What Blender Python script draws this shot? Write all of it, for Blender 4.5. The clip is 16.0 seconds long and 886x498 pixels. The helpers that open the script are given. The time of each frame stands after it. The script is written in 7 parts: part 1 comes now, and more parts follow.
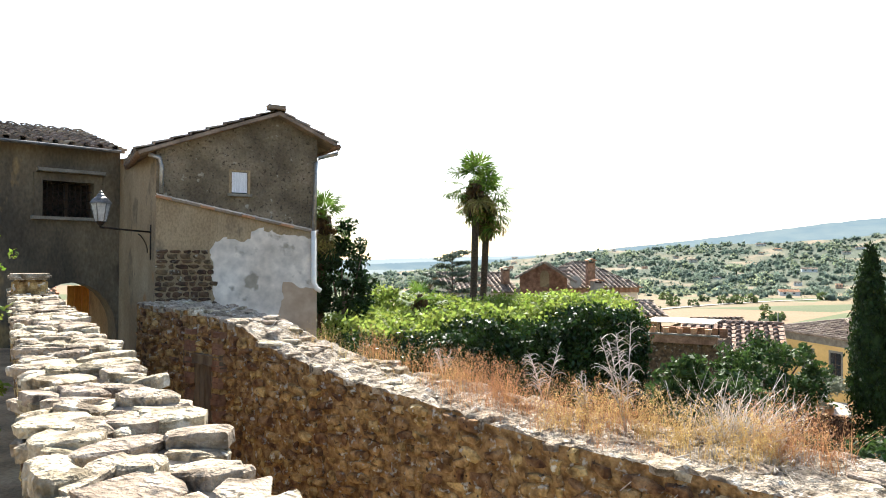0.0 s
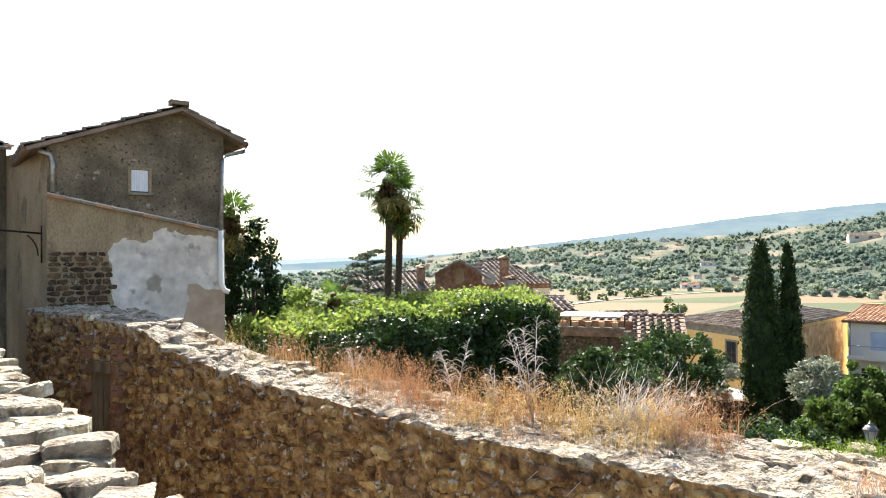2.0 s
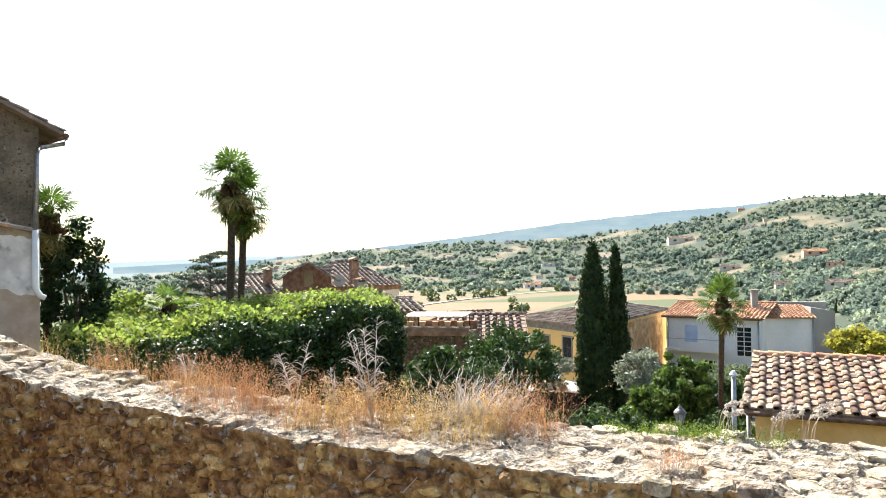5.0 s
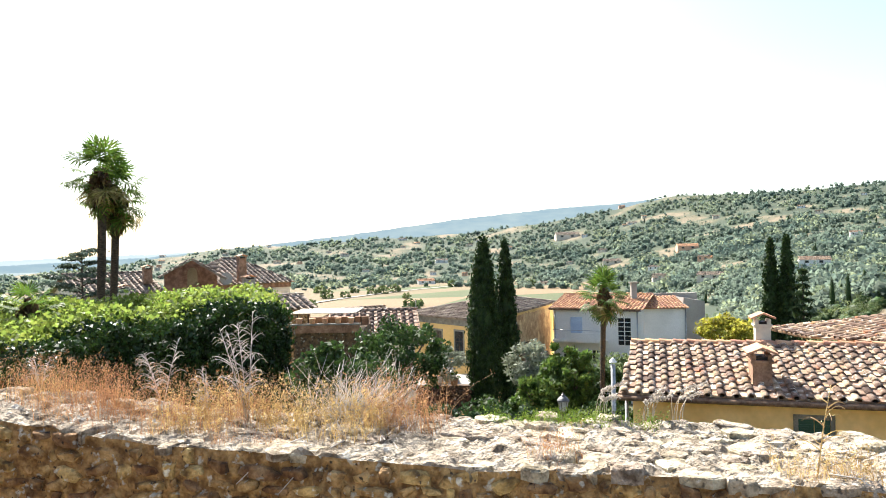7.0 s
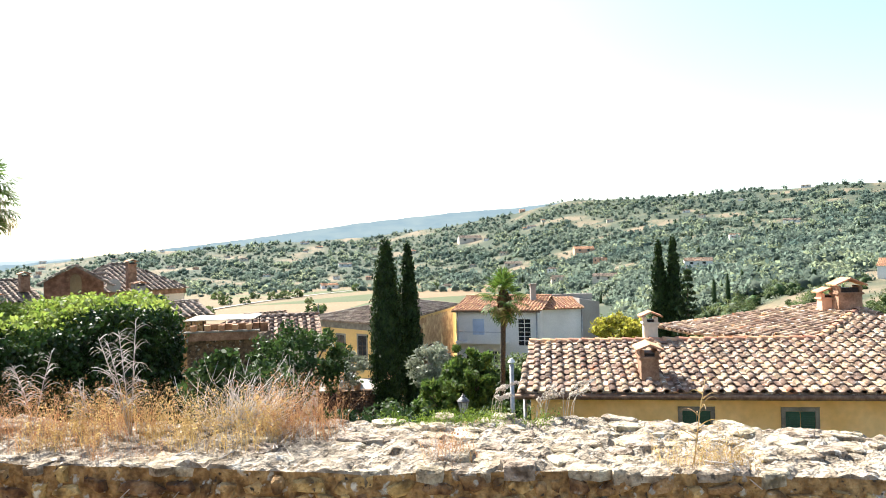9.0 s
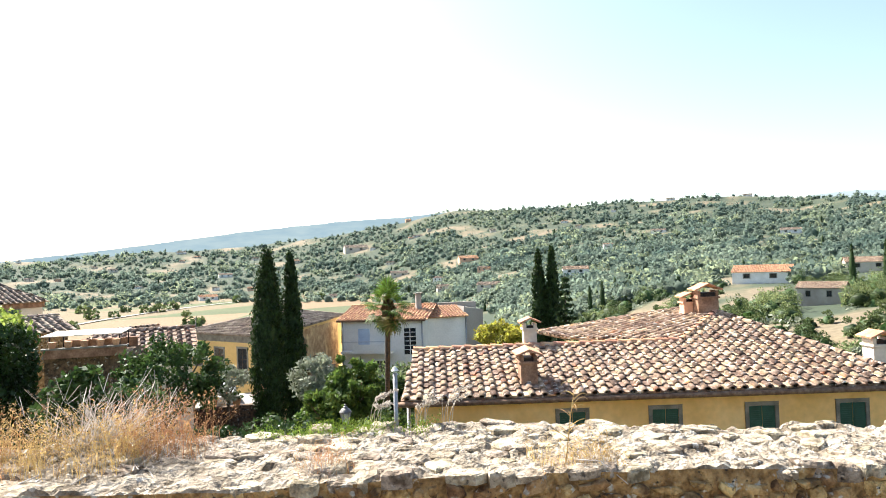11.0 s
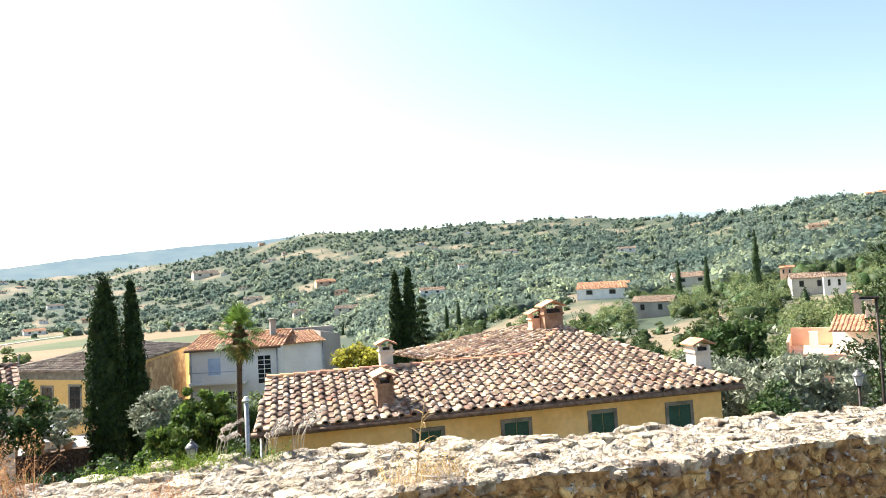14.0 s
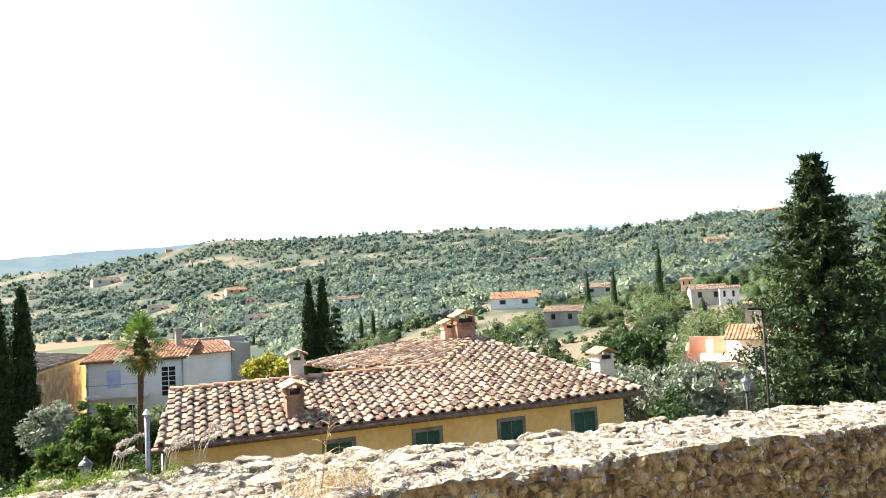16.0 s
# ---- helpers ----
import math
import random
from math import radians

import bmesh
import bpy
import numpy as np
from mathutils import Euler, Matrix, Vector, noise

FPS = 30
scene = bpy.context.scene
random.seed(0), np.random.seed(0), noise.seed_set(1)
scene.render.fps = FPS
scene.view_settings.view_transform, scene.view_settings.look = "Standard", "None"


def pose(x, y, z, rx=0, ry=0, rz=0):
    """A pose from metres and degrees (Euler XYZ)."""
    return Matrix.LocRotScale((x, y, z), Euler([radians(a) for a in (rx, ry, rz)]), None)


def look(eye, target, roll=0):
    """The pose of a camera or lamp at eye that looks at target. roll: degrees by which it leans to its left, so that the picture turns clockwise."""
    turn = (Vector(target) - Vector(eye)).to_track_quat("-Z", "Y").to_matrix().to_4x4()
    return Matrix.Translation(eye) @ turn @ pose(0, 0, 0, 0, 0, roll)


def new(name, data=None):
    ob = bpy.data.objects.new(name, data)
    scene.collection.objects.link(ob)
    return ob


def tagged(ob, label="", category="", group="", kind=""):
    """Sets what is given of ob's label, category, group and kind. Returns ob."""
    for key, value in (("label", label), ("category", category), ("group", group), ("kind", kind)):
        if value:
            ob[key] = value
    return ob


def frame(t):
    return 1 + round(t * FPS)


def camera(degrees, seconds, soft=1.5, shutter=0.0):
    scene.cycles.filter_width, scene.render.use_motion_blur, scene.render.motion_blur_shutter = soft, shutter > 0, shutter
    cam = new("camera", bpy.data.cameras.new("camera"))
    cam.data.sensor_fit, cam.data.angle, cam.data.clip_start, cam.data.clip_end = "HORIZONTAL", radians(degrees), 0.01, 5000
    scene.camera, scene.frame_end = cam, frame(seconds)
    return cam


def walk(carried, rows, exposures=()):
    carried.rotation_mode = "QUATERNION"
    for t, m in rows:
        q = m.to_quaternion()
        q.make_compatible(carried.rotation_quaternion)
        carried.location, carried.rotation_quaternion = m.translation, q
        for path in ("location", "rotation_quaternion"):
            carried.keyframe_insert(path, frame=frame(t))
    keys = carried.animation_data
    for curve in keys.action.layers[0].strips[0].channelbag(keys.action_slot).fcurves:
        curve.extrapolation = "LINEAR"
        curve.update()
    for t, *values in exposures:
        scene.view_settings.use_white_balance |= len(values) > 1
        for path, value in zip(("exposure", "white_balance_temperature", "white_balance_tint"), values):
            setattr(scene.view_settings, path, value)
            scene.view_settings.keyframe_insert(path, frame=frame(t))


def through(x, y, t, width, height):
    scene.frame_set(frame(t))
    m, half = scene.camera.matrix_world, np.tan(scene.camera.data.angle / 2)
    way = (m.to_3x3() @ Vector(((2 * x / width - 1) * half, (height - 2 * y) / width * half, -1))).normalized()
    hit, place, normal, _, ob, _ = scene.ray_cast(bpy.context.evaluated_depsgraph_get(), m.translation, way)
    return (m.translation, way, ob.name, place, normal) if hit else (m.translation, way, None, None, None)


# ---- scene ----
cam = camera(66.0, 16.0, soft=1.0)
PATH = [
    (0, (-0.04, -0.378, 1.587), (0.007, 1.621, 1.625), 0.2),
    (0.5, (-0.021, -0.379, 1.585), (0.078, 1.619, 1.62), 0.2),
    (1, (-0.003, -0.388, 1.585), (0.147, 1.606, 1.62), -0.2),
    (1.5, (0.012, -0.393, 1.581), (0.219, 1.596, 1.616), -0.3),
    (2, (0.04, -0.402, 1.579), (0.331, 1.577, 1.612), -0.6),
    (2.5, (0.056, -0.409, 1.579), (0.411, 1.559, 1.611), -0.6),
    (3, (0.075, -0.417, 1.578), (0.488, 1.54, 1.608), -0.7),
    (3.5, (0.092, -0.414, 1.573), (0.561, 1.53, 1.605), -0.8),
    (4, (0.113, -0.428, 1.573), (0.666, 1.493, 1.602), -0.8),
    (4.5, (0.132, -0.448, 1.572), (0.773, 1.446, 1.603), -0.8),
    (5, (0.151, -0.468, 1.567), (0.862, 1.402, 1.6), -0.8),
    (7.5, (0.386, -0.348, 1.492), (1.434, 1.355, 1.509), -1.3),
    (8, (0.398, -0.357, 1.493), (1.497, 1.314, 1.515), -1.4),
    (8.5, (0.409, -0.376, 1.493), (1.566, 1.254, 1.521), -1.7),
    (9, (0.43, -0.393, 1.484), (1.654, 1.188, 1.505), -1.6),
    (9.5, (0.466, -0.389, 1.471), (1.768, 1.129, 1.478), -1.2),
    (12, (0.542, -0.438, 1.45), (2.102, 0.81, 1.527), -2.9),
    (12.5, (0.536, -0.467, 1.45), (2.143, 0.72, 1.54), -3.2),
    (13, (0.532, -0.481, 1.442), (2.177, 0.653, 1.534), -3.3),
    (13.5, (0.534, -0.493, 1.442), (2.214, 0.588, 1.535), -3.3),
    (14, (0.529, -0.512, 1.443), (2.247, 0.508, 1.529), -3.2),
    (14.5, (0.542, -0.53, 1.444), (2.292, 0.435, 1.531), -3.2),
    (15, (0.527, -0.556, 1.441), (2.305, 0.355, 1.534), -3.1),
    (15.5, (0.512, -0.583, 1.445), (2.317, 0.273, 1.54), -2.8),
    (16, (0.479, -0.619, 1.459), (2.309, 0.181, 1.559), -2.8),
]
walk(cam, [(t, look(eye, target, roll)) for t, eye, target, roll in PATH])

# ---- world, sun, exposure ----
SUN_AZ, SUN_EL = 2.0, 45.0
world = bpy.data.worlds.new("sky")
scene.world = world
world.use_nodes = True
wn = world.node_tree.nodes
sky = wn.new("ShaderNodeTexSky")
sky.sky_type = "NISHITA"
sky.sun_disc = False
sky.sun_elevation, sky.sun_rotation = radians(SUN_EL), radians(SUN_AZ)
sky.air_density, sky.dust_density, sky.ozone_density, sky.altitude = 1.0, 2.0, 0.4, 300
world.node_tree.links.new(sky.outputs[0], wn["Background"].inputs[0])
wn["Background"].inputs[1].default_value = 0.09
sun = new("sun", bpy.data.lights.new("sun", "SUN"))
sun.data.energy, sun.data.angle, sun.data.color = 5.0, radians(0.53), (1.0, 0.965, 0.90)
_d = Vector((math.sin(radians(SUN_AZ)) * math.cos(radians(SUN_EL)), math.cos(radians(SUN_AZ)) * math.cos(radians(SUN_EL)), math.sin(radians(SUN_EL))))
sun.matrix_world = look(_d * 60, (0, 0, 0))
scene.view_settings.exposure = 1.72

rng = np.random.default_rng(7)
rnd = random.Random(11)


# ---- materials ----
def material(name, c1, c2, scale=3.0, rough=0.9, bump=0.3, fine=40.0, c3=None, vary=0.0, island=False, spec=0.3, metal=0.0, bumpdist=0.01, stretch=(1, 1, 1), spots=None, grain=0.22):
    """Two-scale noise between two or three colours, fine grain in the relief; vary: brightness spread from piece to piece."""
    m = bpy.data.materials.new(name)
    m.use_nodes = True
    nt = m.node_tree
    N, L = nt.nodes, nt.links
    b = N["Principled BSDF"]
    geo = N.new("ShaderNodeNewGeometry")
    mp = N.new("ShaderNodeMapping")
    mp.inputs["Scale"].default_value = stretch
    L.new(geo.outputs["Position"], mp.inputs[0])
    n1 = N.new("ShaderNodeTexNoise")
    n1.inputs["Scale"].default_value, n1.inputs["Detail"].default_value = scale, 6
    L.new(mp.outputs[0], n1.inputs[0])
    n2 = N.new("ShaderNodeTexNoise")
    n2.inputs["Scale"].default_value, n2.inputs["Detail"].default_value = fine, 4
    L.new(mp.outputs[0], n2.inputs[0])
    ramp = N.new("ShaderNodeValToRGB")
    ramp.color_ramp.elements[0].position, ramp.color_ramp.elements[1].position = 0.36, 0.66
    ramp.color_ramp.elements[0].color, ramp.color_ramp.elements[1].color = (*c1, 1), (*c2, 1)
    if c3:
        e = ramp.color_ramp.elements.new(0.5)
        e.color = (*c3, 1)
    L.new(n1.outputs[0], ramp.inputs[0])
    hsv = N.new("ShaderNodeHueSaturation")
    colour = ramp.outputs[0]
    if spots:
        for c_, sc_, lo_ in spots:
            n3 = N.new("ShaderNodeTexNoise")
            n3.inputs["Scale"].default_value, n3.inputs["Detail"].default_value = sc_, 5
            L.new(mp.outputs[0], n3.inputs[0])
            k3 = N.new("ShaderNodeMapRange")
            k3.inputs[1].default_value, k3.inputs[2].default_value = lo_, lo_ + 0.07
            L.new(n3.outputs[0], k3.inputs[0])
            x3 = N.new("ShaderNodeMix")
            x3.data_type = "RGBA"
            x3.inputs[7].default_value = (*c_, 1)
            L.new(k3.outputs[0], x3.inputs[0])
            L.new(colour, x3.inputs[6])
            colour = x3.outputs[2]
    L.new(colour, hsv.inputs["Color"])
    mr = N.new("ShaderNodeMapRange")
    mr.inputs[1].default_value, mr.inputs[2].default_value = 0.3, 0.7
    mr.inputs[3].default_value, mr.inputs[4].default_value = 1 - grain, 1 + grain
    L.new(n2.outputs[0], mr.inputs[0])
    val = mr.outputs[0]
    if vary:
        src = geo.outputs["Random Per Island"] if island else N.new("ShaderNodeObjectInfo").outputs["Random"]
        m2 = N.new("ShaderNodeMapRange")
        m2.inputs[3].default_value, m2.inputs[4].default_value = 1 - vary, 1 + vary
        L.new(src, m2.inputs[0])
        mu = N.new("ShaderNodeMath")
        mu.operation = "MULTIPLY"
        L.new(val, mu.inputs[0])
        L.new(m2.outputs[0], mu.inputs[1])
        val = mu.outputs[0]
        m3 = N.new("ShaderNodeMath")
        m3.operation = "MULTIPLY_ADD"
        m3.inputs[1].default_value, m3.inputs[2].default_value = 0.03, 0.487
        L.new(src, m3.inputs[0])
        L.new(m3.outputs[0], hsv.inputs["Hue"])
    L.new(val, hsv.inputs["Value"])
    L.new(hsv.outputs[0], b.inputs["Base Color"])
    b.inputs["Roughness"].default_value, b.inputs["Metallic"].default_value = rough, metal
    b.inputs["Specular IOR Level"].default_value = spec
    if bump:
        ad = N.new("ShaderNodeMath")
        ad.operation = "ADD"
        L.new(n1.outputs[0], ad.inputs[0])
        L.new(n2.outputs[0], ad.inputs[1])
        bp = N.new("ShaderNodeBump")
        bp.inputs["Strength"].default_value, bp.inputs["Distance"].default_value = bump, bumpdist
        L.new(ad.outputs[0], bp.inputs["Height"])
        L.new(bp.outputs[0], b.inputs["Normal"])
    return m


def leaf_material(name, c1, c2, through=0.35, scale=1.5, rough=0.6, vary=0.3):
    """Thin leaves: reflect and let light through, varied from leaf to leaf and in patches."""
    m = material(name, c1, c2, scale, rough, 0, 12.0, vary=vary, island=True, spec=0.25)
    N, L = m.node_tree.nodes, m.node_tree.links
    tr, mix = N.new("ShaderNodeBsdfTranslucent"), N.new("ShaderNodeMixShader")
    mix.inputs[0].default_value = through
    b = N["Principled BSDF"]
    L.new(b.inputs["Base Color"].links[0].from_socket, tr.inputs[0])
    L.new(b.outputs[0], mix.inputs[1])
    L.new(tr.outputs[0], mix.inputs[2])
    L.new(mix.outputs[0], N["Material Output"].inputs[0])
    return m


STONE = material("rubble_stone", (0.12, 0.065, 0.027), (0.52, 0.345, 0.16), 7, 0.94, 1.0, 34, (0.33, 0.195, 0.08), vary=0.42, bumpdist=0.03, spots=(((0.50, 0.47, 0.39), 11, 0.60), ((0.05, 0.04, 0.03), 17, 0.63)))
STONE_J = material("rubble_stone_joined", (0.12, 0.065, 0.027), (0.52, 0.345, 0.16), 7, 0.94, 1.0, 34, (0.33, 0.195, 0.08), vary=0.42, island=True, bumpdist=0.03, spots=(((0.50, 0.47, 0.39), 11, 0.60), ((0.05, 0.04, 0.03), 17, 0.63)))
MORTAR = material("lime_mortar", (0.15, 0.085, 0.032), (0.48, 0.315, 0.135), 9, 0.97, 1.0, 26, (0.32, 0.19, 0.076), bumpdist=0.05, spots=(((0.50, 0.47, 0.39), 11, 0.60), ((0.05, 0.04, 0.03), 17, 0.63)))
SLAB = material("coping_stone", (0.13, 0.098, 0.062), (0.47, 0.40, 0.295), 8, 0.92, 1.0, 42, (0.35, 0.28, 0.195), vary=0.22, bumpdist=0.03, spots=(((0.10, 0.085, 0.065), 13, 0.61), ((0.58, 0.54, 0.46), 9, 0.60)))
SLAB_J = material("coping_stone_joined", (0.13, 0.098, 0.062), (0.47, 0.40, 0.295), 8, 0.92, 1.0, 42, (0.35, 0.28, 0.195), vary=0.22, island=True, bumpdist=0.03, spots=(((0.10, 0.085, 0.065), 13, 0.61), ((0.58, 0.54, 0.46), 9, 0.60)))
CAPMORTAR = material("weathered_cap", (0.15, 0.115, 0.075), (0.44, 0.38, 0.29), 6, 0.96, 1.0, 34, (0.34, 0.28, 0.205), bumpdist=0.05, spots=(((0.10, 0.085, 0.065), 13, 0.61), ((0.58, 0.54, 0.46), 9, 0.60)))
TILE = material("terracotta_tile", (0.12, 0.08, 0.055), (0.43, 0.32, 0.235), 3.5, 0.9, 0.5, 35, (0.29, 0.19, 0.125), vary=0.42, spots=(((0.62, 0.57, 0.48), 7, 0.60), ((0.09, 0.07, 0.055), 5, 0.63), ((0.46, 0.22, 0.11), 2.6, 0.62)))
TILE_J = material("terracotta_tile_joined", (0.12, 0.08, 0.055), (0.43, 0.32, 0.235), 3.5, 0.9, 0.5, 35, (0.29, 0.19, 0.125), vary=0.42, spots=(((0.62, 0.57, 0.48), 7, 0.60), ((0.09, 0.07, 0.055), 5, 0.63), ((0.46, 0.22, 0.11), 2.6, 0.62)), island=True)
TILE_OR = material("orange_tile", (0.40, 0.19, 0.105), (0.58, 0.33, 0.19), 1.5, 0.85, 0.3, 20, vary=0.25, island=True)
TILE_OLD = material("old_grey_tile", (0.16, 0.12, 0.09), (0.34, 0.27, 0.21), 1.5, 0.9, 0.3, 20, (0.25, 0.19, 0.14), vary=0.3, island=True)
RENDER_GREY = material("grey_cement_render", (0.12, 0.097, 0.066), (0.28, 0.225, 0.155), 1.3, 0.95, 1.0, 22, (0.19, 0.152, 0.102), bumpdist=0.06, spots=(((0.075, 0.06, 0.042), 16, 0.59), ((0.40, 0.37, 0.30), 7, 0.66)))
RENDER_TAN = material("tan_lime_render", (0.25, 0.18, 0.105), (0.38, 0.295, 0.185), 1.2, 0.95, 0.4, 30, (0.32, 0.24, 0.145), bumpdist=0.02, spots=(((0.20, 0.155, 0.10), 1.6, 0.56), ((0.33, 0.17, 0.07), 2.3, 0.66)), stretch=(1, 1, 0.6))
RENDER_GATE = material("stained_gate_render", (0.07, 0.058, 0.042), (0.18, 0.145, 0.095), 0.9, 0.95, 0.4, 22, (0.12, 0.098, 0.066), bumpdist=0.02, spots=(((0.085, 0.07, 0.05), 1.1, 0.55), ((0.30, 0.20, 0.09), 1.4, 0.66)), stretch=(1, 1, 0.5))
PLASTER_W = material("white_patch_plaster", (0.58, 0.525, 0.45), (0.72, 0.665, 0.59), 1.4, 0.9, 0.15, 5, spots=(((0.33, 0.29, 0.23), 2.2, 0.62),))
PLASTER_PK = material("pinkish_plaster", (0.42, 0.31, 0.215), (0.50, 0.385, 0.28), 2.0, 0.9, 0.2, 8, grain=0.07)
YELLOW = material("yellow_ochre_plaster", (0.84, 0.53, 0.19), (0.92, 0.63, 0.27), 0.9, 0.9, 0.1, 6, (0.89, 0.58, 0.23), grain=0.07)
YELLOW2 = material("old_yellow_plaster", (0.66, 0.43, 0.15), (0.76, 0.53, 0.22), 0.4, 0.9, 0.15, 9, grain=0.07)
WHITE = material("off_white_plaster", (0.74, 0.71, 0.64), (0.84, 0.81, 0.745), 0.5, 0.9, 0.1, 10, grain=0.07)
CREAM = material("cream_plaster", (0.60, 0.52, 0.40), (0.70, 0.62, 0.50), 0.5, 0.9, 0.1, 10, grain=0.07)
PINK = material("salmon_plaster", (0.66, 0.38, 0.24), (0.74, 0.46, 0.31), 0.5, 0.9, 0.1, 10, grain=0.07)
GREYHOUSE = material("grey_plaster", (0.30, 0.27, 0.23), (0.40, 0.37, 0.32), 0.4, 0.9, 0.1, 10, grain=0.07)
OCHRE_BRICK = material("ochre_brick", (0.36, 0.20, 0.09), (0.60, 0.40, 0.20), 1.6, 0.92, 0.5, 9, (0.48, 0.29, 0.135), spots=(((0.70, 0.50, 0.24), 0.8, 0.58),))
BRICK = material("red_brick", (0.18, 0.095, 0.06), (0.34, 0.19, 0.125), 3, 0.92, 0.5, 18, vary=0.25, island=True)
GREYSTONE = material("pietra_serena", (0.17, 0.155, 0.125), (0.28, 0.26, 0.215), 3, 0.85, 0.3, 40)
SHUTTER = material("green_shutter_paint", (0.012, 0.062, 0.040), (0.02, 0.085, 0.055), 4, 0.5, 0.1, 40, spec=0.4)
DARKWOOD = material("dark_wood", (0.045, 0.028, 0.017), (0.10, 0.062, 0.036), 6, 0.75, 0.4, 60, stretch=(1, 1, 0.15))
OLDWOOD = material("weathered_door_wood", (0.12, 0.09, 0.055), (0.23, 0.18, 0.115), 8, 0.85, 0.5, 60, stretch=(1, 1, 0.12))
ORANGEWOOD = material("orange_wood", (0.52, 0.24, 0.05), (0.68, 0.36, 0.09), 6, 0.6, 0.3, 50, stretch=(1, 1, 0.15))
IRON = material("dark_iron", (0.02, 0.018, 0.016), (0.06, 0.04, 0.03), 12, 0.6, 0.3, 60, metal=0.6)
ZINC = material("zinc_pipe", (0.30, 0.29, 0.28), (0.46, 0.45, 0.43), 8, 0.45, 0.15, 50, metal=0.7)
RUSTPIPE = material("rusty_gutter", (0.14, 0.08, 0.05), (0.26, 0.17, 0.11), 8, 0.7, 0.3, 50, metal=0.3)
BARK = material("bark", (0.07, 0.05, 0.035), (0.16, 0.12, 0.085), 9, 0.95, 0.9, 50, bumpdist=0.03)
PALMBARK = material("palm_bark", (0.045, 0.032, 0.022), (0.12, 0.085, 0.055), 12, 0.95, 1.0, 45, bumpdist=0.03, stretch=(1, 1, 2.5))
EARTH = material("dry_earth", (0.20, 0.145, 0.085), (0.38, 0.29, 0.18), 2, 0.97, 0.7, 25, (0.29, 0.21, 0.125), bumpdist=0.03)
LANEPAVE = material("lane_paving", (0.16, 0.145, 0.12), (0.28, 0.26, 0.22), 2, 0.9, 0.5, 25)
DARKGLASS = material("dark_window_glass", (0.012, 0.014, 0.016), (0.03, 0.033, 0.036), 2, 0.12, 0, 10, spec=0.6)
SHUTTER_PALE = material("pale_shutter_paint", (0.42, 0.50, 0.60), (0.52, 0.60, 0.69), 2, 0.6, 0.1, 20, grain=0.07)
LANTERN_GLASS = material("milky_lantern_glass", (0.30, 0.31, 0.31), (0.44, 0.45, 0.45), 4, 0.25, 0.1, 20)
DARKZINC = material("tarnished_zinc", (0.10, 0.10, 0.095), (0.19, 0.185, 0.175), 9, 0.5, 0.2, 50, metal=0.5)
DARK_RUBBLE = material("dark_rubble", (0.05, 0.034, 0.022), (0.17, 0.105, 0.06), 7, 0.95, 0.9, 30, (0.105, 0.065, 0.04), vary=0.35, bumpdist=0.03, spots=(((0.30, 0.27, 0.22), 9, 0.62),))
CURTAIN = material("white_curtain", (0.62, 0.64, 0.68), (0.76, 0.78, 0.82), 5, 0.8, 0.2, 30, stretch=(14, 14, 0.3))
DRY = leaf_material("dry_grass_straw", (0.42, 0.27, 0.10), (0.62, 0.44, 0.20), 0.3, 2.0)
DRYRED = leaf_material("rusty_dry_grass", (0.36, 0.17, 0.08), (0.50, 0.28, 0.14), 0.3, 2.0)
PALEWEED = leaf_material("pale_seed_heads", (0.46, 0.40, 0.34), (0.62, 0.56, 0.49), 0.35, 3.0)
GREYWEED = leaf_material("grey_dead_stalks", (0.36, 0.32, 0.28), (0.55, 0.50, 0.45), 0.2, 3.0)
L_IVY = leaf_material("ivy_leaf", (0.014, 0.034, 0.008), (0.042, 0.078, 0.016), 0.18, 1.5, 0.38)
L_VINE = leaf_material("bright_vine_leaf", (0.13, 0.185, 0.028), (0.29, 0.35, 0.075), 0.5)
L_CYP = leaf_material("cypress_foliage", (0.016, 0.034, 0.009), (0.046, 0.076, 0.016), 0.15, 2.5)
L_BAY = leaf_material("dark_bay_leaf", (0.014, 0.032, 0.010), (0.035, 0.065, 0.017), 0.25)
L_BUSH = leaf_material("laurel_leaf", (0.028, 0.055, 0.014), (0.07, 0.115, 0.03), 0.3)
L_OLIVE = leaf_material("olive_leaf", (0.19, 0.21, 0.14), (0.32, 0.34, 0.24), 0.25)
L_YEL = leaf_material("yellow_leaf", (0.26, 0.25, 0.035), (0.40, 0.36, 0.06), 0.5)
L_PALM = leaf_material("palm_leaf", (0.055, 0.10, 0.015), (0.12, 0.185, 0.03), 0.4, 3)
L_PALMDRY = leaf_material("dry_palm_leaf", (0.14, 0.12, 0.03), (0.30, 0.23, 0.08), 0.35, 3)
L_CEDAR = leaf_material("cedar_needles", (0.07, 0.095, 0.07), (0.13, 0.16, 0.11), 0.3)
L_FIR = leaf_material("fir_needles", (0.024, 0.044, 0.015), (0.068, 0.098, 0.03), 0.2, 1.5)
# base colour paled and blued to imitate distance haze over the hills
L_HAZYWOOD = leaf_material("woodland", (0.09, 0.135, 0.11), (0.20, 0.245, 0.18), 0.6, 0.012, 0.9, 0.15)
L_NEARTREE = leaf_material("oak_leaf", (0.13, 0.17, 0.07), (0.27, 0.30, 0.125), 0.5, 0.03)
# distance haze is mixed into this lighter green as well
L_HAZYLIGHTWOOD = leaf_material("hazy_light_woodland", (0.19, 0.23, 0.14), (0.30, 0.34, 0.21), 0.6, 0.02, 0.9, 0.15)
L_MIDTREE = leaf_material("mid_oak_leaf", (0.055, 0.085, 0.03), (0.15, 0.18, 0.065), 0.4, 0.03)
L_LAUREL = leaf_material("young_laurel_leaf", (0.05, 0.09, 0.016), (0.13, 0.19, 0.04), 0.4)
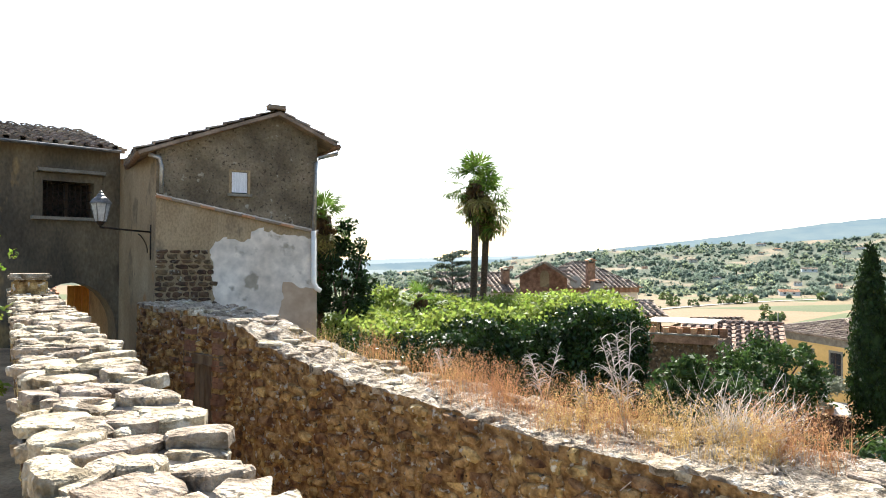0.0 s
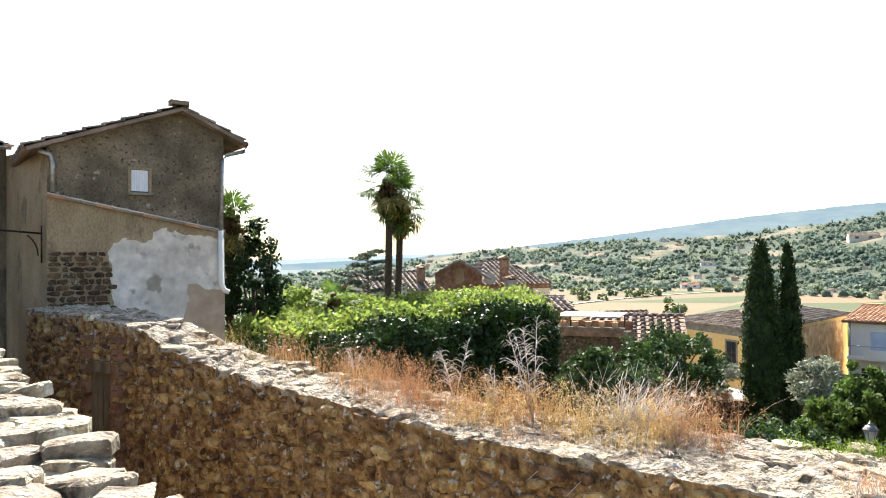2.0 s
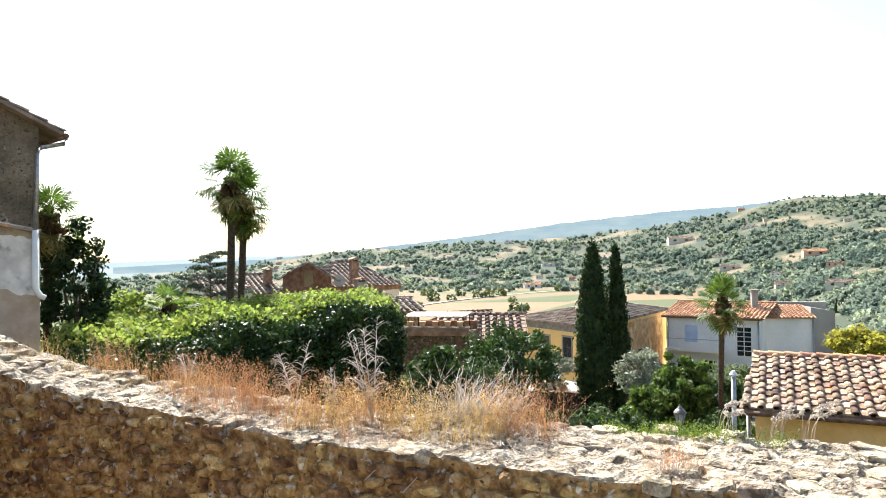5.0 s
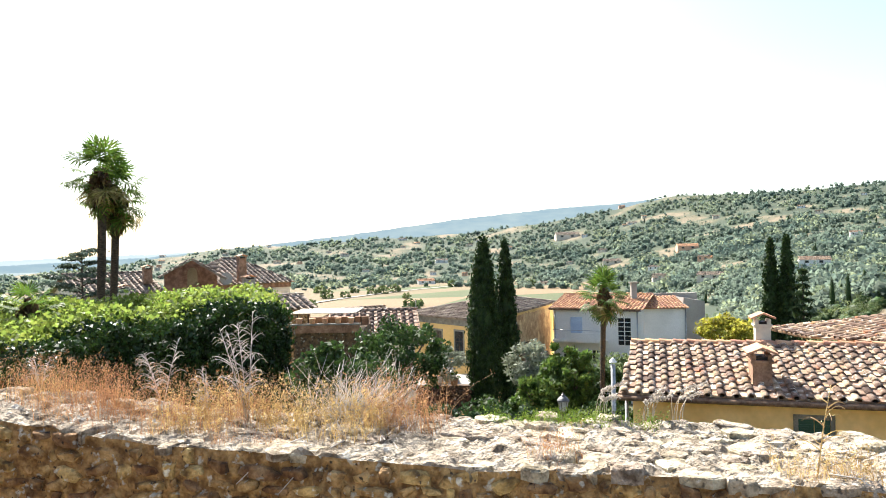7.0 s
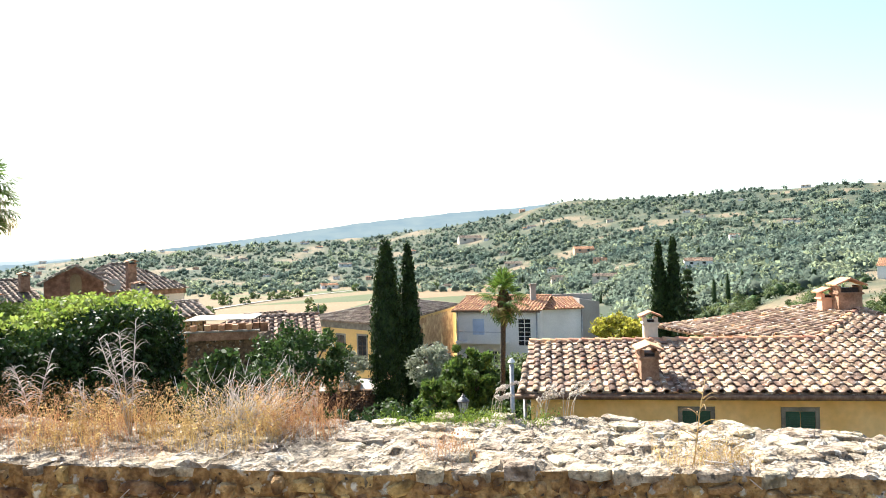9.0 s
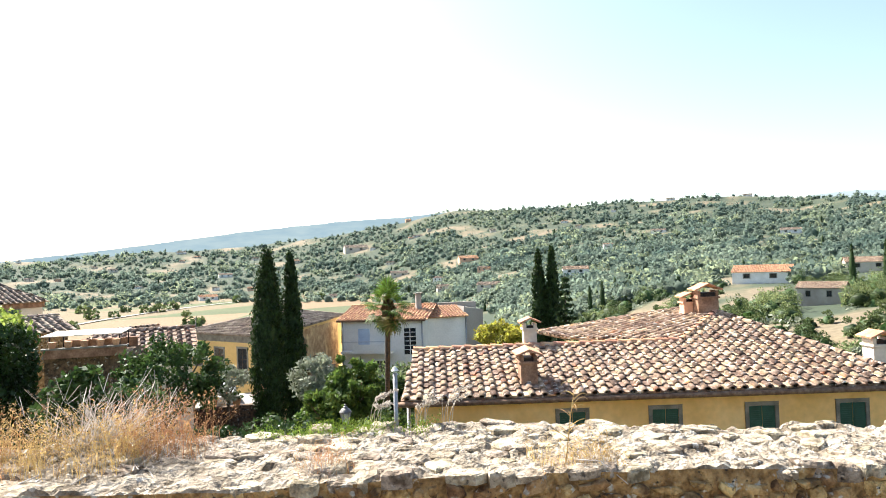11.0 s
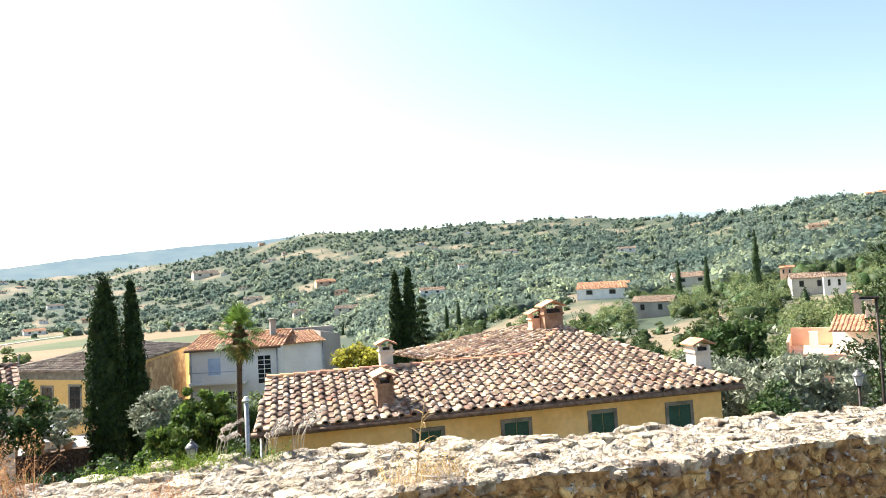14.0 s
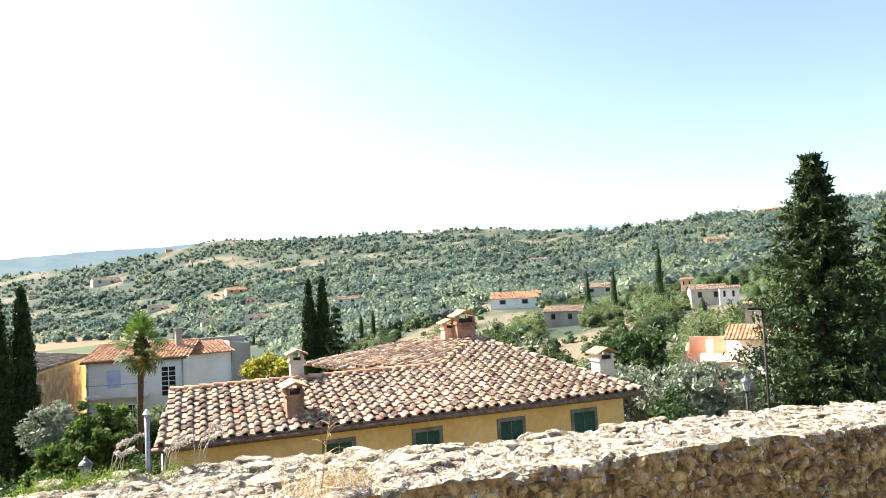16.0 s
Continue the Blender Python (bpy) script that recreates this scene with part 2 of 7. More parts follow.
L_GRASS = leaf_material("green_weed", (0.12, 0.19, 0.02), (0.24, 0.30, 0.05), 0.4, 3)


# ---- mesh helpers ----
def part(name, bm, mat, parent=None, label=""):
    me = bpy.data.meshes.new(name)
    bm.to_mesh(me)
    bm.free()
    me.materials.append(mat)
    ob = new(name, me)
    ob.parent = parent
    if label:
        tagged(ob, label)
    return ob


def from_arrays(name, v, f, mat, parent=None, smooth=False):
    me = bpy.data.meshes.new(name)
    v = np.asarray(v, np.float32)
    f = np.asarray(f, np.int32)
    k = f.shape[1]
    me.vertices.add(len(v))
    me.vertices.foreach_set("co", v.ravel())
    me.loops.add(f.size)
    me.loops.foreach_set("vertex_index", f.ravel())
    me.polygons.add(len(f))
    me.polygons.foreach_set("loop_start", np.arange(0, f.size, k, dtype=np.int32))
    if smooth:
        me.polygons.foreach_set("use_smooth", np.ones(len(f), dtype=bool))
    me.update(calc_edges=True)
    me.validate()
    me.materials.append(mat)
    ob = new(name, me)
    ob.parent = parent
    return ob


def thing(name, at, label, category, group="", kind="", turn=0):
    ob = new(name)
    ob.matrix_basis = pose(*at, 0, 0, turn)
    return tagged(ob, label, category, group, kind)


def box(bm, x0, x1, y0, y1, z0, z1, bevel=0.0, m=None):
    g = bmesh.ops.create_cube(bm, size=1)
    vs = g["verts"]
    for v in vs:
        v.co = Vector(((x0 + x1) / 2 + v.co.x * (x1 - x0), (y0 + y1) / 2 + v.co.y * (y1 - y0), (z0 + z1) / 2 + v.co.z * (z1 - z0)))
        if m is not None:
            v.co = m @ v.co
    if bevel:
        es = list({e for v in vs for e in v.link_edges})
        bmesh.ops.bevel(bm, geom=es, offset=bevel, segments=2, affect="EDGES")
    return bm


def boxpart(name, dims, mat, parent, label="", bevel=0.008, m=None):
    return part(name, box(bmesh.new(), *dims, bevel, m), mat, parent, label)


def tube(name, pts, r, mat, parent=None, label="", sides=8, r1=None):
    """A round bar or limb along points, from radius r to r1."""
    r1 = r if r1 is None else r1
    pts = [Vector(p) for p in pts]
    n = len(pts)
    V, Fc = [], []
    for i, p in enumerate(pts):
        d = (pts[min(i + 1, n - 1)] - pts[max(i - 1, 0)]).normalized()
        a = d.cross(Vector((0.31, 0.17, 0.93)) if abs(d.z) < 0.95 else Vector((1, 0, 0))).normalized()
        b = d.cross(a)
        rr = r + (r1 - r) * i / max(1, n - 1)
        for k in range(sides):
            th = 2 * math.pi * k / sides
            V.append(p + (a * math.cos(th) + b * math.sin(th)) * rr)
    for i in range(n - 1):
        for k in range(sides):
            k2 = (k + 1) % sides
            Fc.append((i * sides + k, i * sides + k2, (i + 1) * sides + k2, (i + 1) * sides + k))
    c0, c1 = len(V), len(V) + 1
    V += [pts[0], pts[-1]]
    for k in range(sides):
        k2 = (k + 1) % sides
        Fc.append((c0, k2, k, c0))
        Fc.append((c1, (n - 1) * sides + k, (n - 1) * sides + k2, c1))
    me = bpy.data.meshes.new(name)
    me.from_pydata([tuple(v) for v in V], [], [tuple(dict.fromkeys(f)) for f in Fc])
    me.polygons.foreach_set("use_smooth", np.ones(len(me.polygons), dtype=bool))
    me.materials.append(mat)
    ob = new(name, me)
    ob.parent = parent
    if label:
        tagged(ob, label)
    return ob


def leaves(centres, size, droop=0.0, longer=1.6, up=0.4):
    """Diamond leaves, folded along the midrib, at the centres; returns verts and faces."""
    c = np.asarray(centres, float)
    n = len(c)
    s = (size * rng.uniform(0.6, 1.35, n))[:, None]
    d = rng.normal(size=(n, 3))
    d[:, 2] -= droop
    d /= np.linalg.norm(d, axis=1)[:, None]
    nn = rng.normal(size=(n, 3))
    nn[:, 2] += up
    w = np.cross(d, nn)
    w /= np.linalg.norm(w, axis=1)[:, None] + 1e-9
    k = np.cross(w, d)
    a, b = c - d * s * longer / 2, c + d * s * longer / 2
    l, r = c + w * s * 0.45 + k * s * 0.12, c - w * s * 0.45 + k * s * 0.12
    v = np.stack([a, l, b, r], 1).reshape(-1, 3)
    f = np.arange(4 * n).reshape(n, 4)
    return v, f


def ball_points(n, shell=0.55):
    d = rng.normal(size=(n, 3))
    d /= np.linalg.norm(d, axis=1)[:, None]
    return d * (shell + (1 - shell) * rng.uniform(0, 1, n) ** 0.6)[:, None]


def clumpy(centre, radii, clumps, per, clump_r, shell=0.6):
    """Leaf centres gathered in clumps over an uneven ellipsoid."""
    cc = ball_points(clumps, shell) * (np.asarray(radii) * rng.uniform(0.78, 1.12, (clumps, 1))) + np.asarray(centre)
    rr = clump_r * rng.uniform(0.6, 1.3, clumps)
    pts = ball_points(clumps * per, 0.3).reshape(clumps, per, 3) * rr[:, None, None] * np.array([1, 1, 0.75])
    return (pts + cc[:, None, :]).reshape(-1, 3)


# ---- terrain ----
AZ_SKY = ((-180, 3), (-60, -1.2), (-5, -1.0), (3, -0.5), (7, 0.2), (10, 0.6), (15, 1.0), (22, 1.3), (33, 1.9), (40, 2.8), (48, 4.2), (55, 4.3), (68, 4.5), (75, 3.95), (80, 3.6), (90, 4.35), (105, 4.6), (180, 3))
AZ_RIDGE = ((-180, 900), (-60, 1900), (7, 1900), (20, 2000), (34, 2100), (55, 1800), (75, 1700), (82, 1300), (95, 1000), (110, 900), (180, 900))
AZ_FLOOR = ((-180, -20), (-60, -46), (40, -46), (58, -32), (72, -20), (82, -16), (100, -13), (180, -20))
AZ_NEAR = ((-180, 200), (-60, 420), (40, 400), (58, 230), (72, 115), (100, 100), (180, 200))
AZ_FAR = ((-180, 300), (-60, 1300), (5, 1200), (30, 1150), (41, 1000), (48, 700), (58, 330), (72, 150), (82, 125), (100, 120), (180, 300))
AZ_POW = ((-180, 0.75), (48, 0.75), (58, 0.5), (72, 0.36), (180, 0.36))


def along(table, az):
    return np.interp(az, [a for a, _ in table], [b for _, b in table])


def ground_z(x, y):
    """Height of the land: the town's slope, the valley floor, the hills up to their skyline."""
    x, y = np.asarray(x, float), np.asarray(y, float)
    r, az = np.hypot(x, y), np.degrees(np.arctan2(x, y))
    zf, rn, rf, rr = along(AZ_FLOOR, az), along(AZ_NEAR, az), along(AZ_FAR, az), along(AZ_RIDGE, az)
    near = -2.9 - 0.17 * np.clip(r - 9, 0, 60)
    t = np.clip((r - 69) / (rn - 69), 0, 1)
    z = near + (zf - near) * (t * t * (3 - 2 * t))
    e0 = np.degrees(np.arctan2(zf - 1.6, rf))
    u = np.clip((r - rf) / (rr - rf), 0, 1)
    el = e0 + (along(AZ_SKY, az) - e0) * u ** along(AZ_POW, az)
    bumps = np.sin(x / 61 + 1.3 * np.sin(y / 90)) * np.cos(y / 73 + np.sin(x / 130)) + 0.5 * np.sin(x / 23 + y / 31)
    hill = 1.6 + r * np.tan(np.radians(el)) + bumps * np.clip(u * 6, 0, 1) * r * 0.0016
    hill = np.where(r > rr, hill - (r - rr) * 0.12, hill)
    return np.where(r > rf, hill, z)


rad = np.concatenate([np.linspace(0, 60, 25), 60 * (4900 / 60) ** (np.arange(1, 190) / 189)])
azs = np.radians(np.concatenate([np.arange(-180, -40, 4), np.arange(-40, 115, 0.45), np.arange(115, 180, 4)]))
RR, AA = np.meshgrid(rad, azs, indexing="ij")
gx, gy = RR * np.sin(AA), RR * np.cos(AA)
gv = np.stack([gx, gy, ground_z(gx, gy)], -1).reshape(-1, 3)
na = len(azs)
ii, jj = np.meshgrid(np.arange(len(rad) - 1), np.arange(na), indexing="ij")
j2 = (jj + 1) % na
gf = np.stack([ii * na + jj, (ii + 1) * na + jj, (ii + 1) * na + j2, ii * na + j2], -1).reshape(-1, 4)


def openness(x, y):
    """Land cover: below 0 woods, above 0 groves, scrub and dry clearings."""
    r, az = math.hypot(x, y), math.degrees(math.atan2(x, y))
    u, v = az / 3.2, math.log(max(r, 30)) * 14.0
    if r < 1300 and az > 62:
        u, v = az / 5.0, r / 55
    lift = 0.22 if r < 330 and az > 62 else 0.0
    return lift - 0.22 - 1.35 * noise.noise(Vector((u, v, 0.3))) - 0.7 * noise.noise(Vector((u * 2.3, v * 2.1, 4.0)))


def ground_material():
    m = material("fields_and_scrub", (0.16, 0.17, 0.07), (0.30, 0.25, 0.13), 0.02, 0.97, 0.3, 0.6, (0.21, 0.21, 0.09), bumpdist=0.3)
    N, L = m.node_tree.nodes, m.node_tree.links
    geo = N.new("ShaderNodeNewGeometry")
    mp = N.new("ShaderNodeMapping")
    mp.inputs["Rotation"].default_value = (0, 0, 0.5)
    mp.inputs["Scale"].default_value = (0.0045, 0.0085, 0.0)
    L.new(geo.outputs["Position"], mp.inputs[0])
    vo = N.new("ShaderNodeTexVoronoi")
    vo.inputs["Scale"].default_value = 1.0
    L.new(mp.outputs[0], vo.inputs[0])
    sp = N.new("ShaderNodeSeparateColor")
    L.new(vo.outputs["Color"], sp.inputs[0])
    rp = N.new("ShaderNodeValToRGB")
    rp.color_ramp.interpolation = "CONSTANT"
    cols = ((0.0, (0.16, 0.115, 0.06)), (0.22, (0.062, 0.082, 0.028)), (0.42, (0.185, 0.12, 0.065)), (0.6, (0.052, 0.070, 0.025)), (0.75, (0.095, 0.098, 0.042)), (0.9, (0.15, 0.11, 0.06)))
    rp.color_ramp.elements[0].color = (*cols[0][1], 1)
    rp.color_ramp.elements[1].position, rp.color_ramp.elements[1].color = cols[1][0], (*cols[1][1], 1)
    for p, c in cols[2:]:
        rp.color_ramp.elements.new(p).color = (*c, 1)
    L.new(sp.outputs[0], rp.inputs[0])
    hsv = [n for n in N if n.bl_idname == "ShaderNodeHueSaturation"][0]
    old = hsv.inputs["Color"].links[0].from_socket
    mx = N.new("ShaderNodeMix")
    mx.data_type = "RGBA"
    mx.inputs[0].default_value = 0.9
    L.new(old, mx.inputs[6])
    L.new(rp.outputs[0], mx.inputs[7])
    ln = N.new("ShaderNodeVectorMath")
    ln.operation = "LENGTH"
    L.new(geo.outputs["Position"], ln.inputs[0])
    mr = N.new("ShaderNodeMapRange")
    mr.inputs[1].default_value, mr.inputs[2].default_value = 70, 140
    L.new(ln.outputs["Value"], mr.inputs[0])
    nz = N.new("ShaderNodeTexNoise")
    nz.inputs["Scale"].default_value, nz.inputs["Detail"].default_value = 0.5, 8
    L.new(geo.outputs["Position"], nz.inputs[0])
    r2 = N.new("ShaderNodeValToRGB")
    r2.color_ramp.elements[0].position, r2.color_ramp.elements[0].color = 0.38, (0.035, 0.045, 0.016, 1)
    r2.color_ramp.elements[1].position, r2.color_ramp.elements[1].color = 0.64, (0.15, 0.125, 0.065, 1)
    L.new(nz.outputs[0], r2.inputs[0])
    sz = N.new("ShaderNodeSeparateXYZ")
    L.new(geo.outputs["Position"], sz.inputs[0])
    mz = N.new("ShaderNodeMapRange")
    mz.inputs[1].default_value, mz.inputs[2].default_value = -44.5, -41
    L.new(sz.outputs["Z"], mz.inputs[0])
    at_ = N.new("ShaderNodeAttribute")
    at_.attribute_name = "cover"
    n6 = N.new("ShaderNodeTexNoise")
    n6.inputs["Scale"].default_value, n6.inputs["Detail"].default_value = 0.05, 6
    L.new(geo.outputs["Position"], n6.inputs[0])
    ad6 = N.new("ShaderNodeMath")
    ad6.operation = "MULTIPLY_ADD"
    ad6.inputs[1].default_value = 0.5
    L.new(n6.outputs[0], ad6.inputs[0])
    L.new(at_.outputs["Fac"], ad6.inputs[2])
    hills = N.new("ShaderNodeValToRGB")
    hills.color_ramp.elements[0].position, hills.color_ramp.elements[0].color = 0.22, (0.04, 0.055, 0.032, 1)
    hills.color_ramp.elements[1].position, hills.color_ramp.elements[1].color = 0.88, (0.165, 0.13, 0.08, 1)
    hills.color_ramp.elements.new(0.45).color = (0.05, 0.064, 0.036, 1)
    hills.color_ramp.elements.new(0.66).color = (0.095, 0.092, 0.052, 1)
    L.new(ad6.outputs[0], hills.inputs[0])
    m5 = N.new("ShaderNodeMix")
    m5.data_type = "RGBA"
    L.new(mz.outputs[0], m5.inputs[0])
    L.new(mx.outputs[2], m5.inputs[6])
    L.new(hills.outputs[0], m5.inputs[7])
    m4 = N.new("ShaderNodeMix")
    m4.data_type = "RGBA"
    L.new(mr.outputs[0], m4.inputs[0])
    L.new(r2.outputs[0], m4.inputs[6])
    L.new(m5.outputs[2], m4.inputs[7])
    L.new(m4.outputs[2], hsv.inputs["Color"])
    return m


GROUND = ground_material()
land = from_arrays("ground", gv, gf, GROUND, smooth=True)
cover = land.data.attributes.new("cover", "FLOAT", "POINT")
cover.data.foreach_set("value", np.array([min(1.0, max(0.0, 0.15 + 0.9 * openness(x, y))) for x, y in gv[:, :2]], np.float32))
tagged(land, "patchwork of dry and green valley fields and hills", "ground", kind="structure")

# ---- stone pieces ----
def stone_mesh(k, flat=False):
    """One rubble stone of unit size: a broken outline, sharp shoulders, an uneven face."""
    r = random.Random(100 + k)
    n = r.choice((9, 10, 11)) if flat else r.choice((7, 8, 9))
    V, Fc = [], []
    ang = [2 * math.pi * (i + r.uniform(-0.33, 0.33)) / n for i in range(n)]
    out = [r.uniform(0.70, 1.14) for _ in range(n)]
    sq = r.uniform(0.45, 0.85)
    tx, ty = r.uniform(-0.16, 0.16), r.uniform(-0.16, 0.16)

    def ring(sc, z, rough):
        for i, a in enumerate(ang):
            q = 0.5 / max(abs(math.cos(a)), abs(math.sin(a))) ** sq * sc * out[i] * r.uniform(1 - rough, 1 + rough)
            x, y = q * math.cos(a), q * math.sin(a)
            V.append((x, y, z + (x * tx + y * ty if z > 0 else 0) + r.uniform(-0.07, 0.07)))
    ring(1.0, -0.6, 0.02)
    ring(1.03, 0.22, 0.05)
    ring(0.92 if flat else 0.88, 0.40, 0.06)
    ring(0.55, 0.46 + r.uniform(-0.05, 0.10), 0.28)
    for a, b in ((0, n), (n, 2 * n), (2 * n, 3 * n)):
        for i in range(n):
            j = (i + 1) % n
            Fc.append((a + i, a + j, b + j, b + i))
    Fc.append(tuple(range(3 * n, 4 * n)))
    me = bpy.data.meshes.new("stone")
    me.from_pydata(V, [], Fc)
    return me


ROUGH_STONES = [stone_mesh(k) for k in range(14)]
FLAT_STONES = [stone_mesh(40 + k, True) for k in range(14)]


def lay_stones(places, meshes, mat, mat_joined, parent, nearest, limit=290):
    """Stones at matrices: those nearest to a plan point as parts, the rest joined."""
    places.sort(key=lambda m: (Vector(m.translation[:2]) - Vector(nearest)).length)
    made = []
    for me in meshes:
        c = me.copy()
        c.materials.append(mat)
        made.append(c)
    for i, m in enumerate(places[:limit]):
        ob = new("stone", made[i % len(made)])
        ob.parent = parent
        ob.matrix_basis = m
    V, Fc = [], []
    for i, m in enumerate(places[limit:]):
        me = meshes[i % len(meshes)]
        o = len(V)
        V += [tuple(m @ v.co) for v in me.vertices]
        Fc += [tuple(o + q for q in p.vertices) for p in me.polygons]
    if V:
        me = bpy.data.meshes.new("far_stones")
        me.from_pydata(V, [], Fc)
        me.materials.append(mat_joined)
        ob = new("far_stones", me)
        ob.parent = parent
        tagged(ob, kind="stuff")


# ---- the lane wall ----
WALL_A, WALL_DIR = Vector((-5.2, 11.83)), Vector((0.7643, -0.6449))
WALL_OUT = Vector((0.6449, 0.7643))
WALL_LEN = 24.0
TOP = ((0.0, 0.86), (1.7, 0.81), (3.1, 0.64), (3.75, 0.40), (4.85, 0.18), (6.27, 0.03), (7.43, -0.10), (8.2, -0.18), (10.1, -0.25), (11.2, -0.31), (12.7, -0.30), (14.3, -0.36), (16.3, -0.47), (18.6, -0.52), (21, -0.70), (24, -0.92))
THICK = ((0.0, 0.9), (4, 1.0), (6, 1.1), (8, 1.4), (10.5, 1.7), (13.5, 1.85), (15, 1.65), (18, 1.3), (24, 1.6))


def wall_top(s):
    return float(np.interp(s, [a for a, _ in TOP], [b for _, b in TOP])) + 0.035 * noise.noise(Vector((s * 1.9, 3.1, 0)))


def wall_point(s, w, z):
    p = WALL_A + WALL_DIR * s + WALL_OUT * w
    return Vector((p.x, p.y, z))


lane_wall = tagged(new("wall_lane"), "long brown rubble stone wall with weathered pale coping", "stone wall", kind="structure")
V, Fc = [], []
ns, nz, nt_ = 640, 20, 32
for i in range(ns + 1):
    s = WALL_LEN * i / ns
    zt, th = wall_top(s), float(np.interp(s, [a for a, _ in THICK], [b for _, b in THICK]))
    for j in range(nz + 1):
        z = -2.6 + (zt - 0.03 + 2.6) * j / nz
        V.append(wall_point(s, 0.035 + 0.035 * noise.noise(Vector((s * 3, z * 4, 0))), z))
    for j in range(1, nt_ + 1):
        w = th * j / nt_
        V.append(wall_point(s, w, zt - 0.02 + 0.02 * (j / nt_) ** 2 + 0.055 * noise.noise(Vector((s * 2.6, w * 3, 5))) + 0.075 * abs(noise.noise(Vector((s * 4.5, w * 6, 2)))) + 0.03 * noise.noise(Vector((s * 14, w * 14, 8))) - 0.02))
    V.append(wall_point(s, th + 0.04, zt - 2.2))
row = nz + nt_ + 2
for i in range(ns):
    for j in range(row - 1):
        a = i * row + j
        Fc.append((a, a + 1, a + row + 1, a + row))
me = bpy.data.meshes.new("wall_core")
me.from_pydata([tuple(v) for v in V], [], Fc)
me.materials.append(MORTAR)
me.materials.append(CAPMORTAR)
for p in me.polygons:
    j = p.index % (row - 1)
    p.material_index = 1 if nz <= j < nz + nt_ else 0
ob = new("wall_core", me)
ob.parent = lane_wall

basis = Matrix(((WALL_DIR.x, 0, -WALL_OUT.x, 0), (WALL_DIR.y, 0, -WALL_OUT.y, 0), (0, 1, 0, 0), (0, 0, 0, 1)))
places = []
DOOR_S = (1.95, 2.55)
z = -2.5
while z < 0.95:
    h = rnd.uniform(0.07, 0.18)
    s = rnd.uniform(0, 0.3)
    while s < WALL_LEN:
        w = rnd.choice((rnd.uniform(0.07, 0.16), rnd.uniform(0.16, 0.30), rnd.uniform(0.24, 0.44))) * (1.15 if h > 0.13 else 0.9)
        zz = z + h / 2 + 0.10 * noise.noise(Vector((s * 0.8, z, 9))) + 0.05 * noise.noise(Vector((s * 4.1, z * 3, 4)))
        sc = s + w / 2
        if zz + h * 0.35 < wall_top(sc) - 0.05 and not (DOOR_S[0] - 0.15 < sc < DOOR_S[1] + 0.15 and zz < 0.0):
            m = Matrix.Translation(wall_point(sc, 0.045 + rnd.uniform(-0.015, 0.025), zz)) @ basis @ Matrix.Rotation(rnd.gauss(0, 0.2), 4, "Z") @ Matrix.Rotation(rnd.uniform(-0.08, 0.08), 4, "X")
            places.append(m @ Matrix.Diagonal((w * rnd.uniform(0.8, 1.04), h * rnd.uniform(0.70, 1.15), rnd.uniform(0.09, 0.15), 1)))
        s += w + rnd.uniform(0.0, 0.035)
    z += h
lay_stones(places, ROUGH_STONES, STONE, STONE_J, lane_wall, (2.6, 5.4))

# old door set in the lane wall, with its worn brick jambs
wdm = Matrix(((WALL_DIR.x, -WALL_OUT.x, 0, WALL_A.x), (WALL_DIR.y, -WALL_OUT.y, 0, WALL_A.y), (0, 0, 1, 0), (0, 0, 0, 1)))
old_door = tagged(new("door_1"), "weathered grey-green plank door in the lane wall", "door", kind="structure")
for k in range(4):
    x0 = DOOR_S[0] + 0.15 * k
    boxpart("plank", (x0 + 0.004, x0 + 0.146, -0.03, 0.012, -1.95, -0.02), OLDWOOD, old_door, bevel=0.006, m=wdm)
for x0, x1 in ((DOOR_S[0] - 0.16, DOOR_S[0] - 0.01), (DOOR_S[1] + 0.01, DOOR_S[1] + 0.18)):
    k = 0
    while -1.95 + 0.085 * k < 0.45:
        zz = -1.95 + 0.085 * k
        boxpart("jamb_brick", (x0 + rnd.uniform(-0.03, 0.02), x1 + rnd.uniform(-0.02, 0.03), -0.06, 0.075 + rnd.uniform(-0.012, 0.012), zz, zz + 0.07), BRICK if k % 3 else STONE, old_door, bevel=0.012, m=wdm)
        k += 1
boxpart("lintel", (DOOR_S[0] - 0.2, DOOR_S[1] + 0.2, -0.06, 0.07, -0.02, 0.14), OLDWOOD, old_door, "worn timber lintel", bevel=0.02, m=wdm)

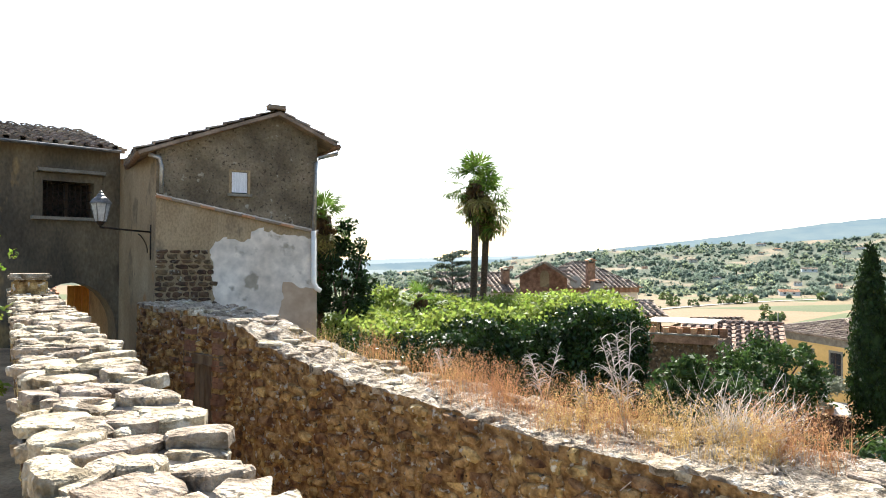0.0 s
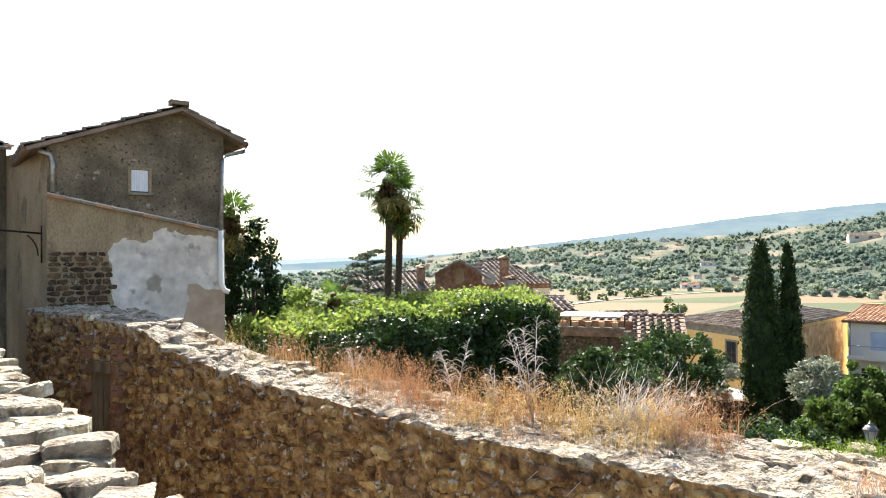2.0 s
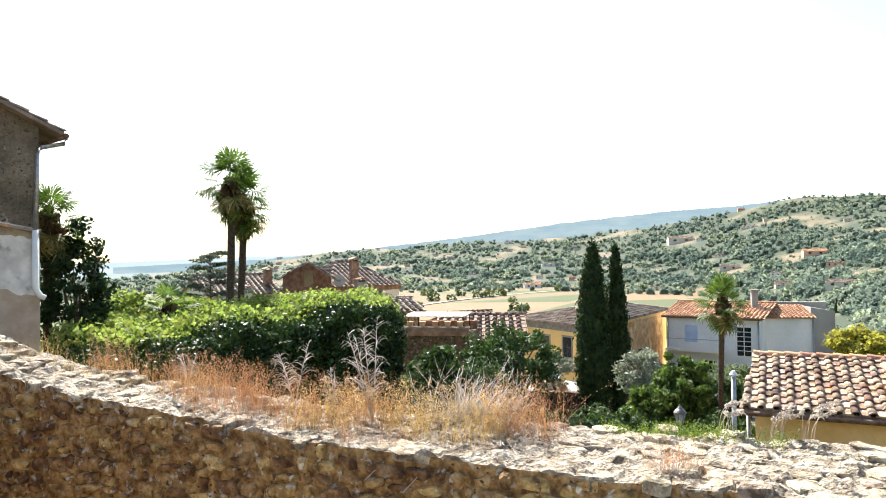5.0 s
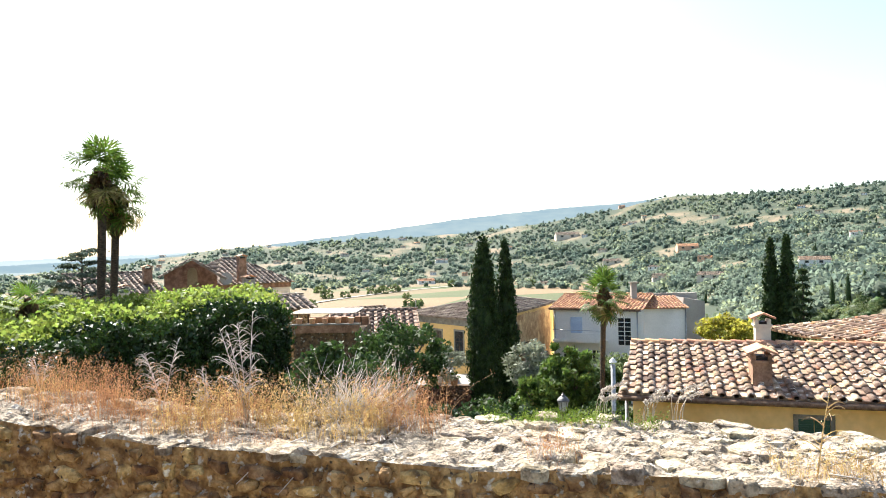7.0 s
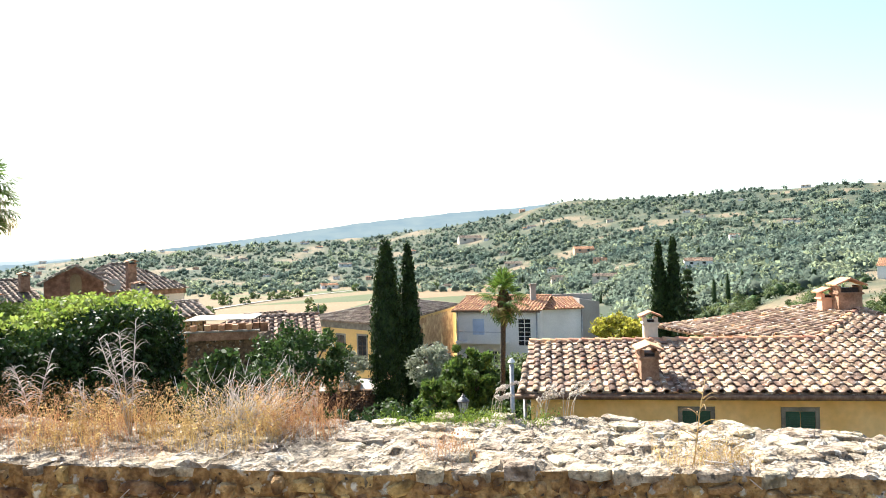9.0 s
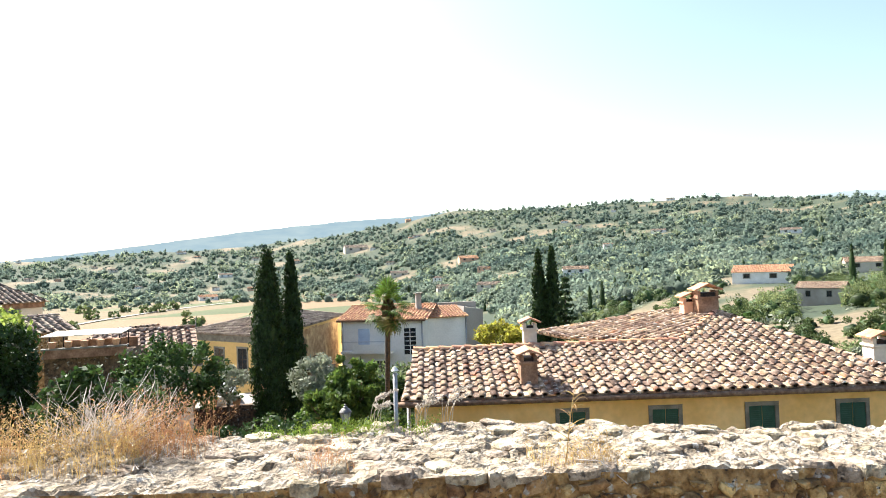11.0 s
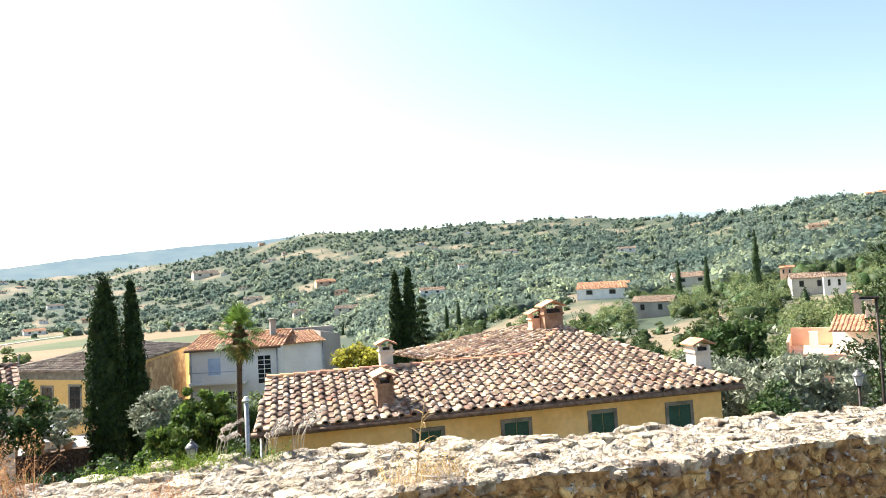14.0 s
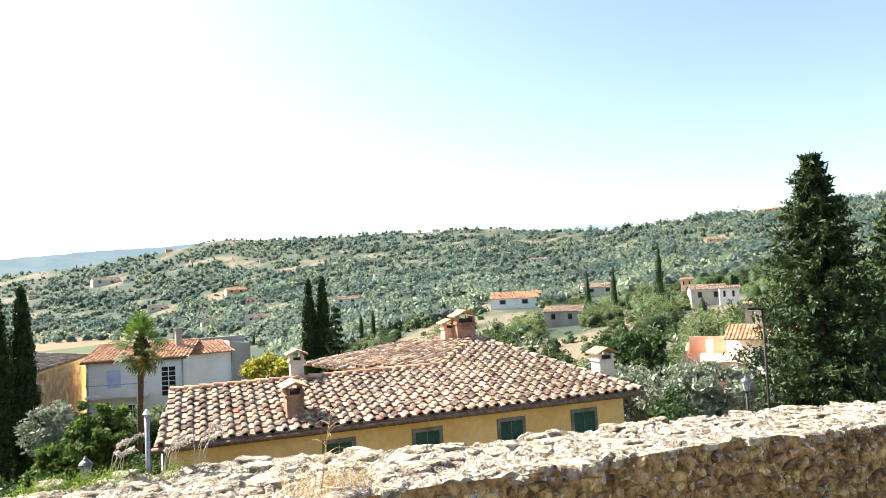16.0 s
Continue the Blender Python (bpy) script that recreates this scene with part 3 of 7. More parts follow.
# flat stones of the top
places = []
s = 0.1
while s < WALL_LEN:
    step = rnd.uniform(0.14, 0.36)
    th = float(np.interp(s, [a for a, _ in THICK], [b for _, b in THICK]))
    w = rnd.uniform(0.0, 0.05)
    while w < th - 0.08:
        d = rnd.uniform(0.14, 0.36)
        sc, wc = s + step / 2 + rnd.uniform(-0.06, 0.06), w + d / 2
        edge = w < 0.055
        soil = 0.28 < wc < 1.1 and 5.0 < sc < 12.2
        back_edge = w > th - 0.4
        if rnd.random() < (0.6 if edge else 0.5 if back_edge else 0.16 if soil else 0.6):
            zt = wall_top(sc) + 0.02 * (wc / th) ** 2
            m = Matrix.Translation(wall_point(sc, wc, zt + (rnd.uniform(-0.07, -0.03) if edge else rnd.uniform(-0.05, 0.0) if back_edge else rnd.uniform(-0.06, -0.022)))) @ Matrix.Rotation(math.atan2(WALL_DIR.y, WALL_DIR.x) + rnd.uniform(-0.4, 0.4), 4, "Z") @ Matrix.Rotation(rnd.uniform(-0.09, 0.09), 4, "X") @ Matrix.Rotation(rnd.uniform(-0.09, 0.09), 4, "Y")
            places.append(m @ Matrix.Diagonal((step * (rnd.uniform(1.0, 1.5) if edge else 1.08), d * (rnd.uniform(1.0, 1.4) if edge else 1.04), (rnd.uniform(0.07, 0.13) if edge else rnd.uniform(0.05, 0.09)), 1)))
        w += d
    s += step
coping = tagged(new("wall_coping"), "uneven sunlit flat coping stones on the lane wall", "coping", kind="structure")
lay_stones(places, FLAT_STONES, SLAB, SLAB_J, coping, (4.5, 4.0))

# ---- the near parapet ----
PAR_A, PAR_DIR = Vector((-0.34, 1.34)), Vector((-0.520, 0.854))
PAR_L = Vector((-0.854, -0.520))
PAR_LEN = 13.0
parapet = tagged(new("parapet"), "low parapet of loose flat stones beside the terrace", "parapet", kind="structure")


def par_top(s):
    return 0.945 + 0.013 * min(s, 5.5) + 0.002 * s + 0.03 * noise.noise(Vector((s * 1.5, 8.8, 0)))


def par_point(s, w, z):
    p = PAR_A + PAR_DIR * s + PAR_L * w
    return Vector((p.x, p.y, z))


V, Fc = [], []
ns, row = 260, 22
for i in range(ns + 1):
    s = PAR_LEN * i / ns
    zt = par_top(s) - 0.035
    for j in range(8):
        z = -2.4 + (zt + 2.4) * j / 7
        V.append(par_point(s, 0.04 + 0.05 * noise.noise(Vector((s * 3, z * 3, 2))), z))
    for j in range(1, 7):
        V.append(par_point(s, 0.5 * j / 7, zt + 0.03 * noise.noise(Vector((s * 4, j, 1))) + 0.02 * noise.noise(Vector((s * 11, j * 2.1, 5)))))
    for j in range(8):
        z = zt + (-0.2 - zt) * j / 7
        V.append(par_point(s, 0.48 + 0.04 * noise.noise(Vector((s * 3, z * 3, 7))), z))
for i in range(ns):
    for j in range(row - 1):
        a = i * row + j
        Fc.append((a, a + row, a + row + 1, a + 1))
Fc.append(tuple(range(row)))
me = bpy.data.meshes.new("parapet_core")
me.from_pydata([tuple(v) for v in V], [], Fc)
me.materials.append(MORTAR)
me.materials.append(CAPMORTAR)
for p in me.polygons:
    p.material_index = 1 if len(p.vertices) == 4 and 7 <= p.index % (row - 1) < 14 else 0
ob = new("parapet_core", me)
ob.parent = parapet
places = []
ang = math.atan2(PAR_DIR.y, PAR_DIR.x)
for lift, keep in ((-0.045, 1.0), (0.0, 0.8)):
    s = 0.0
    while s < PAR_LEN:
        step = rnd.uniform(0.10, 0.25)
        w = rnd.uniform(-0.06, 0.03)
        while w < 0.49:
            d = rnd.uniform(0.10, 0.33)
            if w + d > 0.56:
                d = max(0.10, 0.56 - w)
            if rnd.random() < keep:
                m = Matrix.Translation(par_point(s + step / 2 + rnd.uniform(-0.05, 0.05), w + d / 2, par_top(s) + lift + rnd.uniform(-0.025, 0.012))) @ Matrix.Rotation(ang + rnd.uniform(-0.9, 0.9), 4, "Z") @ Matrix.Rotation(rnd.uniform(-0.13, 0.13), 4, "X") @ Matrix.Rotation(rnd.uniform(-0.13, 0.13), 4, "Y")
                places.append(m @ Matrix.Diagonal((step * rnd.uniform(1.0, 1.4), d * rnd.uniform(0.9, 1.2), rnd.uniform(0.045, 0.075), 1)))
            w += d
        s += step
lay_stones(places, FLAT_STONES, SLAB, SLAB_J, parapet, (-0.8, 1.9))
places = []
for side, wx, nrm in ((0, 0.0, -PAR_L), (1, 0.51, PAR_L)):
    bs = Matrix(((PAR_DIR.x, 0, nrm.x, 0), (PAR_DIR.y, 0, nrm.y, 0), (0, 1, 0, 0), (0, 0, 0, 1)))
    z = 0.1
    while z < 0.95:
        h = rnd.uniform(0.09, 0.15)
        s = 0
        while s < PAR_LEN:
            w = rnd.uniform(0.15, 0.34)
            if z + h < par_top(s) - 0.04:
                places.append(Matrix.Translation(par_point(s + w / 2, wx - 0.03 * (1 if side else -1), z + h / 2)) @ bs @ Matrix.Diagonal((w, h, 0.10, 1)))
            s += w
        z += h
lay_stones(places, ROUGH_STONES, STONE, STONE_J, parapet, (-0.8, 1.9), 120)

# terrace on which the camera stands, and the lane below
bm = bmesh.new()
a, b = PAR_A + PAR_DIR * 13 + PAR_L * 0.5, PAR_A + PAR_DIR * -0.2 + PAR_L * 0.5
poly = [(a.x, a.y), (b.x, b.y), (1.2, -0.2), (4.0, -5.5), (4.0, -16), (-16, -16), (-16, 12)]
lo = [bm.verts.new((x, y, -2.6)) for x, y in poly]
hi = [bm.verts.new((x, y, 0)) for x, y in poly]
bm.faces.new(hi)
for i in range(len(poly)):
    j = (i + 1) % len(poly)
    bm.faces.new((lo[i], lo[j], hi[j], hi[i]))
tagged(part("terrace_ground", bm, EARTH), "dry earth terrace behind the low parapet", "ground", kind="structure")
bm = bmesh.new()
for q in ((wall_point(-6, 0.1, -1.9), wall_point(24, 0.1, -2.3), wall_point(24, -8, -2.3), wall_point(-6, -6, -1.9)),):
    bm.faces.new([bm.verts.new(v) for v in q])
tagged(part("lane_paving", bm, LANEPAVE), "grey paved lane between the two walls", "lane", kind="structure")


# ---- roofs ----
def roof_frame(origin, eave, up):
    """Frame of a roof plane: u along the eave, v up the slope, w out of it."""
    u = Vector(eave).normalized()
    v = Vector(up)
    v = (v - u * v.dot(u)).normalized()
    w = u.cross(v)
    if w.z < 0:
        w = -w
    return Matrix(((u.x, v.x, w.x, origin[0]), (u.y, v.y, w.y, origin[1]), (u.z, v.z, w.z, origin[2]), (0, 0, 0, 1)))


def inside(u, v, poly):
    c = False
    for (x0, y0), (x1, y1) in zip(poly, poly[1:] + poly[:1]):
        if (y0 > v) != (y1 > v) and u < (x1 - x0) * (v - y0) / (y1 - y0) + x0:
            c = not c
    return c


def cover_tile(seed, seg=6):
    """A half-round cover tile lying up the slope, narrower at the top: unit pitch and unit course."""
    r = random.Random(seed)
    V, Fc = [], []
    for y, rad_, lift in ((-0.56, 0.31, 0.10), (0.56, 0.245, 0.0)):
        for k in range(seg + 1):
            a = math.pi * k / seg
            V.append((rad_ * math.cos(a), y + r.uniform(-0.01, 0.01), lift + rad_ * 0.85 * math.sin(a)))
    for k in range(seg + 1):
        a = math.pi * k / seg
        V.append((0.25 * math.cos(a), -0.55, 0.07 + 0.2 * math.sin(a)))
    n = seg + 1
    for k in range(seg):
        Fc += [(k, k + 1, n + k + 1, n + k), (k + 1, k, 2 * n + k, 2 * n + k + 1)]
    return V, Fc


COVERS = [cover_tile(k) for k in range(8)]


def tiled_roof(name, parent, origin, eave, up, poly, pitch, course, mat_piece, mat_joined, pieces=0, near=(0, 0), thick=0.07):
    """A roof slab with stepped flat under-tiles and half-round cover tiles; the pieces nearest to `near` are parts."""
    M = roof_frame(origin, eave, up)
    holder = new(name)
    holder.parent = parent
    bm = bmesh.new()
    lo = [bm.verts.new(M @ Vector((u, v, -thick))) for u, v in poly]
    hi = [bm.verts.new(M @ Vector((u, v, 0.0))) for u, v in poly]
    bm.faces.new(hi)
    bm.faces.new(lo[::-1])
    for i in range(len(poly)):
        j = (i + 1) % len(poly)
        bm.faces.new((lo[i], lo[j], hi[j], hi[i]))
    part("roof_deck", bm, mat_joined, holder)
    us, vs = [p[0] for p in poly], [p[1] for p in poly]
    cov, pan = [], []
    for a in range(int((max(us) - min(us)) / pitch) + 1):
        for b in range(int((max(vs) - min(vs)) / course) + 1):
            u, v = min(us) + pitch * (a + 0.5), min(vs) + course * (b + 0.45)
            if inside(u, v, poly):
                cov.append((u, v))
            if inside(u + pitch / 2, v, poly):
                pan.append((u + pitch / 2, v))
    PV, PF = [], []
    for u, v in pan:
        o, j = len(PV), rnd.uniform(0, 0.012)
        h, l = pitch * 0.34, course * 0.54
        for x, y, z in ((-h, -l, 0.045 + j), (h, -l, 0.045 + j), (h, l, 0.012), (-h, l, 0.012), (-h, -l, 0.005), (h, -l, 0.005)):
            PV.append(tuple(M @ Vector((u + x, v + y, z))))
        PF += [(o, o + 1, o + 2, o + 3), (o + 4, o + 5, o + 1, o)]
    me = bpy.data.meshes.new("flat_tiles")
    me.from_pydata(PV, [], PF)
    me.materials.append(mat_joined)
    ob = new("flat_tiles", me)
    ob.parent = holder
    tagged(ob, kind="stuff")

    def mat_at(u, v):
        return M @ Matrix.Translation((u + rnd.uniform(-0.015, 0.015), v, 0.02)) @ Matrix.Rotation(rnd.uniform(-0.05, 0.05), 4, "Z") @ Matrix.Diagonal((pitch * rnd.uniform(0.93, 1.05), course, pitch * rnd.uniform(0.8, 0.95), 1))

    ms = [mat_at(u, v) for u, v in cov]
    ms.sort(key=lambda m: (Vector(m.translation[:2]) - Vector(near)).length)
    if pieces:
        shared = []
        for Vc, Fcc in COVERS:
            me = bpy.data.meshes.new("cover_tile")
            me.from_pydata(Vc, [], Fcc)
            me.polygons.foreach_set("use_smooth", np.ones(len(Fcc), dtype=bool))
            me.materials.append(mat_piece)
            shared.append(me)
        for i, m in enumerate(ms[:pieces]):
            ob = new("cover_tile", shared[i % 8])
            ob.parent = holder
            ob.matrix_basis = m
    AV, AF = [], []
    for i, m in enumerate(ms[pieces:]):
        Vc, Fcc = COVERS[i % 8]
        o = len(AV)
        AV += [tuple(m @ Vector(v)) for v in Vc]
        AF += [tuple(o + q for q in f) for f in Fcc]
    if AV:
        me = bpy.data.meshes.new("cover_tiles")
        me.from_pydata(AV, [], AF)
        me.polygons.foreach_set("use_smooth", np.ones(len(AF), dtype=bool))
        me.materials.append(mat_joined)
        ob = new("cover_tiles", me)
        ob.parent = holder
        tagged(ob, kind="stuff")
    return holder


def ridge_row(name, parent, a, b, mat, size=0.13, step=0.4):
    """Half-round ridge tiles from a to b."""
    a, b = Vector(a), Vector(b)
    d = b - a
    n = max(1, int(d.length / step))
    x = d.normalized()
    side = x.cross(Vector((0, 0, 1))).normalized()
    upv = side.cross(x)
    V, Fc = [], []
    for i in range(n):
        p0, p1 = a + d * (i / n), a + d * ((i + 1.08) / n)
        o = len(V)
        for p, rr, lf in ((p0, size, 0.025), (p1, size * 0.86, 0.0)):
            for k in range(7):
                t = math.pi * k / 6
                V.append(tuple(p + side * rr * math.cos(t) * rnd.uniform(0.97, 1.03) + upv * (rr * 0.8 * math.sin(t) + lf - 0.02)))
        for k in range(6):
            Fc.append((o + k, o + k + 1, o + 8 + k, o + 7 + k))
    me = bpy.data.meshes.new(name)
    me.from_pydata(V, [], Fc)
    me.polygons.foreach_set("use_smooth", np.ones(len(Fc), dtype=bool))
    me.materials.append(mat)
    ob = new(name, me)
    ob.parent = parent
    return ob


def prism(name, poly, z0, z1, mat, parent, label=""):
    """An upright block on a plan outline; z1 may be a number or one height a corner."""
    bm = bmesh.new()
    z1 = [z1] * len(poly) if isinstance(z1, (int, float)) else z1
    lo = [bm.verts.new((x, y, z0)) for x, y in poly]
    hi = [bm.verts.new((x, y, z)) for (x, y), z in zip(poly, z1)]
    bm.faces.new(hi)
    bm.faces.new(lo[::-1])
    for i in range(len(poly)):
        j = (i + 1) % len(poly)
        bm.faces.new((lo[i], lo[j], hi[j], hi[i]))
    bmesh.ops.recalc_face_normals(bm, faces=bm.faces)
    return part(name, bm, mat, parent, label)


def facing(a, b):
    """Frame on a wall's face from a to b: x along it, y outward to the right of a-b, z up."""
    a, b = Vector((*a, 0)), Vector((*b, 0))
    x = (b - a).normalized()
    y = Vector((x.y, -x.x, 0))
    return Matrix(((x.x, y.x, 0, a.x), (x.y, y.y, 0, a.y), (0, 0, 1, 0), (0, 0, 0, 1)))


def window(parent, m, x, z, w, h, kind="glass", frame_mat=None, depth=0.1):
    """A window on a wall face: surround, recessed pane or shutters, sill."""
    win = new("window")
    win.parent = parent
    fm = frame_mat or GREYSTONE
    t = 0.1 * w / 0.7
    boxpart("surround", (x - w / 2 - t, x - w / 2, -0.06, 0.03, z, z + h), fm, win, bevel=0.006, m=m)
    boxpart("surround", (x + w / 2, x + w / 2 + t, -0.06, 0.03, z, z + h), fm, win, bevel=0.006, m=m)
    boxpart("lintel", (x - w / 2 - t, x + w / 2 + t, -0.06, 0.032, z + h, z + h + t), fm, win, bevel=0.006, m=m)
    boxpart("sill", (x - w / 2 - t * 1.2, x + w / 2 + t * 1.2, -0.06, 0.09, z - t * 0.8, z), fm, win, bevel=0.006, m=m)
    if kind == "shutter":
        for sx in (-1, 1):
            c = x + sx * w / 4
            boxpart("shutter", (c - w / 4 + 0.008, c + w / 4 - 0.008, -0.03, 0.012, z + 0.01, z + h - 0.01), SHUTTER, win, "dark green louvred shutter", bevel=0.004, m=m)
            k = int(h / 0.055)
            bm = bmesh.new()
            for i in range(2, k - 2):
                zz = z + h * i / k
                box(bm, c - w / 4 + 0.05, c + w / 4 - 0.05, 0.008, 0.024, zz, zz + 0.03, 0, m)
            part("louvre", bm, SHUTTER, win)
    else:
        boxpart("pane", (x - w / 2, x + w / 2, -0.05, 0.004, z, z + h), DARKGLASS, win, "dark glass pane", bevel=0, m=m)
        boxpart("glazing_bar", (x - 0.025 * w, x + 0.025 * w, -0.04, 0.018, z, z + h), WHITE if kind == "glass" else DARKWOOD, win, bevel=0, m=m)
        boxpart("glazing_bar", (x - w / 2, x + w / 2, -0.04, 0.017, z + h * 0.62, z + h * 0.62 + 0.04 * w), WHITE if kind == "glass" else DARKWOOD, win, bevel=0, m=m)
    return win


# ---- the yellow house below the wall ----
near_house = thing("yellow_house", (0, 0, 0), "yellow ochre plastered house with weathered terracotta roof and green shutters", "house")
NB, NU, NN = Vector((13.06, 12.88, -2.2)), Vector((0.687, -0.727, 0)), Vector((0.727, 0.687, 0))


def nh(u, n, z):
    return NB + NU * u + NN * n + Vector((0, 0, z))


SL = 0.222
ks = math.sqrt(1 + SL * SL)
tiled_roof("front_roof", near_house, nh(0, 0, 0), NU, NN + Vector((0, 0, SL)), [(0, 0), (14.2, 0), (11.27, 6.74 * ks), (8.9, 3.85 * ks), (0.3, 3.75 * ks)], 0.335, 0.40, TILE, TILE_J, 295, (15.5, 11.5))
la, lb, lc = nh(11.27, 6.74, 1.49), nh(8.9, 3.85, 0.86), nh(5.96, 8.3, 0.57)
nrm = (lb - la).cross(lc - la).normalized()
if nrm.z < 0:
    nrm = -nrm
lev = nrm.cross(Vector((0, 0, 1))).normalized()
if lev.dot(NN) < 0:
    lev = -lev
upd = nrm.cross(lev)
if upd.z < 0:
    upd = -upd
Mf = roof_frame(lb, lev, upd).inverted()
pts = [(Mf @ p) for p in (lb, la, la + lev * 2.4, lc + lev * 2.6, lc, )]
tiled_roof("side_roof", near_house, lb, lev, upd, [(p.x, p.y) for p in pts], 0.335, 0.40, TILE, TILE_J)
prism("back_slope", [tuple(nh(14.2, 0, 0)[:2]), tuple(nh(11.27, 6.74, 0)[:2]), tuple(nh(11.27, 9.1, 0)[:2]), tuple(nh(14.2, 12.5, 0)[:2])], -2.34, [-2.21, -0.74, -0.74, -2.21], TILE_J, near_house)
prism("back_slope", [tuple(nh(0.3, 3.75, 0)[:2]), tuple(nh(8.9, 3.85, 0)[:2]), tuple(nh(8.9, 7.4, 0)[:2]), tuple(nh(0.3, 7.4, 0)[:2])], -2.3, [-1.4, -1.4, -2.1, -2.1], TILE_J, near_house)
ridge_row("ridge_tiles", near_house, nh(0.25, 3.78, 0.86), nh(8.9, 3.87, 0.88), TILE_OR, 0.14)
ridge_row("hip_tiles", near_house, nh(14.2, 0.0, 0.02), nh(11.27, 6.74, 1.53), TILE_J, 0.14)
ridge_row("hip_tiles", near_house, nh(8.9, 3.85, 0.88), nh(11.27, 6.74, 1.53), TILE_OR, 0.13)
prism("wall", [tuple(nh(u, n, 0)[:2]) for u, n in ((0.35, 0.45), (13.8, 0.45), (13.8, 11.5), (9.0, 11.5), (9.0, 7.0), (0.35, 7.0))], -9.0, -2.3, YELLOW, near_house)
tube("gutter", [nh(-0.05, -0.06, -0.1), nh(14.25, -0.06, -0.1)], 0.075, RUSTPIPE, near_house, "brown metal gutter")
mfr = facing(tuple(nh(0.35, 0.45, 0)[:2]), tuple(nh(13.8, 0.45, 0)[:2]))
for u in (4.3, 6.85, 9.5, 12.0):
    window(near_house, mfr, u, -4.2, 0.72, 1.45, "shutter")
tube("downpipe", [nh(0.2, 0.3, -0.15), nh(0.2, 0.3, -6)], 0.05, ZINC, near_house, "zinc downpipe")


def chimney(at, turn, w, d, h, cap, mat, label, group=""):
    """A chimney: shaft, collar, little tiled cap on piers."""
    c = thing("chimney", at, label, "chimney", turn=turn)
    boxpart("shaft", (-w / 2, w / 2, -d / 2, d / 2, -0.6, h), mat, c, bevel=0.012)
    boxpart("collar", (-w / 2 - 0.05, w / 2 + 0.05, -d / 2 - 0.05, d / 2 + 0.05, h, h + 0.07), mat, c, bevel=0.01)
    for sx in (-1, 1):
        boxpart("pier", (sx * w / 2 - 0.05 - 0.04 * sx, sx * w / 2 + 0.05 - 0.04 * sx, -d / 2 + 0.01, d / 2 - 0.01, h + 0.07, h + 0.07 + cap * 0.5), mat, c, bevel=0.006)
    bm = bmesh.new()
    box(bm, -w / 2 + 0.1, w / 2 - 0.1, -d / 2 + 0.06, d / 2 - 0.06, h + 0.06, h + cap * 0.5, 0)
    part("flue", bm, IRON, c)
    for sx in (-1, 1):
        bm = bmesh.new()
        z0, z1 = h + 0.07 + cap * 0.5, h + 0.07 + cap
        k = 5
        for i in range(k):
            y0, y1 = -d / 2 - 0.1 + (d + 0.2) * i / k, -d / 2 - 0.1 + (d + 0.2) * (i + 0.92) / k
            vs = [bm.verts.new(p) for p in ((0, y0, z1), (sx * (w / 2 + 0.13), y0, z0), (sx * (w / 2 + 0.13), y1, z0 + 0.01), (0, y1, z1 + 0.01), (0, y0, z1 + 0.05), (sx * (w / 2 + 0.14), y0, z0 + 0.05), (sx * (w / 2 + 0.14), y1, z0 + 0.06), (0, y1, z1 + 0.06))]
            for q in ((0, 1, 2, 3), (7, 6, 5, 4), (0, 4, 5, 1), (1, 5, 6, 2), (2, 6, 7, 3)):
                bm.faces.new([vs[i_] for i_ in q])
        bmesh.ops.recalc_face_normals(bm, faces=bm.faces)
        part("cap_tiles", bm, TILE_OR, c, "sloping orange cap tiles")
    return c


chimney(nh(3.55, 1.1, 0.25), -46, 0.46, 0.75, 0.5, 0.3, BRICK, "low brick chimney with gabled tile cap on the roof")
chimney(nh(4.05, 4.15, 0.75), -46, 0.42, 0.42, 0.6, 0.3, CREAM, "plastered chimney with tiled cap behind the ridge")
chimney(nh(11.0, 7.0, 1.45), -46, 0.75, 0.6, 0.55, 0.45, BRICK, "brick chimney with rough tiled cap at the roof top")
chimney(nh(10.55, 7.5, 1.3), -46, 0.5, 0.5, 0.5, 0.3, PINK, "salmon plastered chimney with tiled cap")
chimney(nh(13.95, 1.75, 0.1), -46, 0.55, 0.55, 0.68, 0.35, CREAM, "plastered chimney with dark tiled cap near the eave")

# ---- the old house and the gate over the lane ----
HA, HB = Vector((-5.36, 13.11)), Vector((-2.46, 14.63))
HC, HD = Vector((-7.17, 15.6)), Vector((-11.2, 12.2))
old_house = thing("old_house", (0, 0, 0), "old grey rendered house with patched plaster and tiled gable roof", "house")
mg = facing(tuple(HA), tuple(HB))
GL = (HB - HA).length
back = Vector((-0.47, 0.88)) * 5.0


def gp(x, z, y=0.0):
    return mg @ Vector((x, y, z))


# gable wall: upper grey render, lower tan render
def sheet(name, outline, y0, y1, mat, parent, label="", m=mg):
    bm = bmesh.new()
    f = [bm.verts.new(m @ Vector((x, y1, z))) for x, z in outline]
    b = [bm.verts.new(m @ Vector((x, y0, z))) for x, z in outline]
    bm.faces.new(f)
    bm.faces.new(b[::-1])
    for i in range(len(outline)):
        j = (i + 1) % len(outline)
        bm.faces.new((b[i], b[j], f[j], f[i]))
    bmesh.ops.recalc_face_normals(bm, faces=bm.faces)
    return part(name, bm, mat, parent, label)


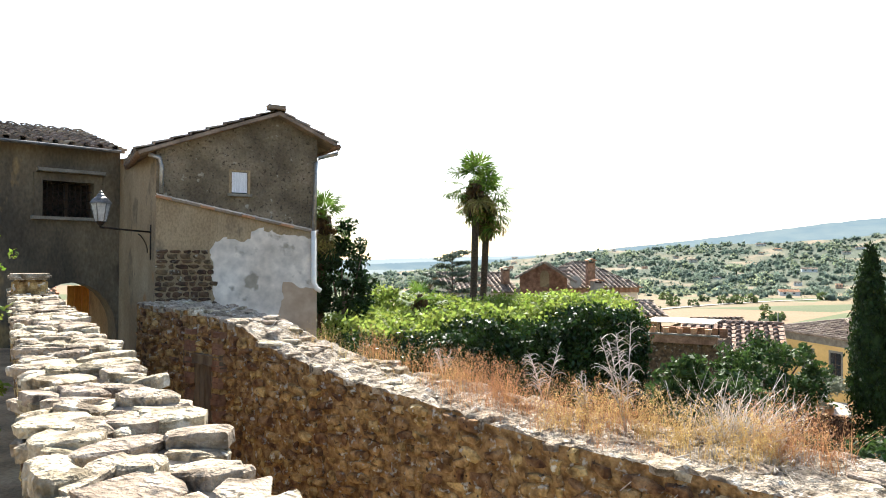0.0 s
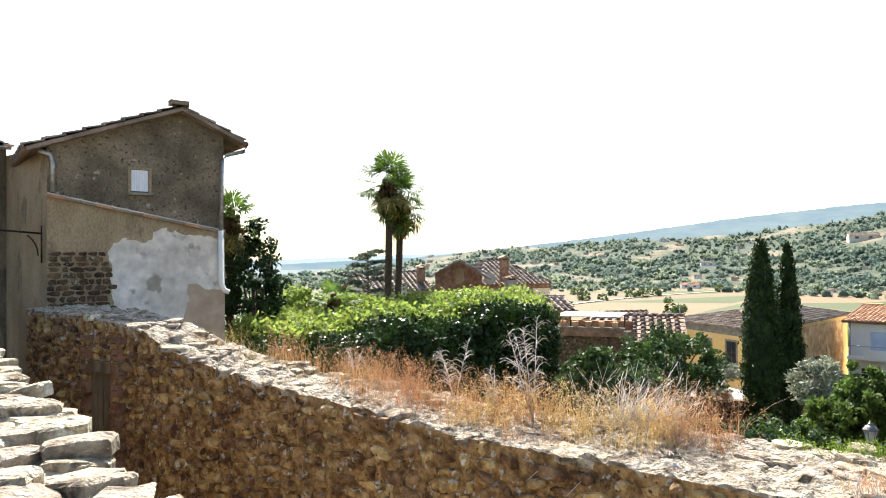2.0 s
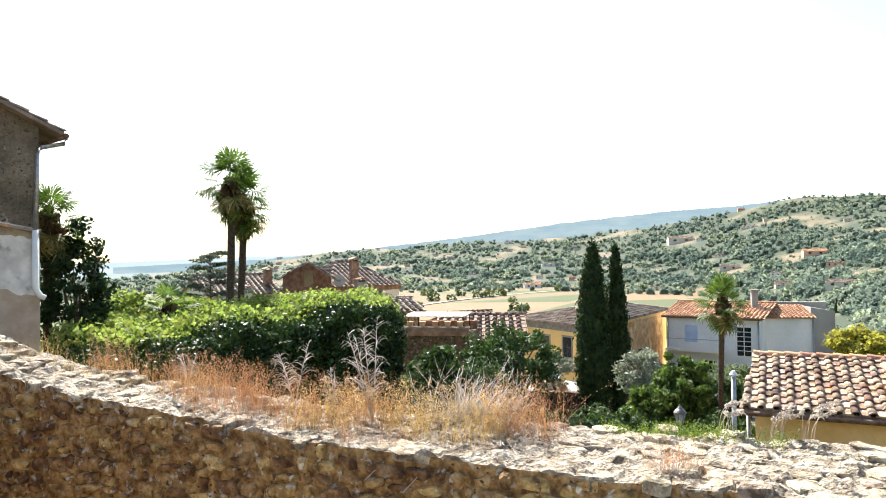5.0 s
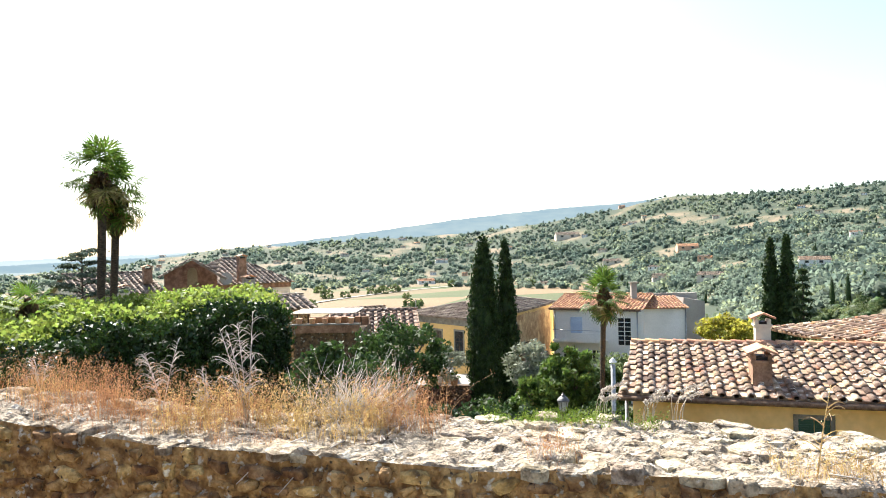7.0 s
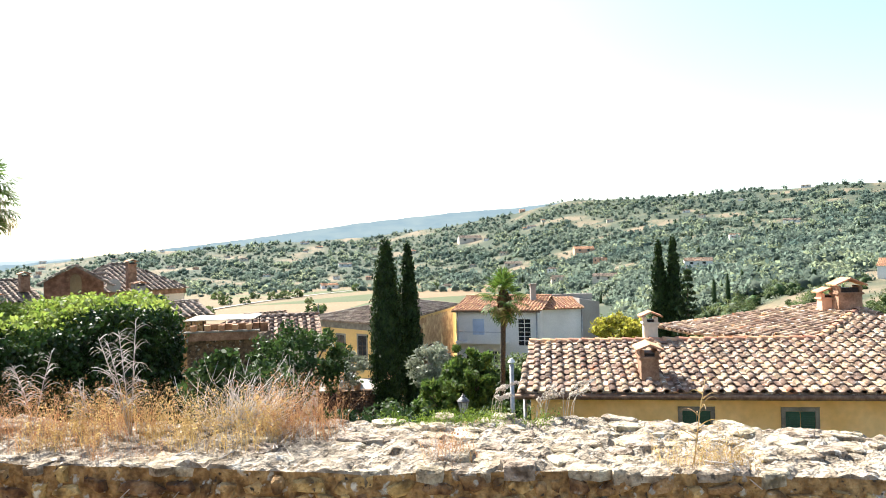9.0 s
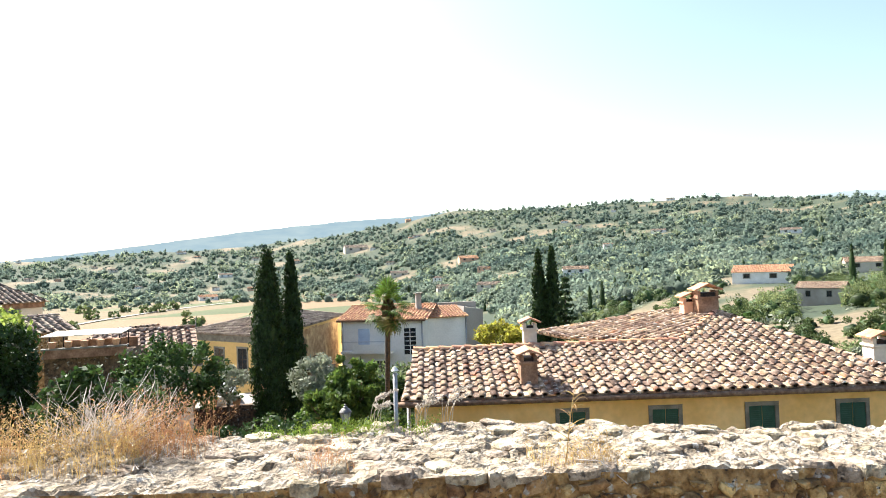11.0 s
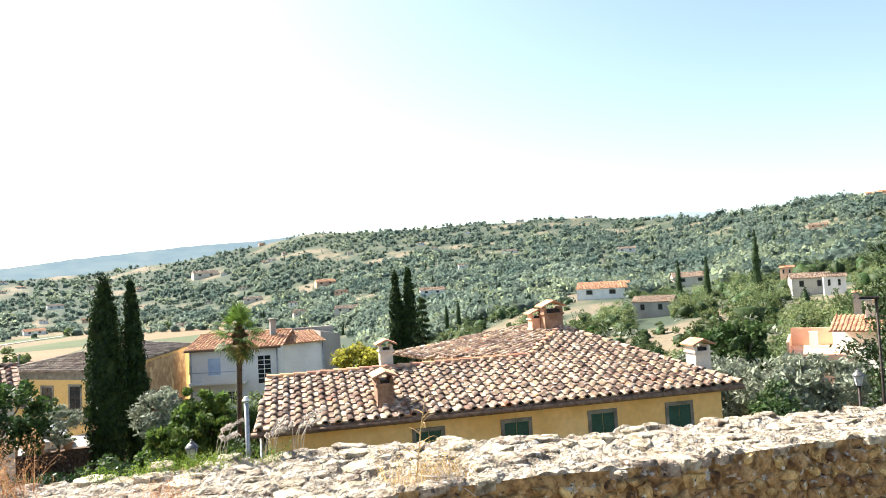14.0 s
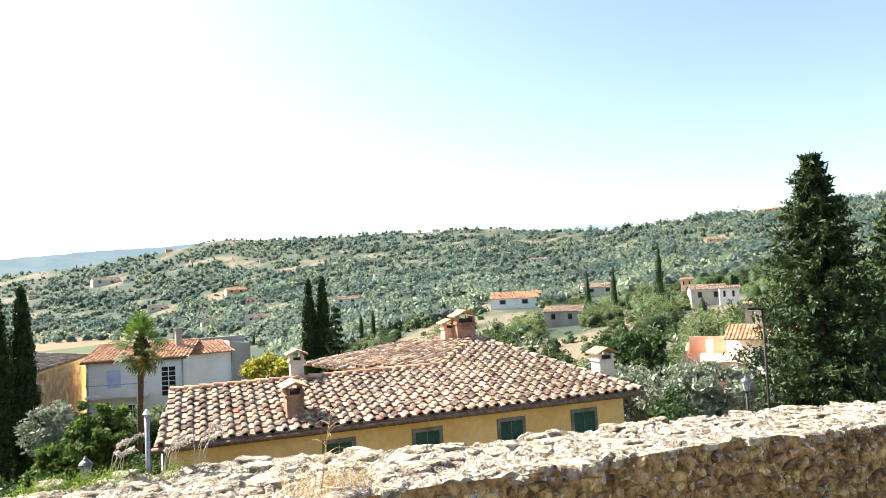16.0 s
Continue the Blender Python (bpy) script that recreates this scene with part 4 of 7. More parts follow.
def ragged(outline, amount=0.05, step=0.09, keep=None):
    """An outline broken into short uneven steps."""
    out = []
    for (x0, z0), (x1, z1) in zip(outline, outline[1:] + outline[:1]):
        n_ = max(1, int(math.hypot(x1 - x0, z1 - z0) / step))
        for k in range(n_):
            x, z = x0 + (x1 - x0) * k / n_, z0 + (z1 - z0) * k / n_
            if keep and x > keep:
                out.append((x, z))
            else:
                out.append((x + amount * noise.noise(Vector((x * 7, z * 7, 1))), z + amount * noise.noise(Vector((x * 7, z * 7, 6)))))
    return out


APEX = (2.37, 4.70)
sheet("upper_wall", [(0.0, 2.83), (GL, 2.2), (GL, 4.30), APEX, (0.0, 3.78)], -0.4, 0.0, RENDER_GREY, old_house, "rough grey cement render")
sheet("lower_wall", [(0.0, -2.4), (GL, -2.4), (GL, 2.2), (0.0, 2.83)], -0.4, 0.03, RENDER_TAN, old_house, "stained tan lime render")
sheet("white_patch", ragged([(1.12, 0.6), (1.05, 1.9), (1.35, 2.1), (1.7, 2.0), (2.0, 2.28), (GL, 2.05), (GL, 0.98), (2.55, 1.15), (2.4, 0.2), (1.3, 0.2)], 0.10, 0.07, GL - 0.05), 0.0, 0.036, PLASTER_W, old_house, "patch of newer white plaster")
sheet("pink_patch", ragged([(2.4, 0.2), (2.55, 1.15), (GL, 0.98), (GL, -0.6), (2.3, -0.6)], 0.08, 0.08, GL - 0.05), 0.0, 0.04, PLASTER_PK, old_house, "patch of pinkish plaster")
side = facing(tuple(HC), tuple(HA))
SLn = (HA - HC).length
sheet("side_wall", [(0, -2.4), (SLn, -2.4), (SLn, 3.72), (0, 3.95)], -0.4, 0.0, RENDER_TAN, old_house, "stained tan lime render", side)
e = HB + back
prism("back_wall", [tuple(HB - Vector((0.05, 0))), tuple(e), tuple(e + Vector((-0.3, -0.15))), tuple(HB + Vector((-0.35, -0.1)))], -2.4, 4.2, RENDER_GREY, old_house)
# string course of tiles along the old lean-to line
lsl = math.atan2(2.22 - 2.86, GL)
for i in range(12):
    x0 = GL * i / 12
    z0 = 2.86 + (2.22 - 2.86) * (i + 0.5) / 12
    ml = mg @ Matrix.Translation((x0 + GL / 24, 0, z0)) @ Matrix.Rotation(-lsl + rnd.uniform(-0.02, 0.02), 4, "Y")
    boxpart("ledge_tile", (-GL / 24 - 0.005, GL / 24 + 0.005, -0.02, 0.10, -0.025, 0.018), TILE_OLD if i % 3 else TILE_OR, old_house, bevel=0.008, m=ml)
    boxpart("ledge_mortar", (-GL / 24, GL / 24, -0.02, 0.06, 0.018, 0.05), PLASTER_W, old_house, bevel=0.01, m=ml)
# roof
dn = Vector((-0.4633, 0.8862, 0))
gx_ = Vector((0.8862, 0.4633, 0))
pa = gp(APEX[0], 4.74, 0.25)
pl, pr = gp(-0.35, 3.70, 0.25), gp(GL + 0.38, 4.17, 0.25)
for nm, foot in (("left_slope", pl), ("right_slope", pr)):
    upv = pa - foot
    eave = dn if nm == "right_slope" else -dn
    ln = upv.length
    org = foot if nm == "right_slope" else foot + dn * 5.2
    tiled_roof(nm, old_house, org, eave, upv, [(0, 0), (5.2, 0), (5.2, ln), (0, ln)], 0.3, 0.36, TILE_OLD, TILE_OLD)
ridge_row("ridge_tiles", old_house, pa - dn * 0.02, pa + dn * 5, TILE_OLD, 0.13)
boxpart("ridge_stone", (APEX[0] - 0.22, APEX[0] + 0.12, 0.02, 0.28, 4.78, 4.86), TILE_OLD, old_house, "dark slab at the ridge end", 0.01, mg)
# eave gutter and downpipes
tube("gutter", [gp(-0.33, 3.66, 0.2), gp(-0.33, 3.7, -3.2)], 0.06, RUSTPIPE, old_house, "rusty gutter")
tube("downpipe", [gp(-0.15, 3.66, 0.1), gp(0.05, 3.6, 0.1), gp(0.09, 3.45, 0.09), gp(0.09, 2.92, 0.09)], 0.045, ZINC, old_house, "pale zinc downpipe")
tube("downpipe", [gp(GL - 0.1, 2.2, 0.1), gp(GL - 0.06, 3.72, 0.1), gp(GL + 0.02, 3.85, 0.1), gp(GL + 0.42, 3.97, 0.1), gp(GL + 0.46, 4.08, 0.1)], 0.042, ZINC, old_house, "zinc downpipe with bent neck")
tube("downpipe", [gp(GL - 0.1, 2.25, 0.1), gp(GL - 0.1, 1.15, 0.1), gp(GL - 0.03, 1.0, 0.12), gp(GL + 0.06, 0.95, 0.14)], 0.055, WHITE, old_house, "white plastic downpipe")
tube("gutter", [gp(GL + 0.40, 4.10, 0.28), gp(GL + 0.40, 4.12, -3.5)], 0.055, RUSTPIPE, old_house, "rusty gutter")
# small window with a curtain
win = new("window")
win.parent = old_house
wx0, wx1, wz0, wz1 = 1.42, 1.79, 2.98, 3.45
boxpart("recess", (wx0, wx1, 0.0, 0.004, wz0, wz1), DARKGLASS, win, bevel=0, m=mg)
boxpart("curtain", (wx0 + 0.03, wx1 - 0.03, 0.004, 0.012, wz0 + 0.03, wz1 - 0.02), CURTAIN, win, "white net curtain", bevel=0, m=mg)
for d in ((wx0 - 0.03, wx0 + 0.02, 0, 0.03, wz0, wz1), (wx1 - 0.02, wx1 + 0.03, 0, 0.03, wz0, wz1), (wx0 - 0.03, wx1 + 0.03, 0, 0.031, wz1 - 0.01, wz1 + 0.03)):
    boxpart("window_frame", d, RENDER_TAN, win, bevel=0.004, m=mg)
boxpart("sill", (wx0 - 0.06, wx1 + 0.06, 0.0, 0.09, wz0 - 0.05, wz0), GREYSTONE, win, bevel=0.006, m=mg)
# rubble showing low on the corner
places = []
bs = Matrix(((gx_.x, 0, -dn.x, 0), (gx_.y, 0, -dn.y, 0), (0, 1, 0, 0), (0, 0, 0, 1)))
z = -1.0
while z < 1.75:
    h = rnd.uniform(0.07, 0.13)
    x = 0.0
    while x < 1.12 - 0.1 * max(0, z) + 0.14 * noise.noise(Vector((z * 3, 0, 0))):
        w = rnd.uniform(0.1, 0.26)
        places.append(Matrix.Translation(gp(x + w / 2, z + h / 2, 0.03)) @ bs @ Matrix.Diagonal((w, h * 0.95, 0.06, 1)))
        x += w + 0.01
    z += h
lay_stones(places, ROUGH_STONES, DARK_RUBBLE, DARK_RUBBLE, old_house, (-5, 13), 300)

# gate building with its archway
gate = thing("gate_building", (0, 0, 0), "grey stained gatehouse with barred window and round archway over the lane", "gatehouse")
mt = facing(tuple(HD), tuple(HC))
TL_ = (HC - HD).length


def gate_wall():
    """Front wall with a real arched opening and a window opening."""
    ax, aw, spring, crown = TL_ - 0.98, 0.93, -0.05, 1.1
    arch = [(ax - aw, -2.4)] + [(ax - aw * math.cos(math.pi * k / 14), spring + (crown - spring) * math.sin(math.pi * k / 14)) for k in range(15)] + [(ax + aw, -2.4)]
    bm = bmesh.new()
    wx0, wx1, wz0, wz1 = TL_ - 1.58, TL_ - 0.56, 2.55, 3.33
    xs = sorted({0.0, wx0, wx1, TL_} | {p[0] for p in arch})
    def top_of_arch(x):
        t = (x - ax) / aw
        return spring + (crown - spring) * math.sqrt(max(0, 1 - t * t)) if abs(t) < 1 else None
    for y, flip in ((0.0, False), (-0.6, True)):
        for x0, x1 in zip(xs, xs[1:]):
            xm = (x0 + x1) / 2
            spans = []
            if abs(xm - ax) < aw:
                b0, b1 = top_of_arch(x0) if top_of_arch(x0) else spring, top_of_arch(x1) if top_of_arch(x1) else spring
            else:
                b0 = b1 = -2.4
            if wx0 < xm < wx1:
                spans = [(b0, b1, wz0, wz0), (wz1, wz1, 4.2, 4.2)]
            else:
                spans = [(b0, b1, 4.2, 4.2)]
            for a0, a1, c0, c1 in spans:
                q = [bm.verts.new(mt @ Vector(p)) for p in ((x0, y, a0), (x1, y, a1), (x1, y, c1), (x0, y, c0))]
                bm.faces.new(q[::-1] if flip else q)
    for (x0, z0), (x1, z1) in zip(arch, arch[1:]):
        bm.faces.new([bm.verts.new(mt @ Vector(p)) for p in ((x0, 0, z0), (x1, 0, z1), (x1, -0.6, z1), (x0, -0.6, z0))])
    for (x0, z0), (x1, z1) in (((wx0, wz0), (wx1, wz0)), ((wx1, wz0), (wx1, wz1)), ((wx1, wz1), (wx0, wz1)), ((wx0, wz1), (wx0, wz0))):
        bm.faces.new([bm.verts.new(mt @ Vector(p)) for p in ((x0, 0, z0), (x1, 0, z1), (x1, -0.6, z1), (x0, -0.6, z0))])
    bmesh.ops.remove_doubles(bm, verts=bm.verts, dist=0.001)
    part("front_wall", bm, RENDER_GATE, gate, "grey stained render")
    w = new("window")
    w.parent = gate
    # dark panel behind the casements stands in for the unlit room
    boxpart("unlit_room_panel", (wx0 - 0.1, wx1 + 0.1, -0.75, -0.62, wz0 - 0.1, wz1 + 0.1), IRON, w, bevel=0, m=mt)
    for i in range(3):
        x = wx0 + (wx1 - wx0) * i / 2
        boxpart("casement", (x - 0.04, x + 0.04, -0.32, -0.26, wz0, wz1), DARKWOOD, w, bevel=0.004, m=mt)
    for i in range(1, 9):
        x = wx0 + (wx1 - wx0) * i / 9
        tube("window_bar", [mt @ Vector((x, -0.14, wz0)), mt @ Vector((x, -0.14, wz1))], 0.011, IRON, w, sides=6)
    for i in range(1, 4):
        zz = wz0 + (wz1 - wz0) * i / 4
        tube("window_bar", [mt @ Vector((wx0, -0.14, zz)), mt @ Vector((wx1, -0.14, zz))], 0.011, IRON, w, sides=6)
    for d in ((wx0 - 0.16, wx0, -0.1, 0.03, wz0, wz1), (wx1, wx1 + 0.16, -0.1, 0.03, wz0, wz1), (wx0 - 0.18, wx1 + 0.18, -0.1, 0.035, wz1, wz1 + 0.16)):
        boxpart("surround", d, RENDER_GATE, w, bevel=0.008, m=mt)
    boxpart("sill", (wx0 - 0.22, wx1 + 0.18, -0.1, 0.12, wz0 - 0.07, wz0), GREYSTONE, w, bevel=0.01, m=mt)
    boxpart("drip_slab", (wx0 - 0.12, wx1 + 0.2, 0.0, 0.2, wz1 + 0.19, wz1 + 0.26), GREYSTONE, w, "grey stone slab over the window", bevel=0.01, m=mt)


gate_wall()
gback = Vector((-0.88, 0.47, 0)) * 3.2
gn = mt.to_3x3() @ Vector((0, -1, 0))
tiled_roof("roof", gate, mt @ Vector((-0.5, 0.35, 4.1)), mt.to_3x3() @ Vector((1, 0, 0)), gn + Vector((0, 0, 0.26)), [(0, 0), (TL_ + 0.5, 0), (TL_ + 0.5, 3.6), (0, 3.6)], 0.3, 0.36, TILE_OLD, TILE_OLD)
tube("gutter", [mt @ Vector((-0.5, 0.4, 4.06)), mt @ Vector((TL_ - 0.1, 0.4, 4.06))], 0.04, DARKZINC, gate, "pale metal gutter")
# passage behind the arch, open to a sunny yard, with an orange door folded back
for nm, x0, x1 in (("passage_wall", TL_ - 2.25, TL_ - 2.0), ("passage_wall", TL_ + 0.02, TL_ + 0.2)):
    boxpart(nm, (x0, x1, -2.6, -0.6, -2.4, 1.3), RENDER_TAN, gate, bevel=0, m=mt)
boxpart("passage_vault", (TL_ - 2.25, TL_ + 0.2, -2.6, -0.6, 1.14, 1.32), RENDER_TAN, gate, bevel=0, m=mt)
for i in range(3):
    x0 = TL_ - 0.5 + i * 0.17
    boxpart("door_board", (x0, x0 + 0.16, -2.55, -2.5, -1.9, 0.95), ORANGEWOOD, gate, "orange varnished door board", bevel=0.006, m=mt)
yard = thing("yard_house", (0, 0, 0), "low yard house with red tiled roof beyond the archway", "house")
roof_at = mt @ Vector((TL_ - 5.5, -8.0, 0.55))
prism("wall", [tuple((mt @ Vector(p))[:2]) for p in ((TL_ - 5.5, -8.2, 0), (TL_ + 0.5, -8.2, 0), (TL_ + 0.5, -11, 0), (TL_ - 5.5, -11, 0))], -2.4, 0.55, CREAM, yard)
tiled_roof("roof", yard, roof_at, mt.to_3x3() @ Vector((1, 0, 0)), mt.to_3x3() @ Vector((0, -1, 0.35)), [(0, 0), (6, 0), (6, 3.4), (0, 3.4)], 0.24, 0.3, TILE_OR, TILE_OR)

# wall lamp on its bracket
def wall_lantern(at, s, label, group="", turn=0, glow=None):
    """A six-sided lantern: glass panes in a metal frame, domed cap with finial."""
    t = thing("wall_lantern", at, label, "lantern", group, turn=turn)
    n = 6
    ring = lambda r, z: [(r * math.cos(2 * math.pi * (k + 0.5) / n), r * math.sin(2 * math.pi * (k + 0.5) / n), z) for k in range(n)]
    lo, hi = ring(0.11 * s, -0.25 * s), ring(0.19 * s, 0.13 * s)
    for k in range(n):
        tube("frame_bar", [lo[k], hi[k]], 0.011 * s, DARKZINC, t, sides=5)
        bm = bmesh.new()
        q = [bm.verts.new(Vector(p) * 0.985) for p in (lo[k], lo[(k + 1) % n], hi[(k + 1) % n], hi[k])]
        bm.faces.new(q)
        part("pane", bm, LANTERN_GLASS, t, "milky glass pane")
    bm = bmesh.new()
    prof = ((0.215, 0.13), (0.21, 0.165), (0.15, 0.24), (0.085, 0.29), (0.07, 0.33), (0.03, 0.36), (0.035, 0.39), (0.005, 0.42))
    rows = [[bm.verts.new((r * s * math.cos(2 * math.pi * k / 18), r * s * math.sin(2 * math.pi * k / 18), z * s)) for k in range(18)] for r, z in prof]
    for a, b in zip(rows, rows[1:]):
        for k in range(18):
            bm.faces.new((a[k], a[(k + 1) % 18], b[(k + 1) % 18], b[k]))
    bm.faces.new(rows[0][::-1])
    part("cap", bm, DARKZINC, t, "domed dark zinc cap with finial")
    bm = bmesh.new()
    bmesh.ops.create_cone(bm, cap_ends=True, segments=12, radius1=0.03 * s, radius2=0.115 * s, depth=0.09 * s, matrix=Matrix.Translation((0, 0, -0.29 * s)))
    part("base", bm, IRON, t)
    return t


lamp = wall_lantern((-6.03, 12.27, 2.52), 0.86, "zinc street lantern with milky panes on iron bracket")
wl = Vector((-5.55, 13.36, 2.16))
rel = lambda v: Vector(v) - Vector((-6.03, 12.27, 2.52))
tube("bracket_arm", [rel((-6.03, 12.27, 2.2)), rel(wl)], 0.018, IRON, lamp, "black wrought iron arm")
tube("bracket_arm", [rel((-6.03, 12.27, 2.2)), rel((-6.03, 12.27, 2.25))], 0.022, IRON, lamp)
tube("bracket_back", [rel(wl + Vector((0, 0, 0.15))), rel(wl + Vector((0, 0, -0.55)))], 0.02, IRON, lamp)
dv = (Vector((-6.03, 12.27, 2.2)) - wl).normalized()
tube("scroll", [rel(wl + dv * (0.08 + 0.13 * (1 - math.cos(a))) + Vector((0, 0, -0.42 + 0.36 * math.sin(a * 0.6)))) for a in np.linspace(0, 2.6, 9)], 0.013, IRON, lamp)

# pillar at the parapet's end
bm = bmesh.new()
p = par_point(11.2, 0.3, 0)
pil = thing("pillar", (p.x, p.y, 0), "small weathered stone pillar with moss on its slab", "pillar", turn=30)
boxpart("shaft", (-0.25, 0.25, -0.25, 0.25, -0.5, 1.28), STONE, pil, bevel=0.03)
boxpart("cap_slab", (-0.3, 0.3, -0.3, 0.3, 1.28, 1.38), CAPMORTAR, pil, bevel=0.03)

# ---- other buildings as forms ----
def simple_house(name, corner_a, corner_b, depth, zb, ze, rise, mat, tile, label, wins=(), pitch=0.5, course=0.6, over=0.4, hip=0.0, kind="glass", cat="house", frame_mat=None):
    """A house with its front from corner_a to corner_b (outward side to the right of a-b), a ridge parallel to it."""
    h = thing(name, (0, 0, 0), label, cat)
    zb = min(zb, float(ground_z(corner_a[0], corner_a[1])) - 1.0)
    m = facing(corner_a, corner_b)
    w = (Vector(corner_b) - Vector(corner_a)).length
    c = [tuple((m @ Vector(p))[:2]) for p in ((0, 0, 0), (w, 0, 0), (w, -depth, 0), (0, -depth, 0))]
    bm = bmesh.new()
    pts = {}
    for x in (0, w):
        for y, z in ((0, zb), (0, ze), (-depth / 2, ze + (rise if not hip else 0)), (-depth, ze), (-depth, zb)):
            pts[(x, y, z)] = bm.verts.new(m @ Vector((x, y, z)))
    prof = [(0, zb), (0, ze), (-depth / 2, ze + (rise if not hip else 0)), (-depth, ze), (-depth, zb)]
    for x in (0, w):
        bm.faces.new([pts[(x, y, z)] for y, z in prof])
    for (y0, z0), (y1, z1) in zip(prof, prof[1:]):
        bm.faces.new([pts[(0, y0, z0)], pts[(w, y0, z0)], pts[(w, y1, z1)], pts[(0, y1, z1)]])
    bmesh.ops.recalc_face_normals(bm, faces=bm.faces)
    part("wall", bm, mat, h)
    sl = rise / (depth / 2)
    R = m.to_3x3()
    run = depth / 2 + over
    lv = math.hypot(run, run * sl)
    W2 = w + 2 * over
    hp = min(hip, W2 / 2 - 0.1)
    tiled_roof("front_slope", h, m @ Vector((-over, over, ze - over * sl + 0.06)), R @ Vector((1, 0, 0)), R @ Vector((0, -1, sl)), [(0, 0), (W2, 0), (W2 - hp, lv), (hp, lv)], pitch, course, tile, tile)
    tiled_roof("back_slope", h, m @ Vector((w + over, -depth - over, ze - over * sl + 0.06)), R @ Vector((-1, 0, 0)), R @ Vector((0, 1, sl)), [(0, 0), (W2, 0), (W2 - hp, lv), (hp, lv)], pitch, course, tile, tile)
    if hip:
        s2 = rise / hp
        l2 = math.hypot(hp, rise * run / (depth / 2))
        zz = ze - over * sl + 0.06
        for org, ev, upv in ((Vector((w + over, over, zz)), Vector((0, -1, 0)), Vector((-1, 0, rise / hp * run / (depth / 2)))), (Vector((-over, -depth - over, zz)), Vector((0, 1, 0)), Vector((1, 0, rise / hp * run / (depth / 2))))):
            tiled_roof("hip_slope", h, m @ org, R @ ev, R @ upv, [(0, 0), (2 * run, 0), (run, l2)], pitch, course, tile, tile)
    ridge_row("ridge_tiles", h, m @ Vector((-over + hp, -depth / 2, ze + rise + 0.1)), m @ Vector((w + over - hp, -depth / 2, ze + rise + 0.1)), tile, 0.16, 0.6)
    for x, z, ww, hh, *k in wins:
        window(h, m, x, z, ww, hh, k[0] if k else kind, frame_mat)
    return h, m, w


# long yellow house, not quite square in plan
def roof_face(name, parent, pts, pitch, course, mat):
    """A tiled roof face through points; the first two are its eave."""
    p = [Vector(q) for q in pts]
    ev = p[1] - p[0]
    upv = p[2] - p[0]
    Mi = roof_frame(p[0], ev, upv).inverted()
    return tiled_roof(name, parent, p[0], ev, upv, [((Mi @ q).x, (Mi @ q).y) for q in p], pitch, course, mat, mat)


yh = thing("long_yellow_house", (0, 0, 0), "long yellow house with old grey-brown tiled hip roof", "house")
YA, YB, YC = Vector((26.7, 52.15)), Vector((28.1, 42.4)), Vector((43.4, 53.3))
YD = YA + YC - YB
prism("wall", [tuple(YA), tuple(YB), tuple(YC), tuple(YD)], -13, -3.45, YELLOW2, yh)
ym, yw = facing(tuple(YA), tuple(YB)), (YB - YA).length
for x_, z_, w_, h_ in ((1.6, -6.0, 0.9, 1.3), (4.2, -6.1, 1.0, 1.5), (6.9, -6.6, 1.0, 2.1), (9.0, -6.1, 0.9, 1.5)):
    window(yh, ym, x_, z_, w_, h_, "dark")
ycen = (YA + YB + YC + YD) / 4
E_ = [Vector((*(q + (q - ycen) * 0.045), -3.47)) for q in (YA, YB, YC, YD)]
mAB = (YA + YB) / 2
R1, R2 = Vector((*(mAB + (YC - YB) * 0.27), -2.7)), Vector((*(mAB + (YC - YB) * 0.73), -2.7))
roof_face("front_slope", yh, (E_[0], E_[1], R1), 0.4, 0.45, TILE_OLD)
roof_face("side_slope", yh, (E_[1], E_[2], R2, R1), 0.4, 0.45, TILE_OLD)
roof_face("back_slope", yh, (E_[2], E_[3], R2), 0.4, 0.45, TILE_OLD)
roof_face("far_slope", yh, (E_[3], E_[0], R1, R2), 0.4, 0.45, TILE_OLD)
for a_, b_ in ((E_[0], R1), (E_[1], R1), (R1, R2), (E_[2], R2)):
    ridge_row("ridge_tiles", yh, a_ + Vector((0, 0, 0.08)), b_ + Vector((0, 0, 0.08)), TILE_OLD, 0.16, 0.5)
boxpart("string_course", (0, yw, -0.02, 0.06, -6.9, -6.73), GREYSTONE, yh, "grey string course", m=ym)
boxpart("frieze", (0, yw, -0.02, 0.05, -4.05, -3.5), GREYSTONE, yh, "grey band under the eave", m=ym)
chimney((29.9, 45.9, -3.4), 20, 0.8, 0.8, 1.4, 0.3, BRICK, "brick chimney on the yellow house")
ysd = facing(tuple(YB), tuple(YC))
boxpart("side_door", (7.2, 8.1, -0.05, 0.03, -6.8, -4.6), DARKWOOD, yh, "dark wooden balcony door", m=ysd)
boxpart("balcony_slab", (6.4, 9.6, 0, 1.1, -6.95, -6.8), GREYSTONE, yh, m=ysd)
for k in range(12):
    boxpart("baluster", (6.42 + k * 0.28, 6.46 + k * 0.28, 1.04, 1.08, -6.8, -5.9), IRON, yh, bevel=0, m=ysd)
sheet("side_brickwork", ragged([(0.4, -12), (17.5, -12), (17.5, -3.9), (9, -3.75), (4, -4.1), (2.5, -3.8), (1.2, -4.6), (0.8, -7.0)], 0.2, 0.3), -0.02, 0.03, OCHRE_BRICK, yh, "worn ochre brick of the side wall", ysd)
tube("balcony_rail", [ysd @ Vector((6.4, 1.06, -5.9)), ysd @ Vector((9.6, 1.06, -5.9))], 0.035, IRON, yh)
shed, shm, shw = simple_house("lean_to_shed", (32.6, 42.2), (38.2, 46.2), 2.4, -11, -8.2, 0.9, YELLOW2, TILE_OLD, "low shed with brown tiled roof beside the yellow house", [])
